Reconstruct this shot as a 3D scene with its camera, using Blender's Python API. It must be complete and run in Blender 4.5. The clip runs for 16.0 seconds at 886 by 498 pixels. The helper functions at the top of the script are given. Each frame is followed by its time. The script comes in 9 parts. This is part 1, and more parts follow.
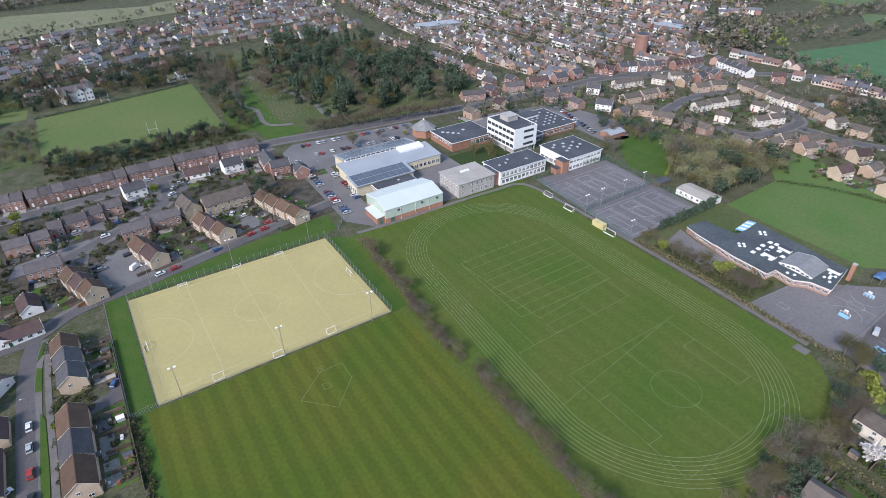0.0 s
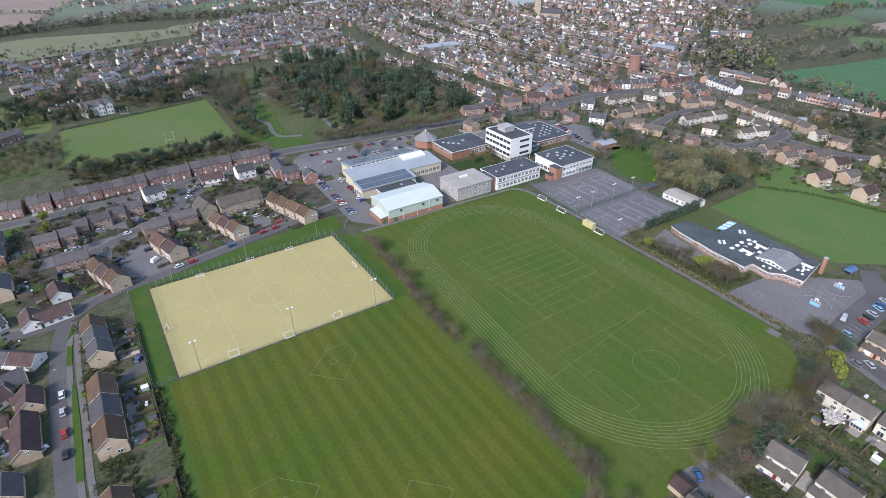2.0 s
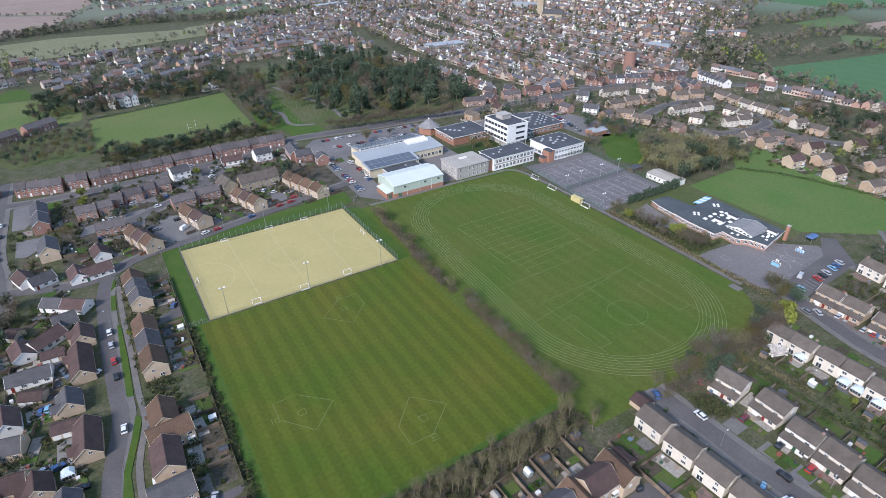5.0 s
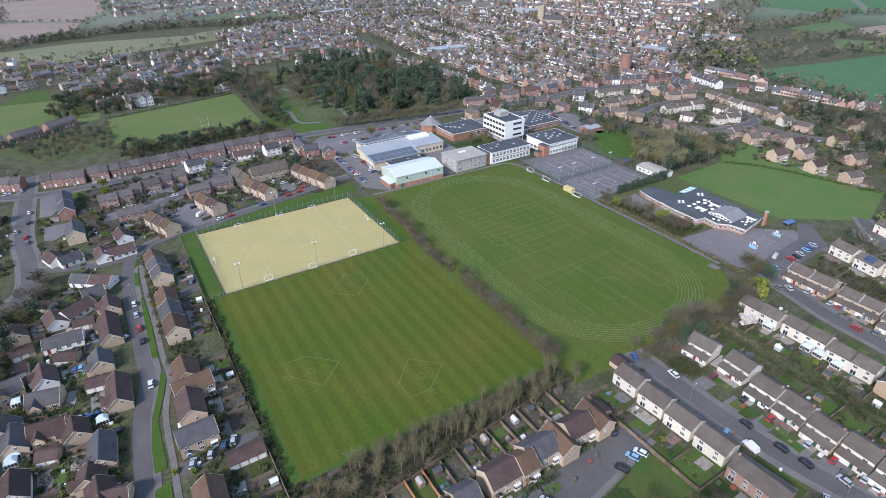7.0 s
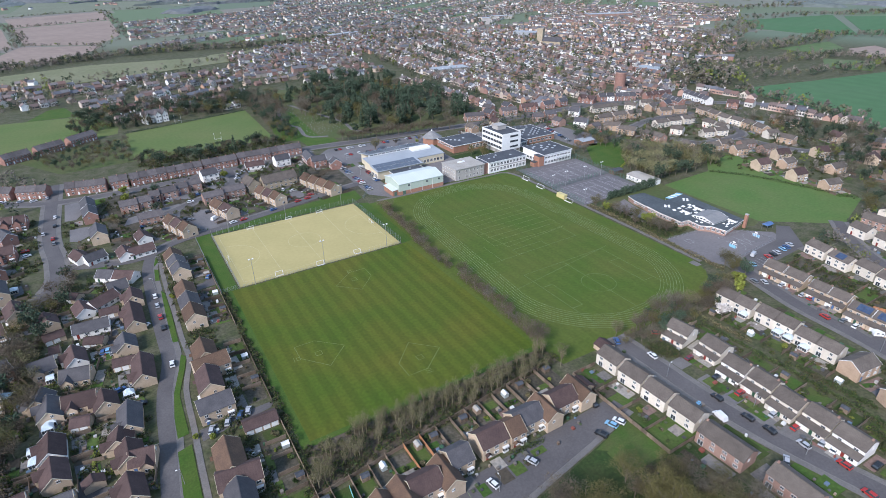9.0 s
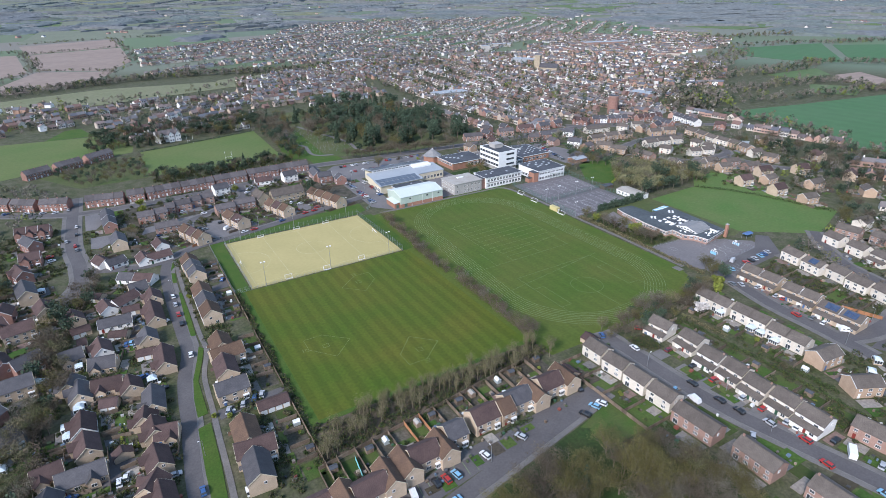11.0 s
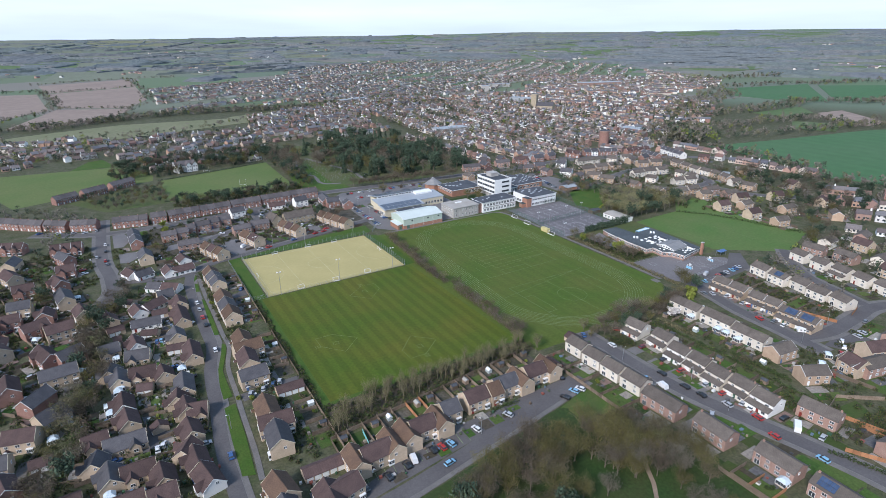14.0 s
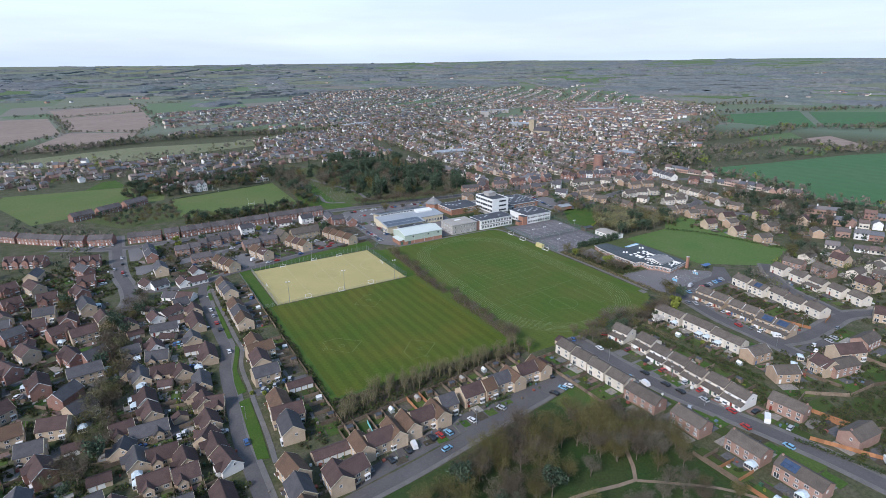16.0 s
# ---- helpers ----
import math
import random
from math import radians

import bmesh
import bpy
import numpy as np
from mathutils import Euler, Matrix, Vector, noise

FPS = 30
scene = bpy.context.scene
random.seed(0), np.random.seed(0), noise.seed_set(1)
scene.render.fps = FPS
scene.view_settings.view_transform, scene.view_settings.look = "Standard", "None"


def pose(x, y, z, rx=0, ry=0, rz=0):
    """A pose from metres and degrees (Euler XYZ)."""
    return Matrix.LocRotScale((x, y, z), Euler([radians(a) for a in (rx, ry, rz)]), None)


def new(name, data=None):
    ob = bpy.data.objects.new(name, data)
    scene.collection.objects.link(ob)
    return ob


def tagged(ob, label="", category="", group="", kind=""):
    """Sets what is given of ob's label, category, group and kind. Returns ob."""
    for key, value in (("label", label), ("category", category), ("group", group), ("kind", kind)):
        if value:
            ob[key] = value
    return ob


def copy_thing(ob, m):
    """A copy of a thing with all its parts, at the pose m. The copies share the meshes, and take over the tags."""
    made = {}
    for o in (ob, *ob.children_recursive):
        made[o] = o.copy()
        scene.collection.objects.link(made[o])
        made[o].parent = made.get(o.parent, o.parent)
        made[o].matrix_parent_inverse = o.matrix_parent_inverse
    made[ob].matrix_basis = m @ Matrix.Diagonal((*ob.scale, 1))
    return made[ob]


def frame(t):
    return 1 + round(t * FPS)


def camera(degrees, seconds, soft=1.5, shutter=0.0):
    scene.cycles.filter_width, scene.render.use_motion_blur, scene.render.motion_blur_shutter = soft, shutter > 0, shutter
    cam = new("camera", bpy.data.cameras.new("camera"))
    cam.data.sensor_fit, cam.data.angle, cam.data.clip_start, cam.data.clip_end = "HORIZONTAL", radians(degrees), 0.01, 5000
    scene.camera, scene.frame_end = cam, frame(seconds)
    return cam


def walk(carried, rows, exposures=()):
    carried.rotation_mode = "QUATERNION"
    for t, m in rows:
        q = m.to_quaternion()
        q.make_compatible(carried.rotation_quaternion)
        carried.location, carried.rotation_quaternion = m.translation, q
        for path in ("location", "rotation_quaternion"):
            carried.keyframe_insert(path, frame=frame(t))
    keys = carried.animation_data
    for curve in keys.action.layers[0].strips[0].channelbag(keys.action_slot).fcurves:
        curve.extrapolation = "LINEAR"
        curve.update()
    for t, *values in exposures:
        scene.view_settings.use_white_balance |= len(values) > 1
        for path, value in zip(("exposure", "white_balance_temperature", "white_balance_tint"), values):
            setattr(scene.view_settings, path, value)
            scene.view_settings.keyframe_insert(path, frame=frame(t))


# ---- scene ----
cam = camera(77.0, 16.0, soft=0.7)
# the plan below is drawn in units of 1.23 m; the last lines bring it to full size
S = 1.23
# seconds, place (plan units), then tilt, lean and turn (degrees)
PATH = [
    (0.0, 8.56, -125.16, 115.71, 56.49, 0.27, -33.26),
    (0.5, 6.47, -129.08, 115.42, 57.69, 0.29, -33.19),
    (1.0, 4.36, -133.05, 115.13, 58.60, 0.30, -33.10),
    (1.5, 2.25, -137.05, 114.87, 58.85, 0.30, -32.99),
    (2.0, 0.25, -141.10, 114.64, 58.88, 0.31, -32.84),
    (2.5, -1.62, -145.30, 114.45, 59.03, 0.36, -32.63),
    (3.0, -3.53, -149.51, 114.31, 59.13, 0.42, -32.45),
    (3.5, -5.51, -153.62, 114.19, 59.18, 0.46, -32.34),
    (4.0, -7.54, -157.67, 114.07, 59.22, 0.49, -32.24),
    (4.5, -9.59, -161.68, 113.94, 59.27, 0.52, -32.16),
    (5.0, -11.62, -165.73, 113.77, 59.32, 0.53, -32.10),
    (7.5, -21.02, -186.56, 112.89, 60.52, 0.76, -31.53),
    (8.0, -22.82, -190.73, 112.72, 61.10, 0.82, -31.42),
    (8.5, -24.66, -194.80, 112.60, 61.63, 0.87, -31.34),
    (9.0, -26.65, -198.83, 112.51, 62.24, 0.90, -31.28),
    (11.5, -37.30, -218.57, 112.24, 65.45, 0.81, -31.10),
    (12.5, -41.49, -226.55, 112.18, 66.73, 0.79, -30.98),
    (13.5, -45.67, -234.46, 112.13, 68.01, 0.77, -30.93),
    (14.5, -49.87, -242.34, 112.12, 69.29, 0.73, -30.87),
    (15.5, -54.19, -250.14, 112.16, 70.56, 0.65, -30.82),
    (16.0, -56.45, -254.07, 112.21, 71.19, 0.60, -30.80),
]
walk(cam, [(t, pose(x * S, y * S, z * S, *turn)) for t, x, y, z, *turn in PATH], exposures=[(0.0, 0.48, 6020, 17), (12.0, 0.53, 5860, 15), (14.0, 0.35, 5910, 14), (16.0, 0.21, 5930, 14)])

# ---- light: thin bright overcast, soft sun from behind and above ----
world = bpy.data.worlds.new("world")
scene.world = world
world.use_nodes = True
wn, wl = world.node_tree.nodes, world.node_tree.links
sky = wn.new("ShaderNodeTexSky")
sky.sky_type, sky.sun_disc = "NISHITA", False
SUN_TURN, SUN_HEIGHT = 246.0, 36.0
sky.sun_elevation, sky.sun_rotation = radians(SUN_HEIGHT), radians(SUN_TURN)
sky.air_density, sky.dust_density, sky.ozone_density = 1.0, 3.0, 1.0
# white cloud veil over most of the sky, dimmed above view to cut fill light
veil = wn.new("ShaderNodeMix")
veil.data_type = "RGBA"
veil.inputs["A"].default_value = (0, 0, 0, 1)
tc = wn.new("ShaderNodeTexCoord")
sp = wn.new("ShaderNodeSeparateXYZ")
wl.new(tc.outputs["Generated"], sp.inputs[0])
ramp = wn.new("ShaderNodeValToRGB")
ramp.color_ramp.elements[0].position, ramp.color_ramp.elements[0].color = 0.0, (10.2, 11.8, 13.2, 1)
ramp.color_ramp.elements[1].position, ramp.color_ramp.elements[1].color = 0.4, (3.5, 5.5, 8.2, 1)
for at_, tone in ((0.03, (11.6, 12.9, 14.1)), (0.1, (10.8, 12.7, 14.6))):
    e = ramp.color_ramp.elements.new(at_)
    e.color = (*tone, 1)
wl.new(sp.outputs["Z"], ramp.inputs[0])
streak = wn.new("ShaderNodeTexNoise")
streak.inputs["Scale"].default_value, streak.inputs["Detail"].default_value = 2.2, 6
stretch = wn.new("ShaderNodeMapping")
stretch.inputs["Scale"].default_value = (1, 1, 9)
wl.new(tc.outputs["Generated"], stretch.inputs[0])
wl.new(stretch.outputs[0], streak.inputs["Vector"])
sr = wn.new("ShaderNodeMapRange")
sr.inputs["From Min"].default_value, sr.inputs["From Max"].default_value = 0.35, 0.7
sr.inputs["To Min"].default_value, sr.inputs["To Max"].default_value = 0.86, 1.06
wl.new(streak.outputs[0], sr.inputs[0])
cloud = wn.new("ShaderNodeVectorMath")
cloud.operation = "SCALE"
wl.new(ramp.outputs[0], cloud.inputs[0])
wl.new(sr.outputs[0], cloud.inputs["Scale"])
wl.new(sky.outputs[0], veil.inputs["A"])
wl.new(cloud.outputs[0], veil.inputs["B"])
veil.inputs["Factor"].default_value = 0.85
wl.new(veil.outputs["Result"], wn["Background"].inputs[0])
wn["Background"].inputs[1].default_value = 0.077

sun = new("sun", bpy.data.lights.new("sun", "SUN"))
sun.data.energy, sun.data.angle, sun.data.color = 3.3, radians(14), (1.0, 0.94, 0.86)
sun.matrix_world = pose(0, 0, 300, 90 - SUN_HEIGHT, 0, 180 - SUN_TURN)


# ---- materials ----
def mat(name, a, b=None, scale=0.3, rough=0.9, bump=0.0, fine=6.0, grit=0.25, spread=0.0, island=0.0, metal=0.0, gloss=0.3):
    """A surface that drifts from colour a to b over patches of 1/scale metres, with finer grit on top."""
    m = bpy.data.materials.new(name)
    m.use_nodes = True
    n, l = m.node_tree.nodes, m.node_tree.links
    p = n["Principled BSDF"]
    p.inputs["Roughness"].default_value, p.inputs["Metallic"].default_value = rough, metal
    p.inputs["Specular IOR Level"].default_value = gloss
    b = b or tuple(c * 0.8 for c in a)
    geo, info = n.new("ShaderNodeNewGeometry"), n.new("ShaderNodeObjectInfo")
    big, small = n.new("ShaderNodeTexNoise"), n.new("ShaderNodeTexNoise")
    for t, s, d in ((big, scale, 5), (small, fine, 3)):
        t.inputs["Scale"].default_value, t.inputs["Detail"].default_value = s, d
        l.new(geo.outputs["Position"], t.inputs["Vector"])
    rng = n.new("ShaderNodeMapRange")
    rng.inputs["From Min"].default_value, rng.inputs["From Max"].default_value = 0.32, 0.68
    l.new(big.outputs[0], rng.inputs[0])
    mix = n.new("ShaderNodeMix")
    mix.data_type = "RGBA"
    mix.inputs["A"].default_value, mix.inputs["B"].default_value = (*a, 1), (*b, 1)
    l.new(rng.outputs[0], mix.inputs["Factor"])
    out = mix.outputs["Result"]
    g = n.new("ShaderNodeMapRange")
    g.inputs["From Min"].default_value, g.inputs["From Max"].default_value = 0.25, 0.75
    g.inputs["To Min"].default_value, g.inputs["To Max"].default_value = 1 - grit, 1 + grit
    l.new(small.outputs[0], g.inputs[0])
    factor = g.outputs[0]
    for source, much in ((info.outputs["Random"], spread), (geo.outputs["Random Per Island"], island)):
        if much:
            r = n.new("ShaderNodeMapRange")
            r.inputs["To Min"].default_value, r.inputs["To Max"].default_value = 1 - much, 1 + much
            l.new(source, r.inputs[0])
            x = n.new("ShaderNodeMath")
            x.operation = "MULTIPLY"
            l.new(factor, x.inputs[0])
            l.new(r.outputs[0], x.inputs[1])
            factor = x.outputs[0]
    s = n.new("ShaderNodeVectorMath")
    s.operation = "SCALE"
    l.new(out, s.inputs[0])
    l.new(factor, s.inputs["Scale"])
    l.new(s.outputs[0], p.inputs["Base Color"])
    if bump:
        bp = n.new("ShaderNodeBump")
        bp.inputs["Strength"].default_value, bp.inputs["Distance"].default_value = bump, 0.05
        l.new(small.outputs[0], bp.inputs["Height"])
        l.new(bp.outputs[0], p.inputs["Normal"])
    return m


def palette(name, colours, rough=0.85, source="island", grit=0.2, fine=2.0):
    """A surface whose islands (or objects) each take one of several colours."""
    m = mat(name, colours[0], rough=rough)
    n, l = m.node_tree.nodes, m.node_tree.links
    p = n["Principled BSDF"]
    r = n.new("ShaderNodeValToRGB")
    r.color_ramp.interpolation = "CONSTANT"
    while len(r.color_ramp.elements) < len(colours):
        r.color_ramp.elements.new(0.5)
    for i, (el, c) in enumerate(zip(r.color_ramp.elements, colours)):
        el.position, el.color = i / len(colours), (*c, 1)
    src = n["Geometry"].outputs["Random Per Island"] if source == "island" else n["Object Info"].outputs["Random"]
    l.new(src, r.inputs[0])
    t = n.new("ShaderNodeTexNoise")
    t.inputs["Scale"].default_value = fine
    l.new(n["Geometry"].outputs["Position"], t.inputs["Vector"])
    g = n.new("ShaderNodeMapRange")
    g.inputs["From Min"].default_value, g.inputs["From Max"].default_value = 0.25, 0.75
    g.inputs["To Min"].default_value, g.inputs["To Max"].default_value = 1 - grit, 1 + grit
    l.new(t.outputs[0], g.inputs[0])
    s = n.new("ShaderNodeVectorMath")
    s.operation = "SCALE"
    l.new(r.outputs[0], s.inputs[0])
    l.new(g.outputs[0], s.inputs["Scale"])
    l.new(s.outputs[0], p.inputs["Base Color"])
    return m


def banded(m, along, period, depth, soft=0.4, detail=0.0):
    """Adds bands of lighter and darker tone to a material: mowing stripes, tile courses, boards, panel joints."""
    n, l = m.node_tree.nodes, m.node_tree.links
    p = n["Principled BSDF"]
    old = p.inputs["Base Color"].links[0].from_socket
    s = n.new("ShaderNodeSeparateXYZ")
    if along in "xyz":
        l.new(n["Geometry"].outputs["Position"], s.inputs[0])
        pick = s.outputs["XYZ".index(along.upper())]
    else:
        t = n.new("ShaderNodeTexCoord")
        l.new(t.outputs["Object"], s.inputs[0])
        pick = s.outputs["XYZ".index(along[1].upper())]
    k = n.new("ShaderNodeMath")
    k.operation = "MULTIPLY"
    k.inputs[1].default_value = 2 * math.pi / period
    l.new(pick, k.inputs[0])
    if detail:
        w = n.new("ShaderNodeMath")
        w.operation = "MULTIPLY_ADD"
        w.inputs[1].default_value = detail
        l.new(n["Noise Texture"].outputs[0], w.inputs[0])
        l.new(k.outputs[0], w.inputs[2])
        k = w
    w = n.new("ShaderNodeMath")
    w.operation = "SINE"
    l.new(k.outputs[0], w.inputs[0])
    r = n.new("ShaderNodeMapRange")
    r.inputs["From Min"].default_value, r.inputs["From Max"].default_value = -soft, soft
    r.inputs["To Min"].default_value, r.inputs["To Max"].default_value = 1 - depth, 1 + depth
    l.new(w.outputs[0], r.inputs[0])
    v = n.new("ShaderNodeVectorMath")
    v.operation = "SCALE"
    l.new(old, v.inputs[0])
    l.new(r.outputs[0], v.inputs["Scale"])
    l.new(v.outputs[0], p.inputs["Base Color"])
    return m


def glass_dark(name, c):
    m = mat(name, c, rough=0.12, grit=0.1, gloss=0.6)
    return m


GRASS_MOWN = banded(mat("mown_striped_grass", (0.054, 0.094, 0.006), (0.092, 0.098, 0.010), 0.03, fine=0.8, grit=0.16), "x", 6.21, 0.085, detail=0.8)
GRASS_PLAY = banded(mat("playing_field_grass", (0.060, 0.103, 0.011), (0.088, 0.106, 0.018), 0.03, fine=0.7, grit=0.14), "x", 6.9, 0.03, detail=2.0)
GRASS_PRIMARY = mat("bright_primary_grass", (0.075, 0.14, 0.03), (0.105, 0.145, 0.042), 0.04, fine=0.6, grit=0.14)
GRASS_RICH = mat("rich_verge_grass", (0.042, 0.092, 0.010), (0.066, 0.102, 0.016), 0.12, fine=1.5, grit=0.2)
GRASS_OLD = mat("rough_old_grass", (0.065, 0.09, 0.026), (0.10, 0.10, 0.042), 0.03, fine=0.5, grit=0.18)
GRASS_LEFT = mat("rugby_field_grass", (0.094, 0.138, 0.036), (0.122, 0.146, 0.046), 0.02, fine=0.4, grit=0.12)
# tree shade is put into this darker green
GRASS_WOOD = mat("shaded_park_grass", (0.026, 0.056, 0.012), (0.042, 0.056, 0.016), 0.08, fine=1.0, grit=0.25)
LAWN = mat("garden_lawn", (0.045, 0.086, 0.014), (0.072, 0.086, 0.025), 0.15, fine=2, grit=0.2, spread=0.3)
SOIL = mat("garden_soil_and_paving", (0.044, 0.042, 0.026), (0.105, 0.09, 0.07), 0.2, fine=1.2, grit=0.4, spread=0.2)
LEAF_LITTER = mat("leaf_litter", (0.085, 0.068, 0.046), (0.125, 0.095, 0.068), 0.1, fine=1.4, grit=0.35)
SAND = mat("sand_dressed_turf", (0.43, 0.357, 0.155), (0.385, 0.327, 0.138), 0.05, fine=0.6, grit=0.05)
LINE = mat("chalk_line", (0.27, 0.32, 0.18), (0.13, 0.185, 0.075), 0.5, grit=0.25, fine=1.0)
LINE_FAINT = mat("worn_chalk_line", (0.16, 0.205, 0.09), (0.09, 0.14, 0.04), 0.25, grit=0.3)
LINE_SOFT = mat("thin_chalk_line", (0.19, 0.215, 0.085), (0.12, 0.16, 0.05), 0.4, grit=0.3)
LINE_PITCH = mat("pale_turf_line", (0.52, 0.46, 0.28), (0.44, 0.38, 0.20), 0.3, grit=0.15)
ASPHALT = mat("asphalt_road", (0.094, 0.086, 0.086), (0.122, 0.112, 0.110), 0.08, fine=1.6, grit=0.14, bump=0.1)
ASPHALT_OLD = mat("car_park_asphalt", (0.14, 0.132, 0.132), (0.185, 0.172, 0.168), 0.06, fine=1.0, grit=0.14)
COURT = mat("tennis_court_asphalt", (0.125, 0.115, 0.12), (0.165, 0.15, 0.152), 0.04, fine=0.5, grit=0.14)
YARD = mat("school_yard_asphalt", (0.15, 0.138, 0.138), (0.19, 0.172, 0.168), 0.05, fine=0.8, grit=0.14)
PAVING = mat("concrete_paving", (0.135, 0.125, 0.118), (0.175, 0.162, 0.15), 0.2, fine=2, grit=0.15)
KERB = mat("concrete_kerb", (0.19, 0.18, 0.172))
GRAVEL = mat("pale_path_gravel", (0.27, 0.205, 0.15), (0.22, 0.165, 0.12), 0.3)
WHITE = mat("white_paint", (0.82, 0.82, 0.80), (0.74, 0.74, 0.72), 0.5, rough=0.6, grit=0.06)
UPVC = mat("white_window_frame", (0.84, 0.84, 0.83), rough=0.4, grit=0.04)
PANE = glass_dark("window_glass", (0.05, 0.06, 0.07))
STEEL = mat("galvanised_steel", (0.42, 0.43, 0.44), rough=0.45, metal=0.6, grit=0.1)
GREENMETAL = mat("green_fence_paint", (0.10, 0.17, 0.13), rough=0.5)
FELT = mat("dark_flat_roof_felt", (0.055, 0.06, 0.07), (0.085, 0.09, 0.10), 0.1, rough=0.8, fine=1.0, grit=0.2)
FELT_GREEN = mat("grey_green_roof_felt", (0.086, 0.098, 0.104), (0.062, 0.071, 0.077), 0.08, rough=0.8, fine=0.7, grit=0.2)
CHIPPINGS = mat("pale_roof_chippings", (0.40, 0.37, 0.33), (0.34, 0.31, 0.27), 0.15, fine=1.5, grit=0.12)
ROOF_WHITE = banded(mat("pale_green_metal_roof", (0.60, 0.64, 0.60), (0.55, 0.59, 0.55), 0.1, rough=0.5, grit=0.05), "x", 0.9, 0.02)
CLAD_MINT = banded(mat("mint_ribbed_cladding", (0.48, 0.55, 0.47), (0.43, 0.50, 0.43), 0.2, rough=0.5, grit=0.05), "x", 0.5, 0.04)
ROOF_STEEL = banded(mat("ribbed_grey_metal_roof", (0.36, 0.38, 0.40), (0.31, 0.33, 0.35), 0.1, rough=0.5, grit=0.06), "x", 0.8, 0.03)
SOLAR = banded(banded(mat("solar_panel", (0.085, 0.10, 0.125), (0.11, 0.125, 0.15), 0.2, rough=0.25, grit=0.1, gloss=0.6), "x", 1.05, 0.12, 0.9), "y", 1.7, 0.1, 0.9)
BRICK_RED = banded(mat("red_brick", (0.265, 0.145, 0.115), (0.31, 0.185, 0.15), 0.5, grit=0.22, fine=5, spread=0.14), "z", 0.075, 0.05, 0.9)
BRICK_ORANGE = mat("orange_brick", (0.36, 0.19, 0.13), (0.31, 0.165, 0.115), 0.4, grit=0.15, fine=5, spread=0.1)
BRICK_PINK = mat("pinkish_brick", (0.36, 0.24, 0.195), (0.30, 0.19, 0.15), 0.4, grit=0.18, fine=5, spread=0.14)
BRICK_BUFF = mat("buff_brick", (0.52, 0.41, 0.30), (0.44, 0.345, 0.25), 0.4, grit=0.14, fine=5, spread=0.14)
BRICK_TAN = mat("orange_buff_brick", (0.47, 0.345, 0.245), (0.40, 0.285, 0.20), 0.4, grit=0.16, fine=5, spread=0.12)
STONE_PALE = mat("pale_reconstituted_stone", (0.71, 0.65, 0.56), (0.63, 0.575, 0.495), 0.4, grit=0.12, fine=4, spread=0.1)
STONE_OLD = mat("old_cotswold_stone", (0.42, 0.35, 0.25), (0.34, 0.28, 0.20), 0.4, grit=0.2, fine=4)
RENDER = mat("white_render", (0.83, 0.81, 0.77), (0.77, 0.75, 0.71), 0.3, grit=0.06, spread=0.06)
CREAM = mat("cream_render", (0.66, 0.59, 0.44), (0.59, 0.52, 0.38), 0.3, grit=0.08, spread=0.06)
CONCRETE = mat("grey_concrete_panel", (0.43, 0.41, 0.38), (0.36, 0.34, 0.32), 0.3, grit=0.12)
TILE_BROWN = banded(mat("brown_concrete_tile", (0.070, 0.046, 0.043), (0.098, 0.064, 0.057), 0.35, grit=0.22, fine=3, spread=0.22), "z", 0.17, 0.10, 0.9)
TILE_TAN = banded(mat("tan_concrete_tile", (0.128, 0.080, 0.052), (0.095, 0.060, 0.043), 0.35, grit=0.2, fine=3, spread=0.15), "z", 0.17, 0.10, 0.9)
TILE_GREY = banded(mat("weathered_grey_tile", (0.136, 0.114, 0.096), (0.102, 0.085, 0.072), 0.35, grit=0.22, fine=3, spread=0.12), "z", 0.17, 0.10, 0.9)
SLATE = banded(mat("blue_grey_slate", (0.066, 0.063, 0.068), (0.092, 0.087, 0.091), 0.4, rough=0.7, grit=0.2, fine=3, spread=0.18), "z", 0.15, 0.08, 0.9)
SLATE_BROWN = banded(mat("weathered_brown_slate", (0.088, 0.078, 0.078), (0.118, 0.103, 0.10), 0.4, rough=0.75, grit=0.22, fine=3, spread=0.2), "z", 0.15, 0.08, 0.9)
WOOD_FENCE = banded(mat("weathered_fence_wood", (0.15, 0.112, 0.08), (0.21, 0.165, 0.125), 0.5, grit=0.25, fine=5, spread=0.35), "ox", 0.15, 0.10, 0.9)
WOOD_ORANGE = mat("orange_stained_fence", (0.40, 0.20, 0.10), (0.34, 0.16, 0.08), 0.4, grit=0.2, fine=4, spread=0.2)
SHED = banded(mat("shed_boards", (0.24, 0.18, 0.13), (0.17, 0.13, 0.10), 0.5, grit=0.2, fine=4, spread=0.4), "z", 0.16, 0.12, 0.9)
BARK = mat("tree_bark", (0.12, 0.10, 0.075), (0.17, 0.145, 0.11), 0.8, grit=0.3, fine=4)
TWIG = mat("bare_twigs", (0.084, 0.066, 0.045), (0.122, 0.098, 0.068), 0.15, grit=0.3, fine=1.5, spread=0.2, island=0.35)
TWIG_OLIVE = mat("budding_twigs", (0.088, 0.079, 0.025), (0.135, 0.118, 0.045), 0.15, grit=0.3, fine=1.5, spread=0.22, island=0.35)
TWIG_HEDGE = mat("hedge_twigs", (0.115, 0.09, 0.066), (0.165, 0.13, 0.096), 0.2, grit=0.3, fine=1.2, spread=0.2, island=0.4)
TWIG_GREY = mat("grey_flowering_twigs", (0.15, 0.132, 0.098), (0.115, 0.10, 0.07), 0.2, grit=0.3, fine=1.5, spread=0.15, island=0.35)
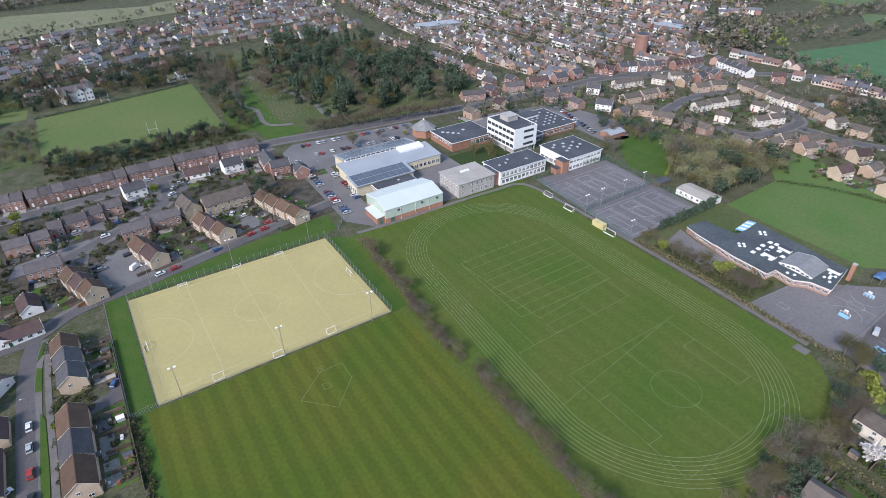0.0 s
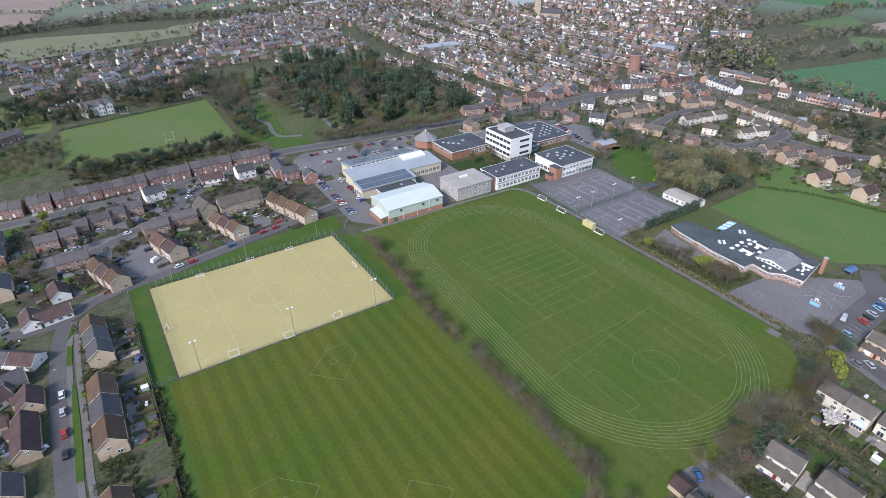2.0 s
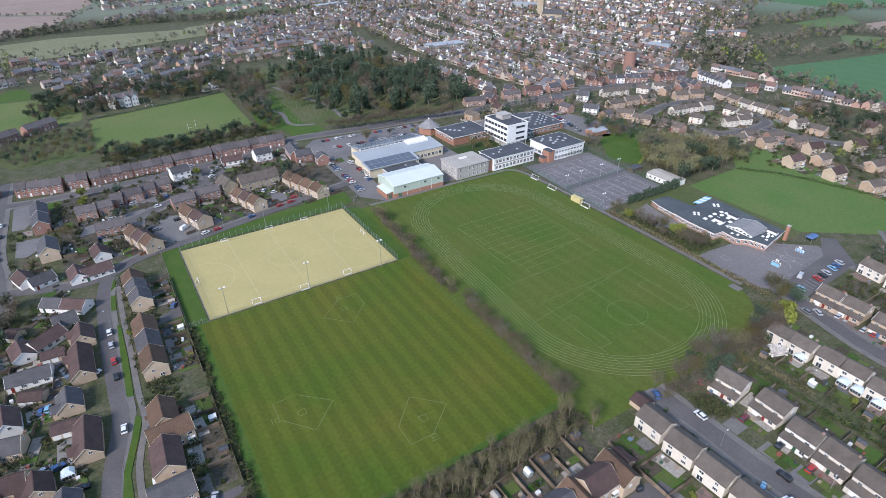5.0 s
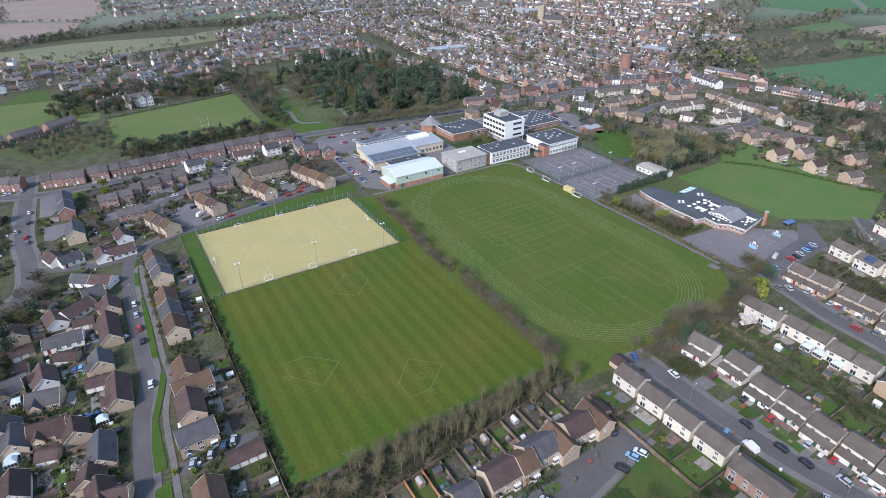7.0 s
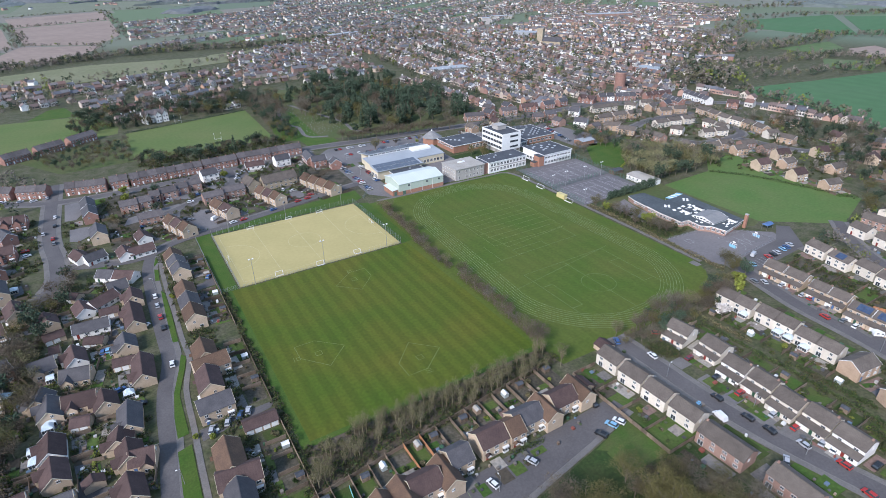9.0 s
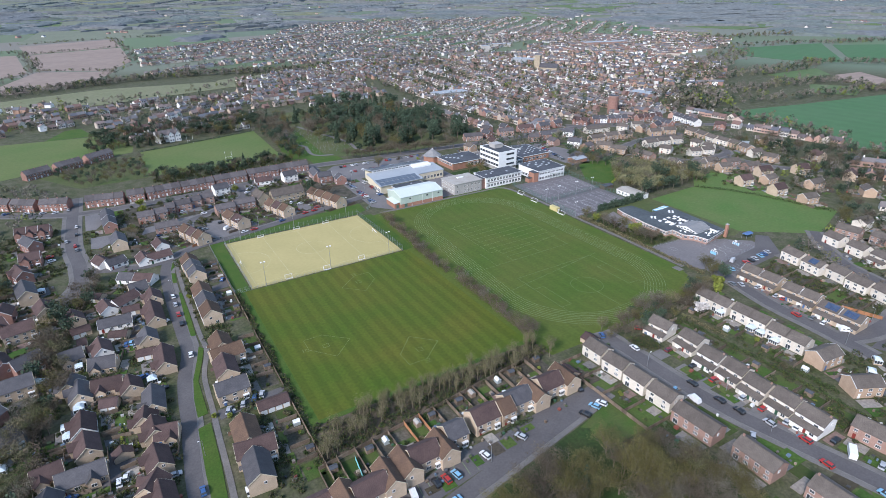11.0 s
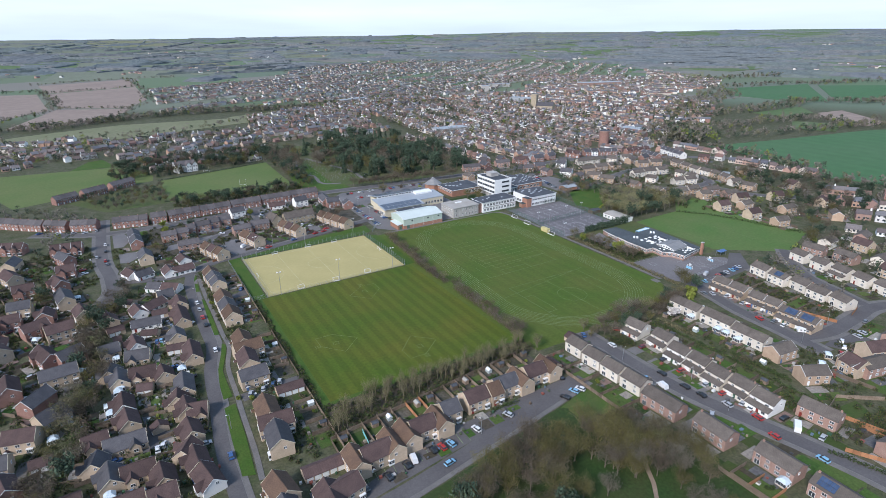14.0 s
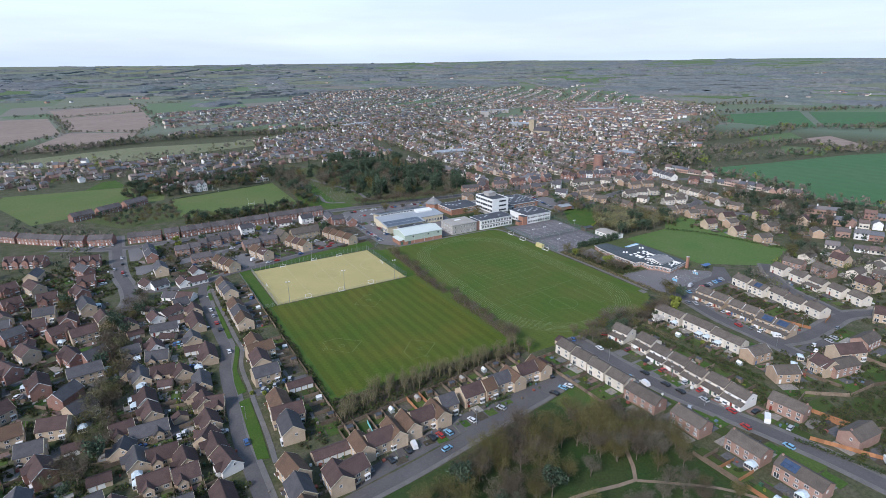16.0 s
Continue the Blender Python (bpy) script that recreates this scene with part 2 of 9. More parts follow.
BARK_PALE = mat("pale_young_bark", (0.15, 0.128, 0.08), (0.20, 0.172, 0.115), 0.8, grit=0.25, fine=4)
TWIG_HAZEL = mat("tan_catkin_twigs", (0.185, 0.182, 0.085), (0.24, 0.228, 0.12), 0.1, grit=0.3, fine=1.5, spread=0.15, island=0.35)
TWIG_PALE = mat("pale_open_twigs", (0.142, 0.128, 0.058), (0.192, 0.170, 0.086), 0.15, grit=0.3, fine=1.5, spread=0.2, island=0.35)
LEAF_DARK = mat("dark_evergreen_needles", (0.042, 0.070, 0.044), (0.072, 0.098, 0.060), 0.2, grit=0.35, fine=1.5, spread=0.25, island=0.4)
LEAF_GREEN = mat("hedge_leaves", (0.036, 0.060, 0.018), (0.062, 0.078, 0.028), 0.2, grit=0.3, fine=1.5, spread=0.3, island=0.4)
LEAF_BRIGHT = mat("fresh_yellow_green_leaves", (0.15, 0.185, 0.035), (0.20, 0.215, 0.045), 0.3, grit=0.25, spread=0.2, island=0.35)
LEAF_BROWN = mat("brown_hedge_leaves", (0.14, 0.11, 0.065), (0.115, 0.12, 0.055), 0.1, grit=0.35, fine=1.2, spread=0.25, island=0.4)
BLOSSOM = mat("white_blossom", (0.70, 0.66, 0.62), (0.55, 0.50, 0.46), 0.6, grit=0.15, island=0.25)
RUBBER = mat("tyre_rubber", (0.02, 0.02, 0.02))
BLUE_PAINT = mat("blue_paint", (0.09, 0.16, 0.32), rough=0.5)
BLUE_PALE = mat("pale_blue_canopy", (0.28, 0.55, 0.75), rough=0.5)
TURQ = mat("turquoise_fence_paint", (0.25, 0.60, 0.60), rough=0.6)
YELLOW = mat("faded_yellow_paint", (0.62, 0.53, 0.25), rough=0.6)
COPPER = mat("lead_grey_roof", (0.20, 0.20, 0.20), (0.26, 0.25, 0.24), 0.4, rough=0.6)
RED_DRIVE = mat("red_block_paving", (0.24, 0.125, 0.10), (0.20, 0.11, 0.09), 0.4, grit=0.2)
COURT_LINE = mat("white_court_paint", (0.44, 0.44, 0.43), (0.3, 0.3, 0.3), 0.5, grit=0.15, fine=1.0)
CHIMNEY_POT = mat("clay_chimney_pot", (0.28, 0.155, 0.11))


# ---- building tools ----
class Mesh:
    """Collects faces for one mesh."""

    def __init__(self):
        self.v, self.f, self.m = [], [], []

    def face(self, pts, mi=0):
        k = len(self.v)
        self.v += [tuple(p) for p in pts]
        self.f.append(tuple(range(k, k + len(pts))))
        self.m.append(mi)

    def prism(self, poly, z0, z1, mi=0, top=None):
        """An upright prism over a counterclockwise outline."""
        k, n = len(self.v), len(poly)
        self.v += [(x, y, z0) for x, y in poly] + [(x, y, z1) for x, y in poly]
        for i in range(n):
            j = (i + 1) % n
            self.f.append((k + i, k + j, k + n + j, k + n + i))
            self.m.append(mi)
        self.f.append(tuple(range(k + n, k + 2 * n)))
        self.m.append(mi if top is None else top)
        self.f.append(tuple(range(k + n - 1, k - 1, -1)))
        self.m.append(mi)
        return self

    def box(self, x0, x1, y0, y1, z0, z1, mi=0):
        return self.prism([(x0, y0), (x1, y0), (x1, y1), (x0, y1)], z0, z1, mi)

    def hull(self, lower, upper, mi=0):
        """A solid between two loops of equally many points."""
        k, n = len(self.v), len(lower)
        self.v += [tuple(p) for p in lower] + [tuple(p) for p in upper]
        for i in range(n):
            j = (i + 1) % n
            self.f.append((k + i, k + j, k + n + j, k + n + i))
            self.m.append(mi)
        self.f += [tuple(range(k + n, k + 2 * n)), tuple(range(k + n - 1, k - 1, -1))]
        self.m += [mi, mi]
        return self

    def tube(self, a, b, ra, rb, n=6, mi=0):
        a, b = Vector(a), Vector(b)
        d = (b - a).normalized()
        s = d.orthogonal().normalized()
        t = d.cross(s)
        ring = [(math.cos(2 * math.pi * i / n), math.sin(2 * math.pi * i / n)) for i in range(n)]
        return self.hull([a + (s * c + t * q) * ra for c, q in ring], [b + (s * c + t * q) * rb for c, q in ring], mi)

    def slab(self, quad, thick, mi=0):
        """A sheet of even thickness under four points."""
        p = [Vector(q) for q in quad]
        n = (p[1] - p[0]).cross(p[2] - p[0]).normalized() * thick
        return self.hull([q - n for q in p], p, mi)

    def data(self, name, mats):
        me = bpy.data.meshes.new(name)
        me.from_pydata(self.v, [], self.f)
        for m in mats if isinstance(mats, (list, tuple)) else [mats]:
            me.materials.append(m)
        if any(self.m):
            me.polygons.foreach_set("material_index", self.m)
        me.update()
        return me


def part(name, mesh, mats, parent, label=""):
    """One mesh object under a thing or a part. mesh: a Mesh, or mesh data to share."""
    ob = new(name, mesh.data(name, mats) if isinstance(mesh, Mesh) else mesh)
    ob.parent = parent
    return tagged(ob, label)


def thing(name, m, label, category, group="", kind=""):
    ob = new(name)
    ob.matrix_basis = m
    ob.empty_display_size = 0.3
    return tagged(ob, label, category, group, kind)


def solid(name, mesh, mats, label="", category="", group="", kind="", m=None):
    ob = new(name, mesh.data(name, mats))
    if m is not None:
        ob.matrix_basis = m
    return tagged(ob, label, category, group, kind)


def sheet(name, poly, z, mats, label, category, thick=0.05):
    """A flat area of the setting, a low slab on the ground."""
    return solid(name, Mesh().prism(poly, z - thick, z), mats, label, category, kind="structure")


def rect(u0, u1, v0, v1):
    return [(u0, v0), (u1, v0), (u1, v1), (u0, v1)]


def smooth(pts, step=4.0):
    """A curve through the points."""
    p = [Vector(q) for q in pts]
    p = [2 * p[0] - p[1], *p, 2 * p[-1] - p[-2]]
    out = []
    for a, b, c, d in zip(p, p[1:], p[2:], p[3:]):
        n = max(1, int((c - b).length / step))
        for i in range(n):
            t = i / n
            out.append(0.5 * (2 * b + (c - a) * t + (2 * a - 5 * b + 4 * c - d) * t * t + (3 * b - a - 3 * c + d) * t ** 3))
    return out + [p[-2]]


def offsets(line, left, right):
    """The two edges of a ribbon along a line."""
    a, b = [], []
    for i, p in enumerate(line):
        d = (line[min(i + 1, len(line) - 1)] - line[max(i - 1, 0)]).normalized()
        n = Vector((-d.y, d.x))
        a.append(p + n * left)
        b.append(p - n * right)
    return a, b


def ribbon(mesh, line, left, right, z, thick=0.06, mi=0):
    a, b = offsets(line, left, right)
    for i in range(len(line) - 1):
        q = [(*b[i], z), (*b[i + 1], z), (*a[i + 1], z), (*a[i], z)]
        mesh.hull([(x, y, z - thick) for x, y, _ in q], q, mi)
    return mesh


STREETS = []


def street(name, pts, width, label, sides=(1.8, 1.8), surface=None):
    """A carriageway with kerbs and raised pavements along it, each street 4 mm over the last."""
    line = smooth(pts)
    h = width / 2 / S
    lift = 0.004 * len(STREETS)
    STREETS.append((line, h))
    solid(name, ribbon(Mesh(), line, h, h, 0.16 + lift, 0.2), surface or ASPHALT, label, "road", kind="structure")
    for s, w in zip((1, -1), sides):
        if w:
            lo, hi = (h + 0.12, h + 0.12 + w)
            k, p = Mesh(), Mesh()
            if s > 0:
                ribbon(k, line, h + 0.12, -h, 0.15 + lift / 2, 0.2), ribbon(p, line, hi, -lo, 0.11 + lift / 2, 0.2)
            else:
                ribbon(k, line, -h, h + 0.12, 0.15 + lift / 2, 0.2), ribbon(p, line, -lo, hi, 0.11 + lift / 2, 0.2)
            solid("kerb", k, KERB, "pale concrete kerb along the road", "kerb", kind="structure")
            solid("pavement", p, PAVING, "grey paved footway beside the road", "pavement", kind="structure")


# ---- the ground, one sheet out to a rim raised to fit the camera's horizon ----
HUB = (-25.0, -190.0)


def land(x, y):
    """Height of the land: level round the town, then raised so its rim fits the camera's horizon."""
    r = math.hypot(x - HUB[0], y - HUB[1])
    s = min(max((r - 2200) / 1690, 0), 1)
    return 93 * s ** 1.25 + (s > 0) * 5 * s * math.sin(x * 0.0031) * math.sin(y * 0.0027)


def make_ground():
    me, rings, spokes = Mesh(), [0, 60, 150, 300, 500, 800, 1200, 1700, 2200] + list(range(2330, 3831, 150)) + [3890], 180
    me.v.append((*HUB, land(*HUB)))
    for r in rings[1:]:
        for k in range(spokes):
            a = 2 * math.pi * k / spokes
            x, y = HUB[0] + r * math.cos(a), HUB[1] + r * math.sin(a)
            me.v.append((x, y, land(x, y)))
    for k in range(spokes):
        j = (k + 1) % spokes
        me.f.append((0, 1 + k, 1 + j))
        for i in range(len(rings) - 2):
            o = 1 + i * spokes
            me.f.append((o + k, o + spokes + k, o + spokes + j, o + j))
    me.m = [0] * len(me.f)
    m = mat("open_land", (0.050, 0.062, 0.021), (0.104, 0.095, 0.060), 0.16, fine=0.9, grit=0.4)
    n, l = m.node_tree.nodes, m.node_tree.links
    p = n["Principled BSDF"]
    near = p.inputs["Base Color"].links[0].from_socket
    pos = n["Geometry"].outputs["Position"]
    # patchwork of fields away from the town, haze put into their paler, greyer tones
    cells = n.new("ShaderNodeTexVoronoi")
    cells.inputs["Scale"].default_value, cells.inputs["Randomness"].default_value = 0.0034, 0.9
    l.new(pos, cells.inputs["Vector"])
    pick = n.new("ShaderNodeSeparateXYZ")
    l.new(cells.outputs["Color"], pick.inputs[0])
    ramp = n.new("ShaderNodeValToRGB")
    ramp.color_ramp.interpolation = "CONSTANT"
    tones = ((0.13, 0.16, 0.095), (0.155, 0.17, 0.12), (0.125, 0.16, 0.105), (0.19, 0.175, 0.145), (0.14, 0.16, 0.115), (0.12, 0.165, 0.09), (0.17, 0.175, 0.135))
    while len(ramp.color_ramp.elements) < len(tones):
        ramp.color_ramp.elements.new(0.5)
    for i, (el, c) in enumerate(zip(ramp.color_ramp.elements, tones)):
        el.position, el.color = i / len(tones), (*c, 1)
    l.new(pick.outputs[0], ramp.inputs[0])
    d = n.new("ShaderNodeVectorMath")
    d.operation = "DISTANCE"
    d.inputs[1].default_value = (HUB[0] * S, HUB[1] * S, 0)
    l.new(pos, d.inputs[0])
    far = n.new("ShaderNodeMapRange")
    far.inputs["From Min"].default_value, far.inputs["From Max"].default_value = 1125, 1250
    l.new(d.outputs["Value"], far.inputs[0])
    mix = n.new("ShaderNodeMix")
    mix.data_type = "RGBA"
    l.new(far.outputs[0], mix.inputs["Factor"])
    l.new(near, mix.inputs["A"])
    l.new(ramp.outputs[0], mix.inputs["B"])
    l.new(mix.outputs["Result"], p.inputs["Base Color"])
    solid("ground", me, m, "land of gardens, grass and farm fields, raised to the horizon", "ground", kind="structure")


make_ground()

# ---- playing fields, pitch and lines ----
sheet("mown_field", rect(-5.6, 72.6, -91, -0.8), 0.03, GRASS_MOWN, "striped freshly mown green playing field", "grass")
sheet("track_field", [(74.5, -101), (96, -101.5), (150, -99.5), (161, -88), (164.5, -80), (165.5, 44), (123, 48), (82, 48.5), (72.6, 48), (72.6, -91)], 0.02, GRASS_PLAY, "green school field with a chalked running track", "grass")
sheet("grass_strip", rect(-6.6, -0.6, -0.8, 54), 0.04, GRASS_RICH, "rich green grass strip beside the pitch fence", "grass")
sheet("grass_verge", [(-6.6, 54.2), (70, 54.2), (77, 58), (78, 69.5), (39, 64.8), (-6.6, 56.2)], 0.04, GRASS_RICH, "green grass verge between road and pitch", "grass")
sheet("grass_bank", [(70.4, -0.5), (76, 0), (77, 50), (70.4, 53)], 0.05, GRASS_RICH, "steep green grass bank beside the pitch", "grass")
sheet("artificial_pitch", rect(0, 70, 0, 53), 0.06, SAND, "sand-coloured artificial turf sports pitch", "pitch")


def stripes(lines, width, z):
    """Painted lines on the ground, each a thin strip between two points."""
    me = Mesh()
    for i, ((x0, y0), (x1, y1)) in enumerate(lines):
        a, b = Vector((x0, y0)), Vector((x1, y1))
        ribbon(me, [a, b], width / 2, width / 2, z + 0.004 * (i % 3), 0.015)
    return me


def ring(cx, cy, r, a0=0, a1=360, n=32):
    p = [(cx + r * math.cos(radians(a0 + (a1 - a0) * i / n)), cy + r * math.sin(radians(a0 + (a1 - a0) * i / n))) for i in range(n + 1)]
    return list(zip(p, p[1:]))


def outline(u0, u1, v0, v1):
    p = [(u0, v0), (u1, v0), (u1, v1), (u0, v1), (u0, v0)]
    return list(zip(p, p[1:]))


pitch_lines = outline(2.5, 67.5, 3.5, 50) + [((35, 3.5), (35, 50))] + ring(35, 26.5, 7.2)
pitch_lines += [((18, 3.5), (18, 50)), ((52, 3.5), (52, 50))] + ring(2.5, 26.5, 12, -90, 90, 20) + ring(67.5, 26.5, 12, 90, 270, 20)
solid("pitch_marking", stripes(pitch_lines, 0.16, 0.075), LINE_PITCH, "pale lines on the sand-coloured pitch", "line", kind="structure")

# running track: lanes round two half circles
lanes = []
for k in range(8):
    r, q = 38.0 - 1.17 * k, 34.8 - 1.08 * k
    lanes += ring(122, 10.5, q, 0, 180, 40) + ring(119.2, -62, r, 180, 360, 40)
    lanes += [((119.2 + r, -62), (122 + q, 10.5)), ((119.2 - r, -62), (122 - q, 10.5))]
solid("track_marking", stripes(lanes, 0.09, 0.035), LINE, "white chalk lanes of a running track", "line", kind="structure")
grid = [((103.5, 9.5), (143, 9.8)), ((143, 9.8), (142, -26.2)), ((142, -26.2), (107.7, -29)), ((107.7, -29), (103.9, 9.2)), ((103.9, 9.2), (103.1, -25.3)), ((103.1, -25.3), (142, -26.2))]
grid += [((104.1 + 0.12 * i, v), (143.1 - 0.2 * i, v)) for i, v in enumerate((4.8, -0.4, -4.0, -8.4, -12.6, -17.0, -21.2))]
grid += [((u, 9.7), (u + 0.2, 10.9)) for u in (105.9, 109, 112.2, 115.2, 118.4, 121.7, 125.6, 129.5, 133.3, 137.9)]
solid("games_marking", stripes(grid, 0.14, 0.036), LINE_SOFT, "white chalk grid of a games pitch", "line", kind="structure")
ball = outline(98.2, 140, -90.8, -51.8) + [((118.4, -90.8), (118.4, -51.8))] + ring(119, -71.5, 6.6) + [((98.2, -79.5), (103, -79.5)), ((103, -79.5), (103, -63)), ((103, -63), (98.2, -63)), ((140, -80), (134.5, -80)), ((134.5, -80), (134.5, -62)), ((134.5, -62), (140, -62))]
ball += outline(107.4, 123.4, -37, -32.4) + [((92.2, -37.4), (140.4, -36.6)), ((98.6, -23.3), (98.1, -37.3)), ((140, -36.6), (140.2, -24.6)), ((89.1, -58.8), (143.9, -51.2))]
solid("football_marking", stripes(ball, 0.14, 0.052), LINE_FAINT, "faint worn lines of a football pitch", "line", kind="structure")


def rounders(u, v, turn):
    """A rounders pitch: a pentagon with the bowler's square in it and the batter's box at its corner."""
    c, s_ = math.cos(radians(turn)), math.sin(radians(turn))

    def closed(p):
        p = [(u + c * x - s_ * y, v + s_ * x + c * y) for x, y in p]
        return list(zip(p, p[1:] + p[:1]))

    return closed([(0.4, 6.0), (6.9, 5.9), (6.9, -0.8), (-0.6, -8.6), (-8.0, -1.0)]) + closed([(-1.2, -0.9), (0.9, -1.0), (0.8, 1.1), (-1.1, 1.2)]) + closed([(-0.3, 6.2), (1.2, 6.0), (1.3, 7.1), (-0.1, 7.2)]) + closed([(-0.5, 8.0), (1.8, 7.9)])[:1]


soft = rounders(40.2, -18.1, 0) + rounders(12.0, -54.8, 90) + rounders(38.3, -74.2, 180)
solid("rounders_marking", stripes(soft, 0.13, 0.046), LINE_SOFT, "thin pale lines of rounders pitches", "line", kind="structure")

# ---- hard courts ----
sheet("tennis_court", [(167.5, -13.5), (211.5, -12.5), (214.5, 43), (171.5, 46)], 0.05, COURT, "weathered grey asphalt hard courts", "court")
court_lines = []
k = 1 / S
for v0, starts in ((-11.4, (170.9, 184.6, 198.0)), (17.0, (172.6, 186.6, 200.6))):
    for u0 in starts:
        u1, v1 = u0 + 10.97 * k, v0 + 23.77 * k
        court_lines += outline(u0, u1, v0, v1) + [((u0 + 1.37 * k, v0), (u0 + 1.37 * k, v1)), ((u1 - 1.37 * k, v0), (u1 - 1.37 * k, v1))]
        court_lines += [((u0 + 1.37 * k, v0 + 5.5 * k), (u1 - 1.37 * k, v0 + 5.5 * k)), ((u0 + 1.37 * k, v1 - 5.5 * k), (u1 - 1.37 * k, v1 - 5.5 * k)), ((u0 + 5.5 * k, v0 + 5.5 * k), (u0 + 5.5 * k, v1 - 5.5 * k))]
court_lines += outline(169.6, 208, -12, 9.6) + ring(189, -1.4, 4.4) + outline(171.4, 211, 15.8, 38.6) + ring(191.5, 27, 4.4)
solid("court_marking", stripes(court_lines, 0.13, 0.065), COURT_LINE, "white tennis court lines", "line", kind="structure")

sheet("field_margin", rect(-5.6, -3.0, -91, -0.8), 0.036, GRASS_RICH, "longer dark green grass along the fence", "grass")
sheet("field_margin", rect(-2.9, 72.6, -91, -89.2), 0.037, GRASS_RICH, "longer dark green grass below the trees", "grass")

# ---- roads ----
street("estate_road", [(-26.6, 47), (-28.9, 34), (-29.7, 14), (-29.8, -3), (-29.7, -20), (-29.8, -33), (-33.2, -49), (-34.4, -60), (-34.9, -68), (-36.0, -79), (-37.4, -95), (-37.5, -108), (-37.6, -130), (-38, -165)], 5.2, "grey asphalt estate road", (1.6, 0))
street("side_road", [(-63, 56), (-55, 54.2), (-46, 50.6), (-35, 47.4), (-27.4, 47.6), (-20, 53), (-12, 57), (8, 60.5), (40, 68), (62, 73.5), (84, 78)], 5.6, "grey asphalt side road past the pitch", (1.6, 0))
street("cross_road", [(-63, 172), (-64, 130), (-64, 90), (-61, 62), (-62, 40), (-75, 20)], 7.0, "wide grey asphalt road with parked cars")
street("terrace_road", [(-100, 162), (-62, 141), (-20, 139), (20, 142), (50, 144), (82, 152)], 6.0, "asphalt road in front of brick terraces")
street("main_road", [(60, 152), (82, 157), (120, 152.5), (162, 148.5), (255, 141), (310, 140), (370, 128)], 7.5, "main road lined with trees")
street("close_road", [(-16, 92), (0, 101), (14, 109), (25, 121), (27, 140)], 5.5, "narrow asphalt close between houses")
street("terrace_close", [(-40, -141), (-17, -138), (4, -135.5), (30, -131), (59, -126), (76, -123)], 6.0, "asphalt close in front of brick houses", (0, 1.4))
street("hill_road", [(97.5, -100), (98, -115), (98, -130), (99.5, -148), (103, -165), (107, -182), (110, -200), (112, -230)], 6.4, "grey asphalt residential road")
street("upper_road", [(176, -90), (171, -106), (167, -122), (165.5, -140), (163, -158)], 6.4, "grey asphalt residential road")
street("link_road", [(166, -147), (180, -151), (200, -150.5), (218, -150), (236, -158), (262, -172)], 7.0, "curving grey asphalt road")
street("upper_close", [(217, -147), (222, -132), (226, -120), (238, -104), (252, -92)], 5.6, "asphalt close between pale houses")
street("brick_close", [(262, 60), (274, 66), (299.8, 73), (326, 79), (352, 76.6), (368, 74)], 6, "asphalt close of a housing estate")
street("estate_lane", [(298, 40), (299.3, 32.3), (303, 22), (316.4, 17.5), (334.4, 16.5), (346, 18.5), (352.6, 28), (355, 40)], 6, "asphalt estate lane")
street("north_lane", [(334.8, 13), (336.0, 0), (338.5, -14.7), (345, -28), (360, -42)], 6, "asphalt estate lane")
street("town_street", [(310, 150), (352, 122), (395, 98), (440, 60), (470, 10)], 7, "town street lined with terraces")

sheet("car_park", [(82, 60), (91, 49.5), (96, 49.5), (96, 72), (98, 112), (140, 114), (160, 122), (160, 142), (92, 148), (84, 140)], 0.04, ASPHALT_OLD, "grey asphalt school car park", "car park")
sheet("service_yard", [(122.5, 52), (131.5, 52), (131.5, 68), (152, 68), (152, 112), (146, 112), (146, 86), (122.5, 84)], 0.045, YARD, "grey asphalt school yard", "yard")
sheet("back_car_park", [(186, 108), (208, 112), (232, 104), (232, 58), (246, 56), (262, 74), (252, 118), (210, 128), (186, 122)], 0.04, ASPHALT_OLD, "grey car park behind the school", "car park")
sheet("infant_yard", [(174.5, -43), (186.5, -44), (187.5, -28), (190, -19), (178, -22)], 0.05, YARD, "small grey asphalt play yard", "yard")
sheet("playground", [(170.5, -61), (193.5, -63), (216, -82), (213, -95), (176, -96), (168, -84)], 0.045, YARD, "large grey asphalt playground", "yard")
sheet("school_grass", [(170.4, -61), (170.4, -15), (222.8, -13), (222.8, -72), (215, -74), (190, -60)], 0.024, GRASS_OLD, "rough green grass round the primary school", "grass")
sheet("service_road", [(168.5, -98.5), (176, -90.4), (188.6, -88.8), (209.6, -87.6), (224, -79), (228, -83), (214, -97.4), (178, -99)], 0.052, ASPHALT, "dark asphalt road beside the playground", "road")
sheet("primary_field", [(223, -17), (262, -16), (292, 8), (300, -10), (290, -84), (252, -95), (222, -72)], 0.03, GRASS_PRIMARY, "green primary school playing field", "grass")
sheet("caretaker_lawn", [(217, 30), (224, 14), (262, 38), (268, 50), (240, 62)], 0.04, GRASS_RICH, "green lawn beside the courts", "grass")
sheet("school_lawn", [(123, 48.2), (165, 44.2), (166, 50), (131, 50.5)], 0.045, GRASS_RICH, "narrow green strip below the school", "grass")
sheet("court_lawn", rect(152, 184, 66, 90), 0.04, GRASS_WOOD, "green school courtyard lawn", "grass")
solid("field_path", ribbon(Mesh(), smooth([(82, 49.5), (100, 48.6), (124, 48.8), (150, 48.2), (164, 45.5), (167, 20), (167, -14), (167, -50), (166, -82)]), 0.9, 0.9, 0.07), PAVING, "narrow tarmac path along the field", "path", kind="structure")
sheet("rugby_field", [(-19, 194), (70, 192), (73, 290), (-19, 268)], 0.03, GRASS_LEFT, "pale green rugby field", "grass")
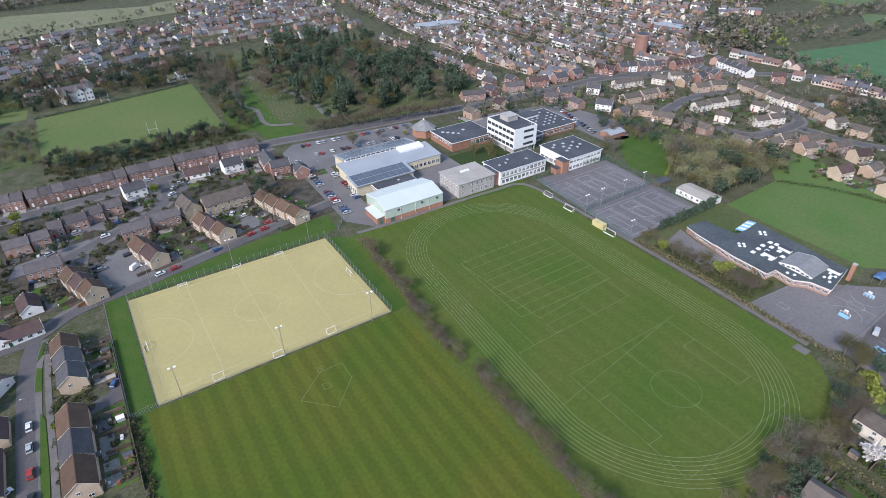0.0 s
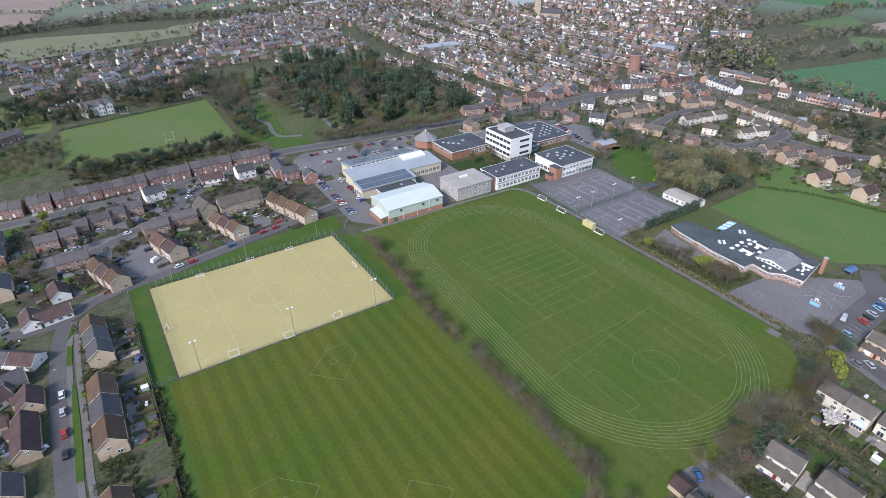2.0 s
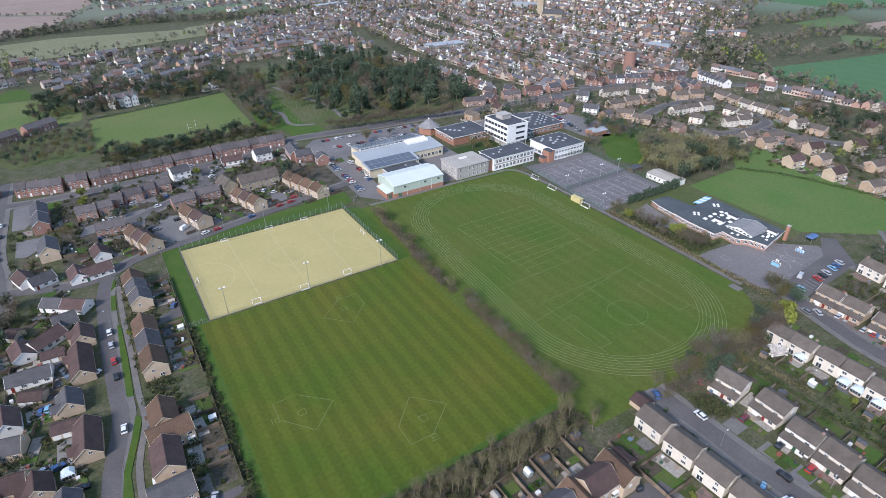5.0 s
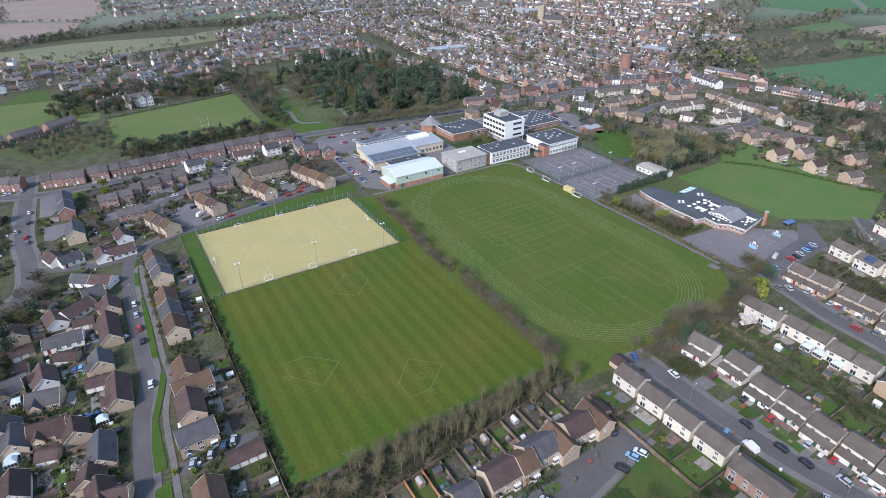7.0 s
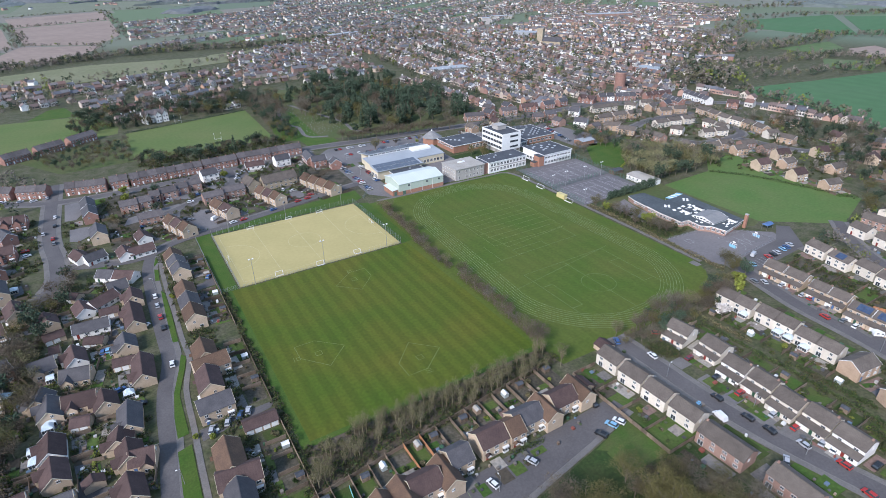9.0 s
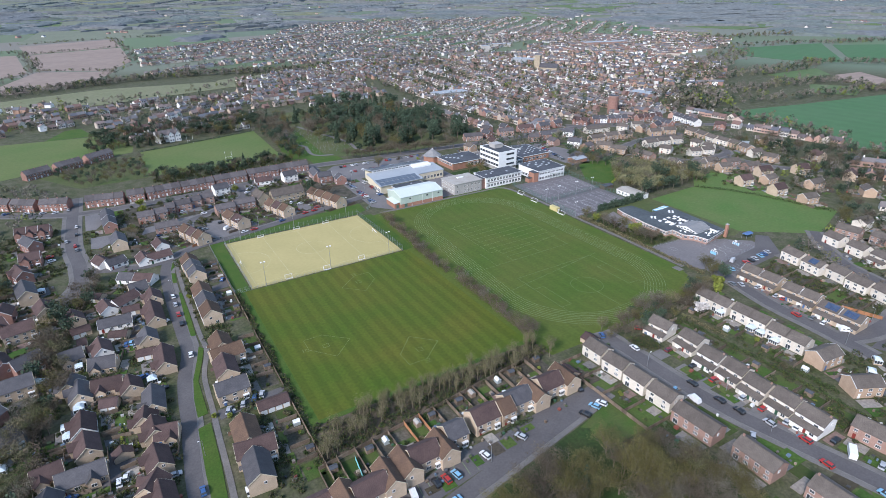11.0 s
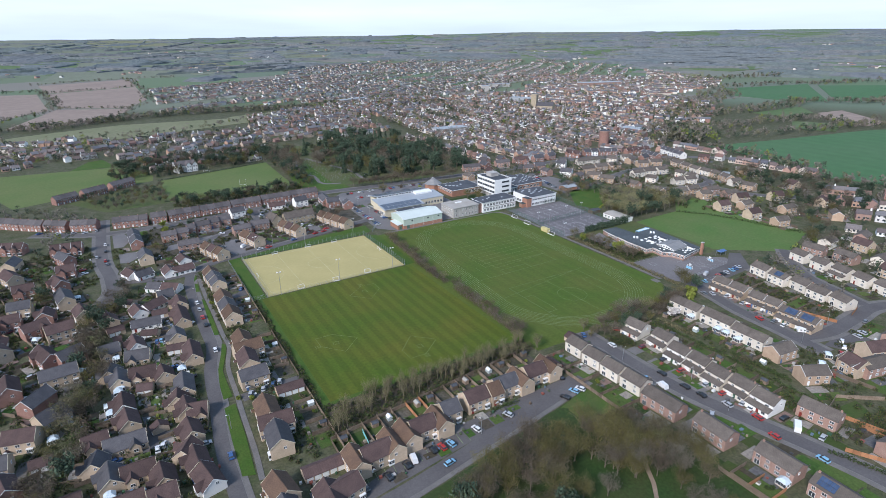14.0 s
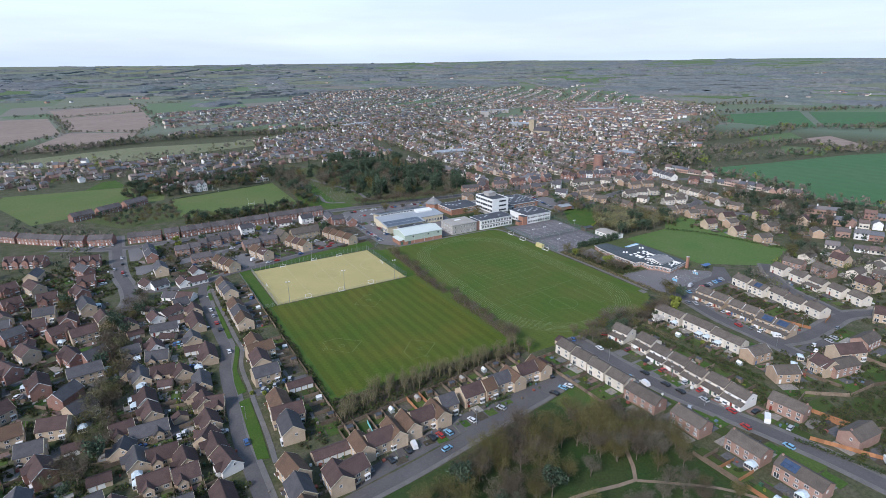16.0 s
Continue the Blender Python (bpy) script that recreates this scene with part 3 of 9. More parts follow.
sheet("cricket_field", [(-150, 330), (-116, 236), (-24, 272), (-22, 292), (-38, 345), (-146, 362)], 0.03, GRASS_LEFT, "pale green sports field", "grass")
sheet("bowling_green", [(-84, 352), (-48, 350), (-58, 392), (-70, 388)], 0.05, GRASS_RICH, "small bright bowling green", "grass")
sheet("allotment", [(-60, 192), (-19, 194), (-19, 258), (-86, 236)], 0.03, GRASS_OLD, "rough olive allotment ground", "grass")
sheet("tree_belt_floor", [(-9, -106), (74, -99), (74, -91.2), (-6, -91.2)], 0.05, LEAF_LITTER, "brown leaf litter under bare trees", "woodland floor")
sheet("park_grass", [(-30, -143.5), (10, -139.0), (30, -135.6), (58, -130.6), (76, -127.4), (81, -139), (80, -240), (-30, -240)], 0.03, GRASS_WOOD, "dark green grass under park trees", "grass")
solid("park_path", ribbon(Mesh(), smooth([(66.6, -156.4), (61.2, -162.4), (57.6, -168), (53.9, -172.1), (42.3, -169.6), (34.3, -168.1), (20, -167), (4, -168)]), 0.6, 0.6, 0.07), GRAVEL, "worn sandy footpath", "path", kind="structure")
solid("park_path", ribbon(Mesh(), smooth([(53.9, -172.4), (62.2, -178.8), (74, -190), (84, -210)]), 0.5, 0.5, 0.085), GRAVEL, "worn sandy footpath", "path", kind="structure")
sheet("churchyard_grass", [(70, 182), (98, 176), (104, 262), (84, 280)], 0.03, GRASS_RICH, "green churchyard grass with paths", "grass")
sheet("wood_floor", [(98, 172), (164, 154), (232, 168), (232, 250), (210, 352), (110, 352), (98, 264)], 0.02, GRASS_OLD, "shaded grass under conifers", "woodland floor")
for pts in ([(104, 290), (94.9, 268), (89.4, 240), (89.2, 222.8), (93.4, 211.5), (90.6, 190), (94, 181), (104, 177.5)], [(134, 168), (128.9, 175.5), (125.2, 184), (127.2, 210), (118, 250), (110, 285)], [(167.6, 251.8), (169.9, 304), (173.5, 346)]):
    solid("churchyard_path", ribbon(Mesh(), smooth(pts), 1.4, 1.4, 0.06), PAVING, "pale path through the churchyard", "path", kind="structure")
yard_lines = ring(196.8, -81, 2.4) + ring(189.4, -81.2, 4.6, -80, 80, 14) + ring(204.2, -81, 4.6, 100, 260, 14) + [((196.8, -88), (196.8, -74.2))] + outline(176, 178.6, -69.6, -66.4) + [((u, -97.4), (u + 0.7, -93)) for u in (182.2, 184.4, 186.6, 188.8, 191, 193.4)]
solid("playground_marking", stripes(yard_lines, 0.1, 0.06), COURT_LINE, "worn white game lines on the playground", "line", kind="structure")
field_lines = outline(232, 278, -74, -34) + [((255, -74), (255, -34))] + ring(255, -54, 6)
solid("primary_field_marking", stripes(field_lines, 0.09, 0.045), LINE_FAINT, "faint worn lines on the primary school field", "line", kind="structure")
# parking courts, gardens and lawns among the brick terraces
sheet("terrace_ground", [(-40, 62), (-8, 58), (72, 71), (83, 70), (82, 147), (-40, 146)], 0.012, SOIL, "trodden garden ground and paving among the terraces", "garden")
for i, pts in enumerate(([(-7, 64), (7, 62), (11, 65), (5, 88), (-4, 87)], [(13, 115), (25, 120), (26, 139), (21, 150), (10, 121)], [(43, 74), (52, 77), (57, 93), (48, 92), (37, 79)], [(-21, 101), (-16, 103), (0, 113), (0, 120), (-12, 116), (-23, 108)], [(-14, 91), (-9, 84), (-7, 97), (-13, 98)])):
    sheet("parking_court", pts, 0.07 + 0.003 * i, ASPHALT_OLD, "worn grey asphalt parking court", "car park")
for pts in ([(-45, 124), (-39, 129), (-40, 135), (-46, 129)], [(-26, 80), (-19, 83), (-20, 88), (-27, 86)], [(84, 159), (106, 162), (105, 172), (83, 181)]):
    sheet("lawn", pts, 0.068, GRASS_RICH, "bright green lawn beside the houses", "grass")
COURTS = ([(-6.3, 78.8), (-7.7, 63.8), (1.4, 65.7), (9.4, 71.4), (8.7, 84.9), (1.7, 88.3)], [(-12.4, 123), (-10.4, 113), (-0.4, 107), (-0.6, 122)], [(-33.5, 88.2), (-21, 91.2), (-5.2, 95.9), (-6.6, 103), (-18, 101), (-31, 97.4)], [(-58, 110), (-53.2, 109.3), (-48.6, 120.9), (-51.7, 135), (-58, 135)], [(-56.1, 82.9), (-52.4, 80.8), (-45.6, 88), (-47.1, 97), (-56, 98)])
for i, pts in enumerate(COURTS):
    sheet("parking_court", pts, 0.086 + 0.003 * i, ASPHALT_OLD, "worn grey asphalt parking court", "car park")
for i, pts in enumerate(([(-27, 76.3), (-25.5, 71.9), (-19, 78.6), (-21.4, 85.2)], [(-45, 138), (-44.2, 129.8), (-39.2, 129.2), (-39.6, 138)], [(20.6, 103), (20.6, 101.6), (26.6, 92.5), (27.4, 102)])):
    sheet("lawn", pts, 0.104 + 0.003 * i, GRASS_RICH, "bright green lawn beside the houses", "grass")
sheet("driveway", [(94.4, -99), (98, -99.4), (100.6, -110.6), (97.2, -111.6), (93.8, -105)][::-1], 0.15, PAVING, "pale paved driveway at the road end", "driveway")
# raised verges beside the estate road
for pts in ([(-26.3, 14.4), (-27.1, -5), (-27.4, -23.5), (-25.7, -23.9), (-25.2, -5), (-25.3, 11.4)], [(-26.5, 33.8), (-27.3, 23.5), (-25.7, 23), (-25.1, 32.9)], [(-26.1, 42.7), (-26.5, 36), (-24.3, 39.7), (-24, 45.5)], [(-26.1, -31.7), (-28, -40), (-30.8, -50.2), (-32.2, -61), (-32.6, -69.6), (-29.7, -69.1), (-29.5, -51.8), (-26.7, -41.8), (-24.8, -33.9)], [(-33.3, -74.5), (-34.4, -92), (-35.0, -108), (-31.6, -109), (-30.4, -92), (-29.7, -73.5)]):
    sheet("road_verge", pts[::-1] if sum((b[0] - a[0]) * (b[1] + a[1]) for a, b in zip(pts, pts[1:] + pts[:1])) > 0 else pts, 0.14, GRASS_RICH, "bright green grass verge by the road", "grass", 0.15)
solid("verge_path", ribbon(Mesh(), smooth([(-23.4, 44), (-24.2, 20), (-24.2, -4), (-24.4, -24), (-24.2, -36), (-27.4, -50), (-28.2, -68), (-28.8, -80), (-29.6, -100), (-30.6, -112)]), 0.8, 0.8, 0.12), PAVING, "footway behind the grass verge", "path", kind="structure")

# ---- shared pieces of buildings ----
CACHE = {}


def window_data(w, h, panes=2, mats=(UPVC, PANE)):
    """A framed window that faces -y, with its panes set back in the frame."""
    key = ("window", round(w, 2), round(h, 2), panes, mats[0].name)
    if key not in CACHE:
        me, e, d = Mesh(), 0.08, 0.1
        xs = [-w / 2]
        for k in range(panes):
            a = -w / 2 + k * (w - e) / panes
            xs += [a + e, a + (w - e) / panes]
        xs.append(w / 2)
        zs = [0, e, h - e, h]
        n = len(xs)
        me.v = [(x, -d, z) for z in zs for x in xs] + [(x, 0, z) for z in (0, h) for x in (-w / 2, w / 2)]
        for r in range(3):
            for k in range(n - 1):
                q = [r * n + k, r * n + k + 1, (r + 1) * n + k + 1, (r + 1) * n + k]
                if r == 1 and k % 2 == 1:
                    o = len(me.v)
                    me.v += [(me.v[i][0], -0.03, me.v[i][2]) for i in q]
                    me.f += [(q[i], q[(i + 1) % 4], o + (i + 1) % 4, o + i) for i in range(4)] + [(o, o + 1, o + 2, o + 3)]
                    me.m += [0, 0, 0, 0, 1]
                else:
                    me.f.append(tuple(q))
                    me.m.append(0)
        o, t = 4 * n, 3 * n
        me.f += [tuple([o, o + 1] + list(range(n - 1, -1, -1))), tuple([o + 3, o + 2] + list(range(t, t + n))), (o, 0, n, 2 * n, t, o + 2), (o + 1, o + 3, t + n - 1, 3 * n - 1, 2 * n - 1, n - 1)]
        me.m += [0] * 4
        CACHE[key] = me.data("window", mats)
    return CACHE[key]


def door_data(w, h, paint):
    key = ("door", w, h, paint.name)
    if key not in CACHE:
        me = Mesh().prism([(-w / 2, -0.08), (w / 2, -0.08), (w / 2, 0), (-w / 2, 0)], 0, h)
        CACHE[key] = me.data("door", (paint, PANE))
    return CACHE[key]


def put(name, data, parent, x, y, z, turn=0, label=""):
    ob = part(name, data, None, parent, label)
    ob.matrix_basis = pose(x, y, z, 0, 0, turn)
    return ob


def facade(parent, a, b, y, zs, n, w, h, side="s", panes=2, mats=(UPVC, PANE), skip=()):
    """A row of windows along one side of a building, at each of the heights zs."""
    for z in zs:
        for i in range(n):
            if i in skip:
                continue
            s = a + (b - a) * (i + 0.5) / n
            x, yy, turn = {"s": (s, y, 0), "n": (s, y, 180), "w": (y, s, -90), "e": (y, s, 90)}[side]
            put("window", window_data(w, h, panes, mats), parent, x, yy, z, turn)


def flat_block(name, u0, u1, v0, v1, h, walls, roof, label, category="school building", rim=WHITE, lip=0.22, base=0.0):
    """A flat-roofed block: walls, roof deck, raised rim."""
    w, d = u1 - u0, v1 - v0
    t = thing(name, pose(u0, v0, 0), label, category)
    part("wall", Mesh().box(0, w, 0, d, base, h), walls, t)
    part("roof", Mesh().box(-0.25, w + 0.25, -0.25, d + 0.25, h, h + 0.18), roof, t)
    m = Mesh()
    for x0, x1, y0, y1 in ((-0.4, w + 0.4, -0.4, -0.24), (-0.4, w + 0.4, d + 0.24, d + 0.4), (-0.4, -0.24, -0.24, d + 0.24), (w + 0.24, w + 0.4, -0.24, d + 0.24)):
        m.box(x0, x1, y0, y1, h - 0.1, h + lip)
    part("fascia", m, rim, t)
    return t


ROOFLIGHT = mat("weathered_rooflight_dome", (0.40, 0.42, 0.44), (0.30, 0.32, 0.34), 0.6, rough=0.3, grit=0.1)


def rooflights(t, h, places, s=1.0, mat_=ROOFLIGHT):
    key = ("rooflight", s, mat_.name)
    if key not in CACHE:
        m, r = Mesh(), s / 2
        lo = [(-r, -r, 0), (r, -r, 0), (r, r, 0), (-r, r, 0)]
        CACHE[key] = m.hull(lo, [(x * 0.7, y * 0.7, 0.4) for x, y, _ in lo]).data("rooflight", [mat_])
    for x, y in places:
        put("rooflight", CACHE[key], t, x, y, h + 0.17)


def gabled(t, w, d, e, r, walls, roof, over=0.3, x0=0.0, y0=0.0, z0=0.0, names=("wall", "roof"), barge=None, thick=0.16):
    """Walls with gable ends and a pitched roof whose ridge runs along x."""
    m = Mesh()
    a = [(x0, y0, z0), (x0, y0 + d, z0), (x0, y0 + d, e), (x0, y0 + d / 2, r), (x0, y0, e)]
    b = [(x0 + w, y, z) for _, y, z in a]
    m.hull(b, a)
    part(names[0], m, walls, t)
    k = (r - e) / (d / 2)
    m = Mesh()
    for s in (0, 1):
        ye, yr = (y0 - over, y0 + d / 2) if s == 0 else (y0 + d + over, y0 + d / 2)
        ze, zr = e - over * k + 0.1, r + 0.1
        q = [(x0 - over * 0.6, ye, ze), (x0 + w + over * 0.6, ye, ze), (x0 + w + over * 0.6, yr, zr), (x0 - over * 0.6, yr, zr)]
        m.slab(q if s == 0 else q[::-1], thick)
    m.box(x0 - over * 0.6, x0 + w + over * 0.6, y0 + d / 2 - 0.13, y0 + d / 2 + 0.13, r + 0.04, r + 0.17, 0)
    part(names[1], m, roof, t)
    if barge:
        for x in (x0 - over * 0.6 - 0.05, x0 + w + over * 0.6 - 0.02):
            m = Mesh()
            for yy in (y0 - over, y0 + d + over):
                m.hull([(x, yy, e - over * k - 0.1), (x + 0.07, yy, e - over * k - 0.1), (x + 0.07, y0 + d / 2, r - 0.1), (x, y0 + d / 2, r - 0.1)],
                       [(x, yy, e - over * k + 0.13), (x + 0.07, yy, e - over * k + 0.13), (x + 0.07, y0 + d / 2, r + 0.13), (x, y0 + d / 2, r + 0.13)])
            part("bargeboard", m, barge, t)


# ---- the school ----
def school():
    # sports hall with pale green roof
    t = thing("sports_hall", pose(95, 49.5, 0), "sports hall with pale green metal roof and brick plinth", "school building")
    w, d = 27.4, 17
    part("plinth", Mesh().box(0, w, 0, d, 0, 2.1), BRICK_ORANGE, t, "orange brick plinth")
    gabled(t, w - 0.1, d - 0.1, 6.0, 8.0, CLAD_MINT, ROOF_WHITE, 0.25, 0.05, 0.05, 2.1, ("cladding", "roof"), WHITE)
    for x in (6, 17, 24.5):
        put("vent", Mesh().box(-0.5, 0.5, -0.25, 0, 0, 0.8).data("vent", [FELT]), t, x, 0.05, 4.3)
    put("door", door_data(1.8, 2.1, GREENMETAL), t, 3.2, 0, 0)
    for x in (7, 14, 20.5):
        put("downpipe", Mesh().box(-0.06, 0.06, -0.12, 0, 0, 6).data("downpipe", [WHITE]), t, x, 0, 0)
    p = thing("hall_porch", pose(91.6, 50.4, 0), "low brick changing rooms with a white roof", "school building")
    part("wall", Mesh().box(0, 3.4, 0, 10.5, 0, 2.8), BRICK_ORANGE, p)
    part("roof", Mesh().hull([(-0.2, -0.2, 2.8), (3.4, -0.2, 3.3), (3.4, 10.7, 3.3), (-0.2, 10.7, 2.8)], [(-0.2, -0.2, 3.0), (3.4, -0.2, 3.5), (3.4, 10.7, 3.5), (-0.2, 10.7, 3.0)]), ROOF_WHITE, p)
    put("door", door_data(1.4, 2.1, GREENMETAL), p, 1.7, 0, 0)

    # grey concrete block
    t = flat_block("classroom_block", 131.5, 150.8, 50.8, 66, 6.5, CONCRETE, CHIPPINGS, "two-storey grey concrete classroom block", rim=CONCRETE, lip=0.2)
    facade(t, 0.8, 18.6, 0, (1.0, 4.1), 7, 1.0, 1.6, "s", skip=(1,))
    facade(t, 0.8, 14.6, 0, (1.0, 4.1), 6, 0.9, 1.5, "w")
    for i in range(1, 8):
        put("pilaster", Mesh().box(-0.1, 0.1, -0.1, 0, 0, 6.3).data("pilaster", [CONCRETE]), t, i * 2.55 - 0.5, 0, 0)
    part("roof_tank", Mesh().box(7.5, 12, 9, 10.2, 6.68, 7.2), WHITE, t, "white pipes on the roof")
    b = thing("stair_link", pose(151.2, 51.6, 0), "narrow red brick stair link between blocks", "school building")
    part("wall", Mesh().box(0, 2.6, 0, 9, 0, 6.4), BRICK_RED, b)
    part("roof", Mesh().box(-0.1, 2.7, -0.1, 9.1, 6.4, 6.6), FELT, b)

    # white two-storey wing
    t = flat_block("white_wing", 154, 181, 50.4, 63.5, 6.5, WHITE, FELT, "two-storey white classroom wing with dark flat roof")
    facade(t, 0.6, 26.4, 0, (0.9, 4.0), 11, 1.7, 1.7, "s", 3)
    part("band", Mesh().box(0.2, 26.8, -0.05, 0, 2.9, 3.6), CONCRETE, t)
    rooflights(t, 6.5, [(4, 6), (8, 6.5), (19, 5), (11, 9)], 1.1)

    # four-storey tower
    t = thing("tower_block", pose(180, 73, 0), "four-storey white panelled school tower", "school building")
    part("wall", Mesh().box(0, 14.6, 0, 22, 2.9, 13.0), WHITE, t)
    part("ground_floor", Mesh().box(1.2, 13.4, 1.2, 20.8, 0, 2.9), CONCRETE, t)
    for x in (0.4, 4.9, 9.5, 14.0):
        for y in (0.4, 7.3, 14.4, 21.4):
            put("column", Mesh().box(-0.22, 0.22, -0.22, 0.22, 0, 2.9).data("column", [CONCRETE]), t, x, y, 0)
    part("roof", Mesh().box(0.2, 14.4, 0.2, 21.8, 13.0, 13.08), FELT, t)
    m = Mesh()
    for x0, x1, y0, y1 in ((0, 14.6, 0, 0.22), (0, 14.6, 21.78, 22), (0, 0.22, 0.22, 21.78), (14.38, 14.6, 0.22, 21.78)):
        m.box(x0, x1, y0, y1, 13, 13.5)
    part("parapet", m, WHITE, t)
    part("plant_room", Mesh().box(4.5, 11, 11, 17.5, 13.08, 15.6), CONCRETE, t, "grey rooftop plant room")
    part("plant_roof", Mesh().box(4.3, 11.2, 10.8, 17.7, 15.6, 15.8), CONCRETE, t)
    for z in (3.9, 7.2, 10.5):
        for i in range(7):
            put("window", window_data(2.5, 1.5, 3, (FELT, PANE)), t, 0, 1.8 + i * 3.05, z, -90)
        for i in (0, 1, 2):
            put("window", window_data(2.0, 1.2, 3, (FELT, PANE)), t, 9.2 + i * 2.1 - 2, 0, z + 0.2)
    put("flue", Mesh().tube((0, 0, 0), (0, 0, 2.6), 0.12, 0.12).data("flue", [STEEL]), t, 12.6, 3.5, 13)
    for i in range(5):
        put("aerial", Mesh().tube((0, 0, 0), (0, 0, 1.0), 0.05, 0.05, 4).data("aerial", [WHITE]), t, 11.5 + 0.5 * i, 1 + 0.6 * i, 13)

    # dark roofed science block
    t = flat_block("science_block", 189.6, 211.4, 44.2, 64, 6.3, WHITE, FELT, "white science block with dark roof and rooflights")
    facade(t, 0.8, 21, 0, (0.9,), 9, 1.9, 1.5, "s", 3)
    facade(t, 0.8, 21, 0, (4.0,), 9, 1.9, 1.1, "s", 3)
    facade(t, 1, 19, 0, (1.0,), 6, 2.4, 1.6, "w", 3)
    rooflights(t, 6.3, [(3, 14), (5.5, 16), (8, 12), (9, 9), (12, 11), (13.5, 8), (6, 7.5), (16, 14), (17, 10), (10.5, 15)], 1.3)
    t = thing("brick_stair_tower", pose(185.6, 43.6, 0), "orange brick stair tower on the science block", "school building")
    part("wall", Mesh().box(0, 3.8, 0, 5.2, 0, 6.0), BRICK_ORANGE, t)
    part("low_wall", Mesh().box(-3, 0, 1.2, 4.6, 0, 2.7), BRICK_ORANGE, t)
    part("roof", Mesh().box(-0.1, 3.9, -0.1, 5.3, 6.0, 6.2), FELT, t)
    part("low_roof", Mesh().box(-3.1, 0, 1.1, 4.7, 2.7, 2.9), FELT, t)

    # brick music wing and octagonal drama studio
    t = flat_block("brick_wing", 157, 183, 93.5, 114, 4.6, BRICK_ORANGE, FELT, "single-storey orange brick wing with dark flat roof")
    facade(t, 9, 25, 0, (1.2,), 6, 2.2, 2.4, "s", 3, skip=(0,))
    facade(t, 1, 19, 0, (2.6,), 7, 2.2, 1.2, "w", 3)
    rooflights(t, 4.6, [(4, 15), (6, 13), (8, 11), (10, 9), (15, 12)], 1.5)
    t = thing("drama_studio", pose(157.5, 122, 0), "eight-sided brick studio with a tall grey tent roof", "school building")
    o = [(6.2 * math.cos(radians(45 * i + 22.5)), 6.2 * math.sin(radians(45 * i + 22.5))) for i in range(8)]
    part("wall", Mesh().prism(o, 0, 4.2), BRICK_ORANGE, t)
    m = Mesh()
    q = [(x * 1.1, y * 1.1, 4.1) for x, y in o]
    m.hull(q, [(x * 0.12, y * 0.12, 8.4) for x, y in o])
    part("roof", m, COPPER, t)
    part("finial", Mesh().tube((0, 0, 8.3), (0, 0, 9.2), 0.5, 0.1, 8), WHITE, t)

    # big teaching hall with stepped solar roofs
    t = thing("teaching_hall", pose(95, 76, 0), "long hall with stepped metal roofs and solar panels", "school building")
    part("wall", Mesh().box(0.4, 29, 0.4, 9.4, 0, 5.0).box(2.6, 49.5, 9.4, 24, 0, 5.0).box(5.2, 43.6, 24, 34, 0, 5.8), CREAM, t)
    part("roof", Mesh().hull([(1.6, 9.2, 4.9), (50, 9.2, 4.9), (50, 24.2, 6.2), (1.6, 24.2, 6.2)], [(1.6, 9.2, 5.2), (50, 9.2, 5.2), (50, 24.2, 6.5), (1.6, 24.2, 6.5)]), ROOF_STEEL, t, "pale ribbed metal roof")
    for name, x0, x1, y0, y1, za, zb in (("solar_roof", 4.6, 44.2, 23.4, 34.6, 7.8, 5.9), ("solar_roof", -0.2, 29.5, -0.3, 9.6, 5.0, 6.2)):
        part(name, Mesh().hull([(x0, y0, za), (x1, y0, za), (x1, y1, zb), (x0, y1, zb)], [(x0, y0, za + 0.25), (x1, y0, za + 0.25), (x1, y1, zb + 0.25), (x0, y1, zb + 0.25)]), ROOF_STEEL, t)
        for i in range(int((x1 - x0 - 2) / 3.4)):
            for j in (0, 1):
                a, b = j * 0.46 + 0.05, j * 0.46 + 0.47
                ya, yb = y0 + (y1 - y0) * a, y0 + (y1 - y0) * b
                z = lambda q: za + 0.29 + (zb - za) * q
                xa = x0 + 1 + 3.4 * i
                part("solar_panel", Mesh().hull([(xa, ya, z(a)), (xa + 3.25, ya, z(a)), (xa + 3.25, yb, z(b)), (xa, yb, z(b))], [(xa, ya, z(a) + 0.06), (xa + 3.25, ya, z(a) + 0.06), (xa + 3.25, yb, z(b) + 0.06), (xa, yb, z(b) + 0.06)]), SOLAR, t, "dark blue solar panel" if not i and not j else "")
    part("clerestory", Mesh().box(5.4, 43.8, 23.6, 23.9, 6.2, 7.7), WHITE, t)
    for i in range(14):
        put("window", window_data(2.2, 0.9, 2), t, 7.5 + i * 2.6, 23.6, 6.7)
    part("roof_monitor", Mesh().hull([(33, 19, 5.9), (46, 19, 5.9), (46, 24, 6.3), (33, 24, 6.3)], [(33, 19, 6.9), (46, 19, 6.9), (46, 24, 7.6), (33, 24, 7.6)]), WHITE, t, "white raised roof lantern")
    facade(t, 1, 9, 0.4, (1.0,), 4, 1.6, 2.2, "w")
    facade(t, 30, 49, 9.4, (1.2,), 8, 1.6, 1.8, "s")
    t = flat_block("low_store", 102.6, 121.5, 70.6, 76, 4.1, CONCRETE, FELT, "low grey store with a dark flat roof")
    rooflights(t, 4.1, [(12, 3)], 1.0)

    # dining block behind the tower
    t = flat_block("dining_block", 206, 231, 82, 108, 4.0, BRICK_ORANGE, FELT, "single-storey dining block with many rooflights")
    rooflights(t, 4.0, [(4 + 3.6 * i, 6 + 3.2 * j) for i in range(6) for j in range(6) if (i * 3 + j * 5) % 4], 1.1)
    facade(t, 3, 23, 0, (1.0,), 6, 2.4, 1.7, "s", 3)
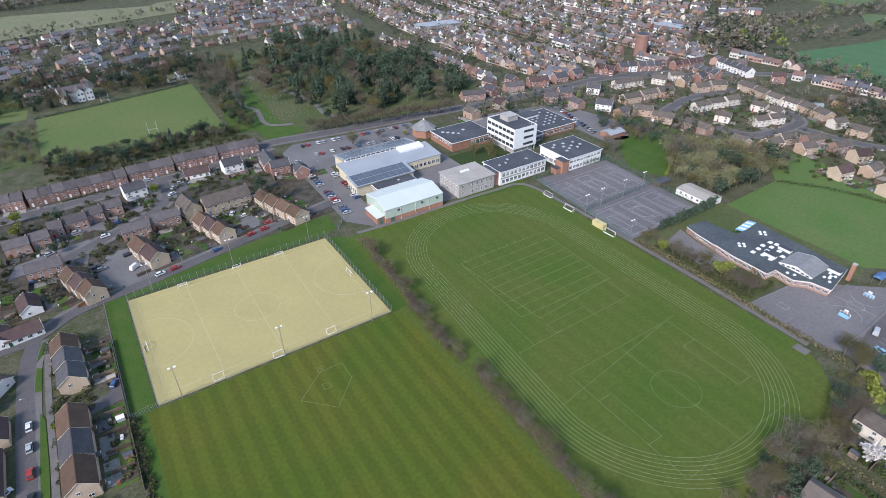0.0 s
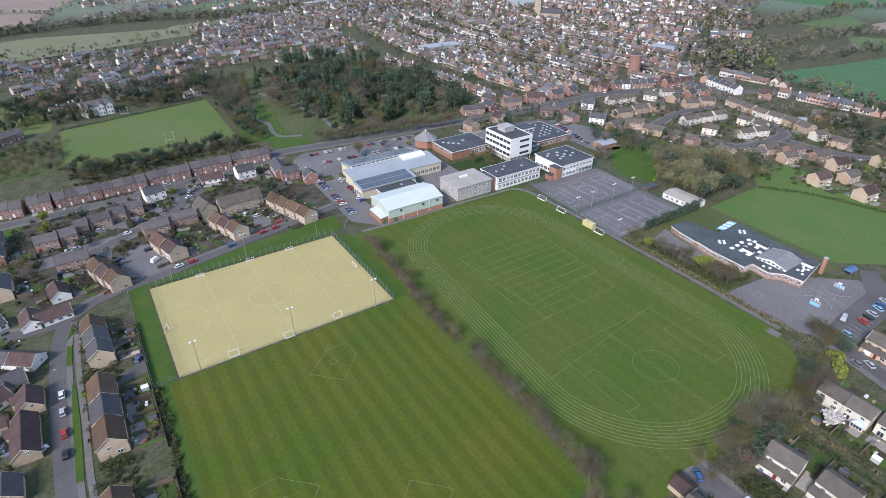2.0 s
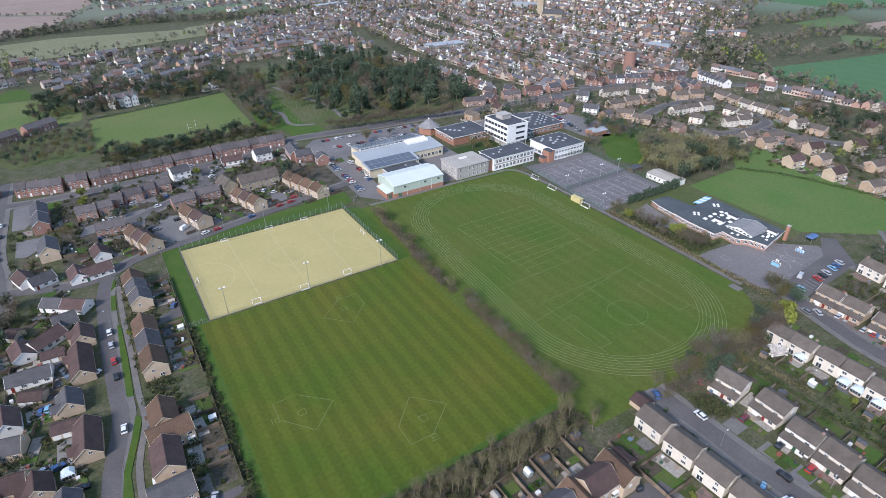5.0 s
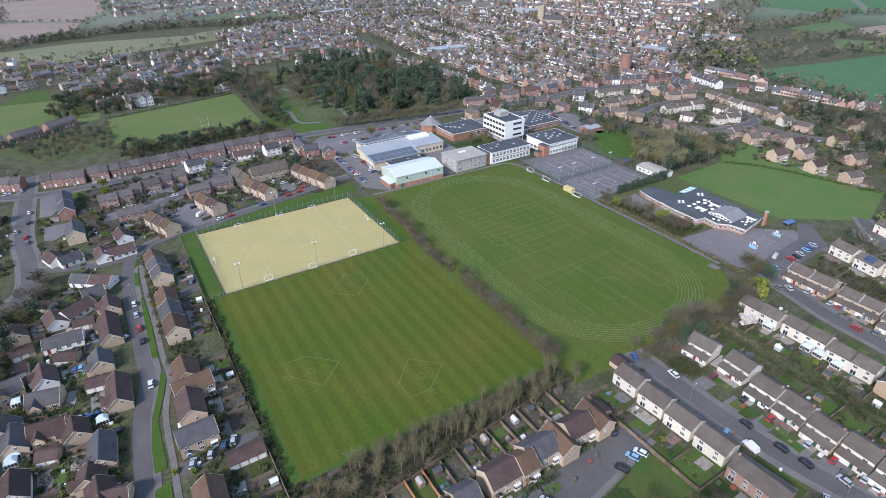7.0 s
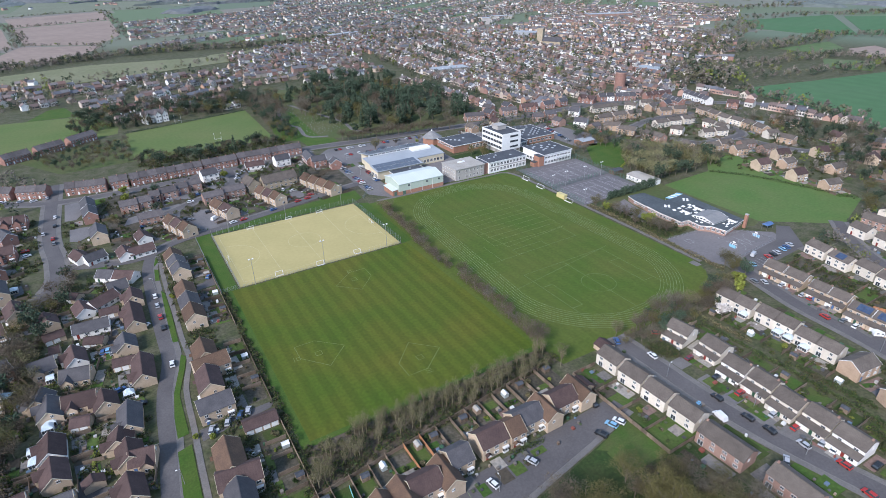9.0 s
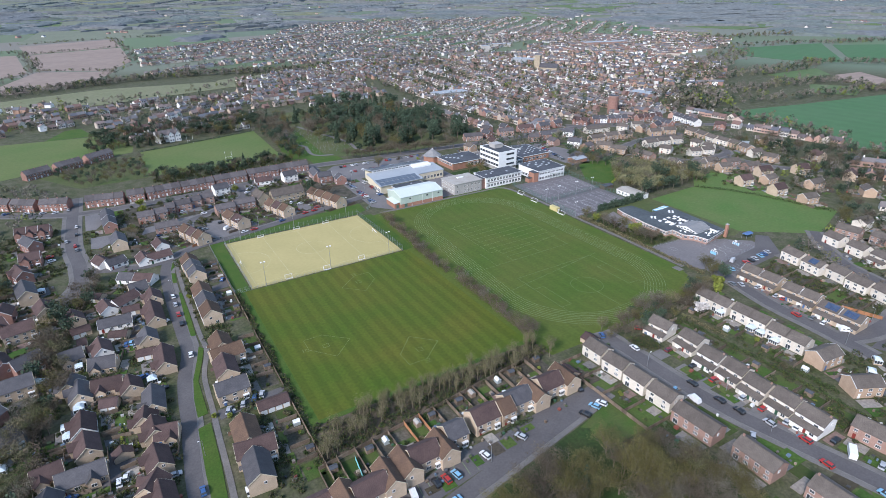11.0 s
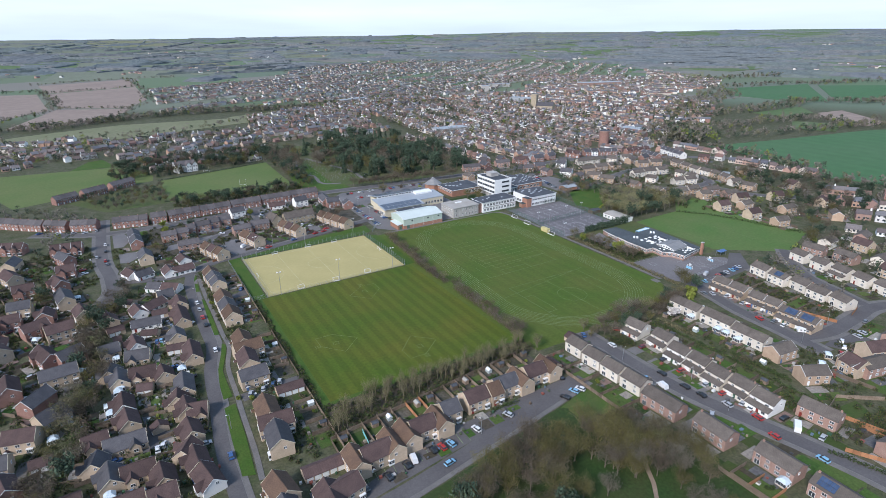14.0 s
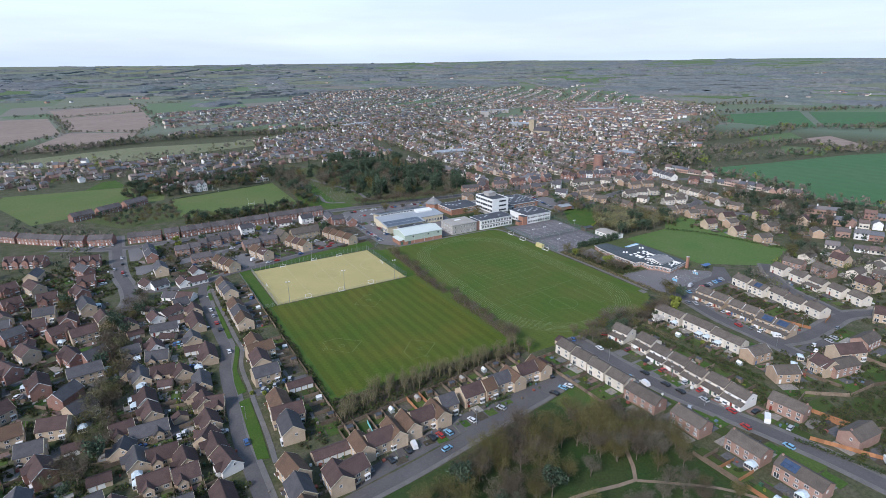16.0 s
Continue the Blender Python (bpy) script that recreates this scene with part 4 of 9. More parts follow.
    part("upper_roof", Mesh().box(2, 14, 18, 25, 4.18, 5.2), WHITE, t)
    part("upper_deck", Mesh().box(1.8, 14.2, 17.8, 25.2, 5.2, 5.4), FELT, t)
    t = flat_block("tower_link", 196, 206, 80, 90, 3.4, CONCRETE, FELT, "low glazed corridor joining two blocks")
    facade(t, 0.5, 9.5, 0, (0.8,), 4, 2.0, 1.9, "s", 3)

    # small hut with pale roof, and the club hut beside the courts
    t = thing("brick_hut", pose(236, 60, 0), "small brick hut with a pale shallow roof", "hut")
    gabled(t, 11, 7.5, 2.4, 3.3, BRICK_ORANGE, ROOF_STEEL, 0.3)
    t = thing("club_hut", pose(213.6, 1.5, 0, 0, 0, -90), "long white hut with a pale flat roof", "hut")
    gabled(t, 16, 9, 2.7, 3.3, RENDER, CHIPPINGS, 0.25)
    facade(t, 1, 15, 0, (0.9,), 5, 1.1, 1.2, "s")
    t = thing("club_shed", pose(212, 9, 0), "grey timber store sheds", "shed")
    gabled(t, 7, 4, 2.1, 2.7, SHED, FELT, 0.2)


def primary_school():
    ou, ov = 186, -74
    t = thing("primary_school", pose(ou, ov, 0), "sprawling single-storey primary school with grey flat roofs", "school building")
    wing = [(188.6, -26.3), (187.2, -36.4), (200.4, -36.4), (199.3, -22.6), (190, -21.5)]
    main = [(187.2, -36.4), (186, -44.2), (185.8, -56.6), (190.2, -57), (189.5, -63.4), (193, -67), (194.2, -73.2), (211, -70.2), (213.8, -36.4)]
    for o, h in ((wing, 2.5), (main, 2.85)):
        o = [(x - ou, y - ov) for x, y in o]
        c = [(sum(p[i] for p in o) / len(o)) for i in (0, 1)]

        def grown(k):
            return [(c[0] + (x - c[0]) * k, c[1] + (y - c[1]) * k) for x, y in o]

        part("wall", Mesh().prism(o, 0, h), BRICK_PINK, t)
        part("fascia", Mesh().prism(grown(1.03), h - 0.3, h + 0.02), WHITE, t)
        part("roof", Mesh().prism(grown(1.026), h + 0.02, h + 0.16), FELT_GREEN, t)
        for (x0, y0), (x1, y1) in zip(o, o[1:]):
            n = int(math.hypot(x1 - x0, y1 - y0) / 1.75) if x0 < 8.5 or y0 < 2 else 0
            for i in range(n):
                q = (i + 0.5) / n
                if i % 5 != 4:
                    put("window", window_data(1.5, 1.25, 3), t, x0 + (x1 - x0) * q, y0 + (y1 - y0) * q, 0.95, math.degrees(math.atan2(y1 - y0, x1 - x0)))
    small = [(x + a, y + b) for x, y in ((208.6, -41), (194.5, -41.4)) for a, b in ((-1.2, 0), (0, 1.1), (0, -1.2), (1.3, 0))]
    small += [(203.2, -68.6), (201.6, -69.6), (200.2, -69.9), (202.6, -70.6), (199.4, -68.6), (191.4, -60.4), (192.2, -62.4), (198, -71)]
    rooflights(t, 2.85, [(x - ou, y - ov) for x, y in small], 0.9, WHITE)
    rooflights(t, 2.85, [(x - ou, y - ov) for x, y in ((200.7, -45.9), (204.8, -46.3), (197.2, -46.3), (202.2, -48.3), (194.8, -49.5), (199.6, -54.0), (202.0, -51.4), (193.6, -46.4), (198.6, -48.8), (205.4, -48.4), (194.4, -52.6))], 1.45, WHITE)
    for x, y, d in ((203.4, -54.4, 4.4), (195.4, -53.4, 4.2), (204.4, -71, 4.0)):
        k = part("roof_lantern", Mesh().box(x - ou, x - ou + 1.7, y - ov, y - ov + d, 2.9, 4.1), WHITE, t, "white raised roof lantern")
        part("lantern_roof", Mesh().box(x - ou - 0.15, x - ou + 1.85, y - ov - 0.15, y - ov + d + 0.15, 4.1, 4.22), FELT, k)
    h = thing("school_hall", pose(194.4, -66.8, 0), "school hall with a low grey gabled roof", "school building")
    gabled(h, 11, 11, 3.75, 5.1, RENDER, COPPER, 0.4, barge=WHITE)
    for i, z in enumerate((3.05, 3.2, 3.5, 3.5, 3.2, 3.05)):
        put("window", window_data(1.3, 0.75, 1), h, 0, 1.4 + 1.64 * i, z, -90)
    k = thing("play_canopy", pose(203.9, -36.2, 0, 0, 0, 6), "striped blue and white play canopy", "canopy")
    for i in range(7):
        part("panel", Mesh().hull([(1.5 * i, 0, 2.9), (1.5 * i + 1.45, 0, 2.9), (1.5 * i + 1.45, 3.2, 2.5), (1.5 * i, 3.2, 2.5)], [(1.5 * i, 0, 2.98), (1.5 * i + 1.45, 0, 2.98), (1.5 * i + 1.45, 3.2, 2.58), (1.5 * i, 3.2, 2.58)]), WHITE if i % 2 else BLUE_PALE, k)
    for x in (0.2, 10.2):
        for y in (0.2, 3.0):
            part("post", Mesh().tube((x, y, 0), (x, y, 2.6), 0.06, 0.06), STEEL, k)
    p = thing("chimney_stack", pose(209, -73, 0), "tall orange brick boiler chimney", "chimney")
    part("shaft", Mesh().box(0, 1.2, 0, 1.2, 0, 6.5), BRICK_ORANGE, p)
    part("cap", Mesh().box(-0.1, 1.3, -0.1, 1.3, 6.5, 6.8), CONCRETE, p)
    s = thing("covered_shelter", pose(215, -80, 0), "small blue roofed play shelter", "shelter")
    part("roof", Mesh().hull([(0, 0, 2.3), (5, 0, 2.3), (5, 3, 2.3), (0, 3, 2.3)], [(0.4, 1.2, 3.0), (4.6, 1.2, 3.0), (4.6, 1.8, 3.0), (0.4, 1.8, 3.0)]), BLUE_PAINT, s)
    for x in (0.3, 4.7):
        for y in (0.3, 2.7):
            part("post", Mesh().tube((x, y, 0), (x, y, 2.3), 0.06, 0.06), STEEL, s)
    for u, v, a in ((188.4, -81.4, 90), (204.6, -81.0, -90)):
        c = thing("ball_goal", pose(u, v, 0, 0, 0, a), "white framed ball court goal with blue panel", "goal")
        for x in (-1.5, -0.5, 0.5, 1.5):
            part("post", Mesh().box(x - 0.06, x + 0.06, 0, 0.12, 0, 1.5), WHITE, c)
        part("crossbar", Mesh().box(-1.56, 1.56, 0, 0.12, 1.5, 1.62), WHITE, c)
        part("back_panel", Mesh().box(-1.5, 1.5, 0.8, 0.86, 0, 1.3), BLUE_PALE, c, "pale blue slatted back panel")
        part("hoop_board", Mesh().box(-0.6, 0.6, 0.02, 0.1, 1.9, 2.6), WHITE, c, "white basketball board")
        part("hoop_post", Mesh().box(-0.06, 0.06, 0.12, 0.24, 0, 2.4), STEEL, c)


school()
primary_school()


# ---- houses ----
# kind: depth, eaves, ridge, walls, roof, bargeboards, chimney, category
KINDS = {
    "pale": (7.8, 4.8, 7.0, STONE_PALE, TILE_GREY, None, 1, "two-storey house in pale reconstituted stone with weathered grey tiles"),
    "pale_garage": (7.8, 4.8, 7.0, STONE_PALE, TILE_GREY, None, 1, "pale stone house with a white garage under a lean-to roof"),
    "render_garage": (7.8, 4.8, 7.0, RENDER, TILE_GREY, None, 1, "white rendered house with a garage under a lean-to roof"),
    "pink": (7.8, 4.8, 7.1, BRICK_PINK, TILE_GREY, None, 1, "pinkish brick two-storey house with weathered grey roof"),
    "tan": (7.8, 4.8, 7.2, BRICK_TAN, TILE_GREY, WHITE, 0, "orange-buff brick house with white gable panel and grey roof"),
    "buff": (8.3, 4.9, 8.0, BRICK_BUFF, TILE_BROWN, CREAM, 0, "buff brick two-storey house with brown tiled roof"),
    "buff_garage": (7.8, 4.8, 7.0, BRICK_BUFF, TILE_GREY, WHITE, 1, "buff brick house with garage under a low front roof"),
    "buff_slate": (8.3, 4.9, 8.0, BRICK_BUFF, SLATE, CREAM, 0, "buff brick two-storey house with blue-grey slate roof"),
    "brown": (8.3, 4.9, 8.1, BRICK_BUFF, TILE_TAN, CREAM, 0, "buff brick house with tan tiled roof"),
    "wing": (6.6, 4.9, 7.6, BRICK_BUFF, TILE_TAN, CREAM, 0, "buff brick gable-fronted house with tan tiled roof"),
    "red": (7.8, 5.0, 8.0, BRICK_RED, TILE_BROWN, WHITE, 0, "red brick two-storey house with brown tiled roof"),
    "red_slate": (7.8, 5.0, 8.0, BRICK_RED, SLATE, WHITE, 0, "red brick two-storey house with slate roof"),
    "chalet": (7.6, 2.9, 6.1, BRICK_BUFF, TILE_BROWN, CREAM, 0, "low buff brick house with steep brown tiled roof"),
    "chalet_slate": (7.6, 2.9, 6.1, BRICK_BUFF, SLATE, CREAM, 0, "low buff brick house with steep slate roof"),
    "chalet_white": (7.6, 2.9, 6.1, RENDER, TILE_BROWN, WHITE, 0, "low white-gabled house with steep brown roof"),
    "terrace": (8.4, 5.2, 8.1, BRICK_RED, SLATE_BROWN, None, 1, "red brick terraced house with slate roof and chimney"),
    "semi": (7.8, 4.9, 7.4, BRICK_PINK, SLATE_BROWN, None, 1, "plain brick terraced house with weathered grey-brown roof"),
    "bungalow": (7.5, 2.6, 5.2, RENDER, TILE_BROWN, WHITE, 0, "white-gabled bungalow with brown tiled roof"),
    "bungalow_slate": (7.5, 2.6, 5.2, RENDER, SLATE, WHITE, 0, "white-gabled bungalow with dark slate roof"),
    "villa": (8.6, 5.2, 8.2, RENDER, SLATE, WHITE, 2, "white rendered villa with slate roof"),
    "stone": (8.6, 5.3, 9.2, STONE_OLD, TILE_GREY, None, 1, "old honey stone building with grey tiled roof"),
    "garage": (5.8, 2.3, 3.9, BRICK_BUFF, TILE_BROWN, None, 0, "long brick garage block with a low pitched roof"),
}
DOORS = [BLUE_PAINT, WHITE, mat("dark_red_door", (0.22, 0.04, 0.03), rough=0.5), mat("dark_green_door", (0.04, 0.10, 0.06), rough=0.5)]
HOUSES = {}
HOMES = []


def build_house(kind, w, m, group, seen):
    d, e, r, walls, roof, barge, stacks, label = KINDS[kind]
    t = thing("garage" if kind == "garage" else "house", m, label, "garage" if kind == "garage" else "house", group)
    x0, y0 = -w / 2, -d / 2
    gabled(t, w, d, e, r, walls, roof, 0.32, x0, y0, 0, barge=barge)
    two = e > 4
    if kind == "garage":
        for i in range(int(w / 2.7)):
            put("garage_door", door_data(2.2, 2.0, WHITE), t, x0 + 1.5 + 2.7 * i, y0, 0)
        return t
    n = max(2, round(w / (4.0 if kind.startswith("pale") or kind.startswith("render") or kind == "tan" else 3.5)))
    lean = kind.endswith("garage")
    for s in seen:
        y, turn = (y0, 0) if s == 0 else (-y0, 180)
        for i in range(n):
            x = x0 + w * (i + 0.5) / n
            if two:
                put("window", window_data(1.5 if i % 2 else 1.15, 1.15, 2), t, x, y, e - 1.75, turn)
            if s == 0 and i == 0 and not lean:
                put("door", door_data(0.95, 2.05, WHITE if kind == "terrace" else DOORS[int(w * 7) % 4]), t, x, y, 0.05)
            elif s == 1 and i == n - 1 and kind != "terrace":
                put("patio_door", window_data(1.9, 2.05, 2), t, x, y, 0.1, turn)
            elif s == 0 and i == n - 1 and kind in ("buff", "brown", "buff_slate", "red"):
                # a square bay: white panels, glass, small flat roof
                q = Mesh().box(x - 1.0, x + 1.0, y - 0.75, y, 0, 0.75).box(x - 0.95, x + 0.95, y - 0.7, y, 0.75, 2.0, 1).box(x - 1.1, x + 1.1, y - 0.85, y, 2.0, 2.35)
                for p in (-1.0, -0.35, 0.3, 0.94):
                    q.box(x + p, x + p + 0.07, y - 0.76, y - 0.69, 0.75, 2.0)
                part("bay_window", q, [UPVC, PANE], t, "white square bay window")
            elif not (s == 0 and lean):
                put("window", window_data(1.6, 1.25, 3), t, x, y, 0.95, turn)
    end = x0 if 1 in seen else -x0
    if kind not in ("terrace", "semi"):
        put("window", window_data(1.0, 1.1, 2), t, end, 0.9, 3.4 if r > 5.5 else 1.0, 90 if end > 0 else -90)
        if kind == "brown":
            put("window", window_data(1.5, 1.2, 2), t, end, -1.6, 0.9, 90 if end > 0 else -90)
    if lean:
        k = Mesh().box(x0, -x0, y0 - 2.6, y0, 0, 2.3)
        part("front_wall", k, walls, t)
        part("lean_to_roof", Mesh().hull([(x0 - 0.15, y0 - 2.95, 2.25), (-x0 + 0.15, y0 - 2.95, 2.25), (-x0 + 0.15, y0, 3.15), (x0 - 0.15, y0, 3.15)], [(x0 - 0.15, y0 - 2.95, 2.4), (-x0 + 0.15, y0 - 2.95, 2.4), (-x0 + 0.15, y0, 3.3), (x0 - 0.15, y0, 3.3)]), TILE_GREY, t, "low tiled lean-to roof")
        put("garage_door", door_data(2.3, 2.0, WHITE), t, x0 + w * 0.28, y0 - 2.6, 0)
        put("door", door_data(0.95, 2.05, DOORS[int(w * 7) % 4]), t, x0 + w * 0.55, y0 - 2.6, 0)
        put("window", window_data(1.5, 1.2, 2), t, x0 + w * 0.8, y0 - 2.6, 0.9)
    elif two and kind in ("buff", "buff_slate", "brown", "red", "red_slate", "villa"):
        # small gabled porch over the front door
        xd = x0 + w * 0.5 / n
        a = [(xd - 1.05, y0 - 1.3, 2.3), (xd + 1.05, y0 - 1.3, 2.3), (xd, y0 - 1.3, 3.1)]
        q = Mesh().hull(a, [(x, y0, z) for x, _, z in a])
        q.m = [1, 1, 1, 0, 0]
        part("porch", q, [WHITE, roof], t, "white gabled porch")
    if kind.startswith("chalet") or kind == "red":
        side = -1 if 0 in seen else 1
        xg, out, z0 = -x0 * 0.42 * (1 if int(w) % 2 else -1), d / 2 + 1.3, e - 0.05
        a = [(xg - 1.75, 0), (xg + 1.75, 0), (xg + 1.75, z0), (xg, z0 + 1.75), (xg - 1.75, z0)]
        q = Mesh().hull([(x, side * out, z) for x, z in a], [(x, 0, z) for x, z in a])
        c = [(xg - 2.05, z0 - 0.2), (xg, z0 + 1.85), (xg + 2.05, z0 - 0.2), (xg + 2.05, z0 - 0.03), (xg, z0 + 2.03), (xg - 2.05, z0 - 0.03)]
        q.hull([(x, side * (out + 0.25), z) for x, z in c], [(x, 0, z) for x, z in c], 1)
        part("gable_wing", q, [walls, roof], t, "projecting gabled wing with tiled roof")
        put("window", window_data(1.5, 1.2, 2), t, xg, side * out, 0.9, 0 if side < 0 else 180)
    if stacks == 1 and kind.startswith("pale") and int(w * 2) % 3:
        stacks = 0
    for i in range(stacks):
        x = (-x0 - 0.6, x0 + 0.6)[i]
        c = Mesh().box(x - 0.32, x + 0.32, -0.26, 0.26, r - 0.7, r + 0.6)
        pot = ((x, 0, r + 0.6), (x, 0, r + 0.9), 0.14, 0.11, 6)
        if stacks > 1:
            c.tube(*pot, 1)
        k = part("chimney", c, [BRICK_RED if kind == "terrace" else BRICK_PINK, CHIMNEY_POT], t)
        if stacks == 1 and kind in ("pink", "pale", "pale_garage"):
            part("chimney_pot", Mesh().tube(*pot), CHIMNEY_POT, k)
    return t


SMALLER = {"houses of the west estate": 0.94, "brick houses by the cross road": 0.9}


def house(kind, u, v, turn, w, group):
    """A house with its ridge along turn (degrees); its front looks to the right-hand side of that way."""
    seen = (1,) if 45 < turn % 360 < 150 else (0,)
    w *= SMALLER.get(group, 1)
    key = (kind, round(w * S * 2) / 2, seen)
    m = pose(u, v, 0, 0, 0, turn)
    HOMES.append((u, v, turn, w, KINDS[kind][0] / S, kind))
    if key not in HOUSES:
        HOUSES[key] = build_house(kind, key[1], m, group, seen)
        return HOUSES[key]
    return tagged(copy_thing(HOUSES[key], m), group=group)


def row(kinds, places, group):
    """Houses one by one: centre, turn, width; kinds are taken in turn."""
    for i, (u, v, turn, w) in enumerate(places):
        house(kinds[i % len(kinds)], u, v, turn, w, group)


def terrace(kinds, u, v, turn, length, n, group, step=0.0):
    """A joined row of n houses about its middle."""
    d = Vector((math.cos(radians(turn)), math.sin(radians(turn))))
    for i in range(n):
        s = (i - (n - 1) / 2) * length / n
        k = step * (i - (n - 1) / 2)
        house(kinds[i % len(kinds)], u + d.x * s - d.y * k, v + d.y * s + d.x * k, turn, length / n - 0.02, group)


# pale houses along the hill road (their fronts face the road)
house("garage", 90.4, -102.2, 92, 4.6, "pale houses on the hill road")
row(["pale"], [(86.6, -109.5, 92, 7.8), (86.4, -118.4, 95, 7.8), (86.4, -127.2, 92, 7.8), (86.7, -136.2, 92, 8.2)], "pale houses on the hill road")
row(["pink"], [(85.4, -148.4, 92, 12.5), (87.3, -164.9, 88, 11), (90.4, -182.0, 89, 11), (91.1, -197.2, 89, 13)], "brick houses on the hill road")
row(["pale_garage", "pale_garage", "render_garage", "pale_garage"], [(116.0, -111.2, -84, 7.6), (117.8, -122.6, -92, 7.8), (114.9, -132.2, -90, 7.4), (115.2, -140.3, -92, 7.4), (113.7, -148.5, -92, 7.4), (114.4, -156.6, -92, 7.4), (113.6, -164.8, -92, 7.6)], "linked houses with garages")
row(["pink"], [(121.4, -176.8, -84, 11), (124.5, -196, 175, 11)], "brick houses on the hill road")
for u, v, w, n in ((147.4, -110.4, 13.2, 2), (148.3, -124.6, 13.0, 2), (146.8, -138.8, 13.0, 2)):
    terrace(["pale"], u, v, 90, w, n, "pale terrace below the upper road")
row(["tan", "tan", "tan"], [(145.6, -150.6, -8, 9.5), (140.6, -164.2, -28, 9), (158.0, -168.6, 62, 7)], "brick houses by the upper road")
for u, v, w, n in ((180.8, -108.6, 15.4, 2), (179.4, -125.4, 13.2, 2), (176.4, -141, 15.0, 2)):
    terrace(["buff_garage"], u, v, -90, w, n, "buff terrace on the upper road")
row(["pale"], [(211.2, -104.6, 80, 8.6), (208.6, -114.6, 80, 8.4), (210.0, -124.0, 78, 8.2), (207.0, -133.0, 82, 8.4), (207.2, -142.2, 76, 8.0)], "pale houses of the upper close")
row(["pale", "pale", "pale_garage"], [(244.5, -105, -104, 8), (241.8, -116.4, -104, 8), (240.2, -126.8, -106, 8), (238.6, -136.4, -106, 7.6), (237.2, -146.0, -106, 7.6)], "pale houses of the upper close")
row(["buff", "pink"], [(286.2, -114.6, 80, 9), (278.8, -139.8, 75, 10), (226, -161, 115, 8), (192.6, -168.1, 0, 11), (176, -168.6, -22, 12), (163, -172.6, -14, 12), (157.6, -169.6, 76, 7), (262, -118, 80, 10), (258, -140, 75, 10), (300, -150, 70, 10), (250, -182, 100, 10), (215, -182, 10, 12), (280, -176, 60, 10)], "brick houses beyond the link road")

# brick houses of the terrace close, fronts to the close
row(["buff_slate", "buff", "brown", "buff_slate", "buff", "buff"], [(25.6, -116.3, 0, 6), (35.8, -115.4, 0, 8), (42.6, -115.9, 0, 5), (48.0, -114.6, 0, 9), (60.6, -114.2, 0, 8), (14.6, -118.8, 0, 8)], "brick houses of the terrace close")
row(["wing"], [(54.2, -115.6, 90, 9), (67.0, -114.7, 90, 9), (20.4, -119.5, 90, 9), (9.4, -119.8, 90, 9), (-7.4, -122.0, 90, 9), (3.8, -121.0, 90, 9)], "gable-fronted houses of the terrace close")
row(["buff"], [(-1.6, -121.8, 4, 9), (-13.6, -129.6, 12, 8), (-18.0, -130.6, 90, 8)], "brick houses of the terrace close")
house("garage", -15.5, -117.4, 0, 11, "garages")
house("garage", -12.4, -76.2, 0, 9, "garages")
house("garage", 71.4, -112.0, 90, 5, "garages")

# houses between the estate road and the mown field
terrace(["buff_slate", "buff_slate", "brown"], -18.0, 27.6, 90, 21, 3, "houses by the mown field", 0.4)
terrace(["brown", "buff_slate", "brown"], -18.6, -6.6, 90, 27, 3, "houses by the mown field")
row(["brown", "brown", "buff", "buff_slate"], [(-19.6, -39.6, -90, 9), (-19.0, -46.2, 5, 10), (-21.0, -54.6, -92, 10), (-21.5, -65.0, 2, 9.5)], "houses by the mown field")
row(["brown", "buff", "buff_slate", "brown", "buff_slate", "brown"], [(-22.4, -87.4, -92, 11), (-21.6, -93.8, -5, 10), (-22.8, -101.4, -94, 10), (-27.8, -121.6, -81, 9), (-28.6, -130.4, -90, 8.5), (-29.5, -140, -90, 9)], "houses by the mown field")

# estate west of the road
row(["bungalow", "bungalow_slate", "bungalow", "bungalow"], [(-52.0, 59.6, -69, 9), (-46.7, 55.7, 23, 8), (-35.3, 52.6, -83, 9), (-29.0, 51.8, 9, 10)], "bungalows")
row(["bungalow_slate", "bungalow", "bungalow", "bungalow", "bungalow_slate"], [(-43.0, 36.0, -38, 7), (-37.0, 31.4, -38, 9), (-45.6, 15.4, 36, 10), (-52.0, 12.2, -78, 8), (-49.8, -1.4, -3, 11)], "bungalows")
row(["chalet", "chalet", "chalet_slate", "chalet_white"], [(-35.8, 10.8, -89, 8), (-36.9, -3.2, -89, 15), (-40.5, -19.4, -89, 7.5), (-54.8, -18.9, -84, 8.5)], "houses west of the estate road")
row(["chalet_slate", "chalet", "chalet_slate", "chalet_slate"], [(-54.6, -28.4, -13, 8), (-37.1, -36.4, -92, 12.5), (-63.5, -36.0, -103, 6), (-61.3, -41.8, -89, 8.5)], "houses west of the estate road")
row(["chalet", "chalet", "chalet_slate", "chalet"], [(-53.8, -41.7, -9, 8.5), (-47.8, -46.4, -86, 6.5), (-42.6, -57.3, -94, 10.5), (-45.4, -64.6, -99, 5.5)], "houses west of the estate road")
row(["chalet", "chalet", "chalet_white", "chalet", "chalet_slate"], [(-43.6, -70.9, -88, 7.5), (-40.8, -73.5, -13, 6), (-60.7, -58.6, -89, 8.5), (-60.0, -68.2, -85, 8), (-61.2, -78.6, 0, 11)], "houses west of the estate road")
row(["chalet", "chalet", "chalet", "chalet_white"], [(-44.2, -83.4, -86, 8), (-46.2, -92.0, -121, 6.5), (-44.6, -97.5, -87, 8.5), (-43.1, -105.9, -78, 9.5)], "houses west of the estate road")
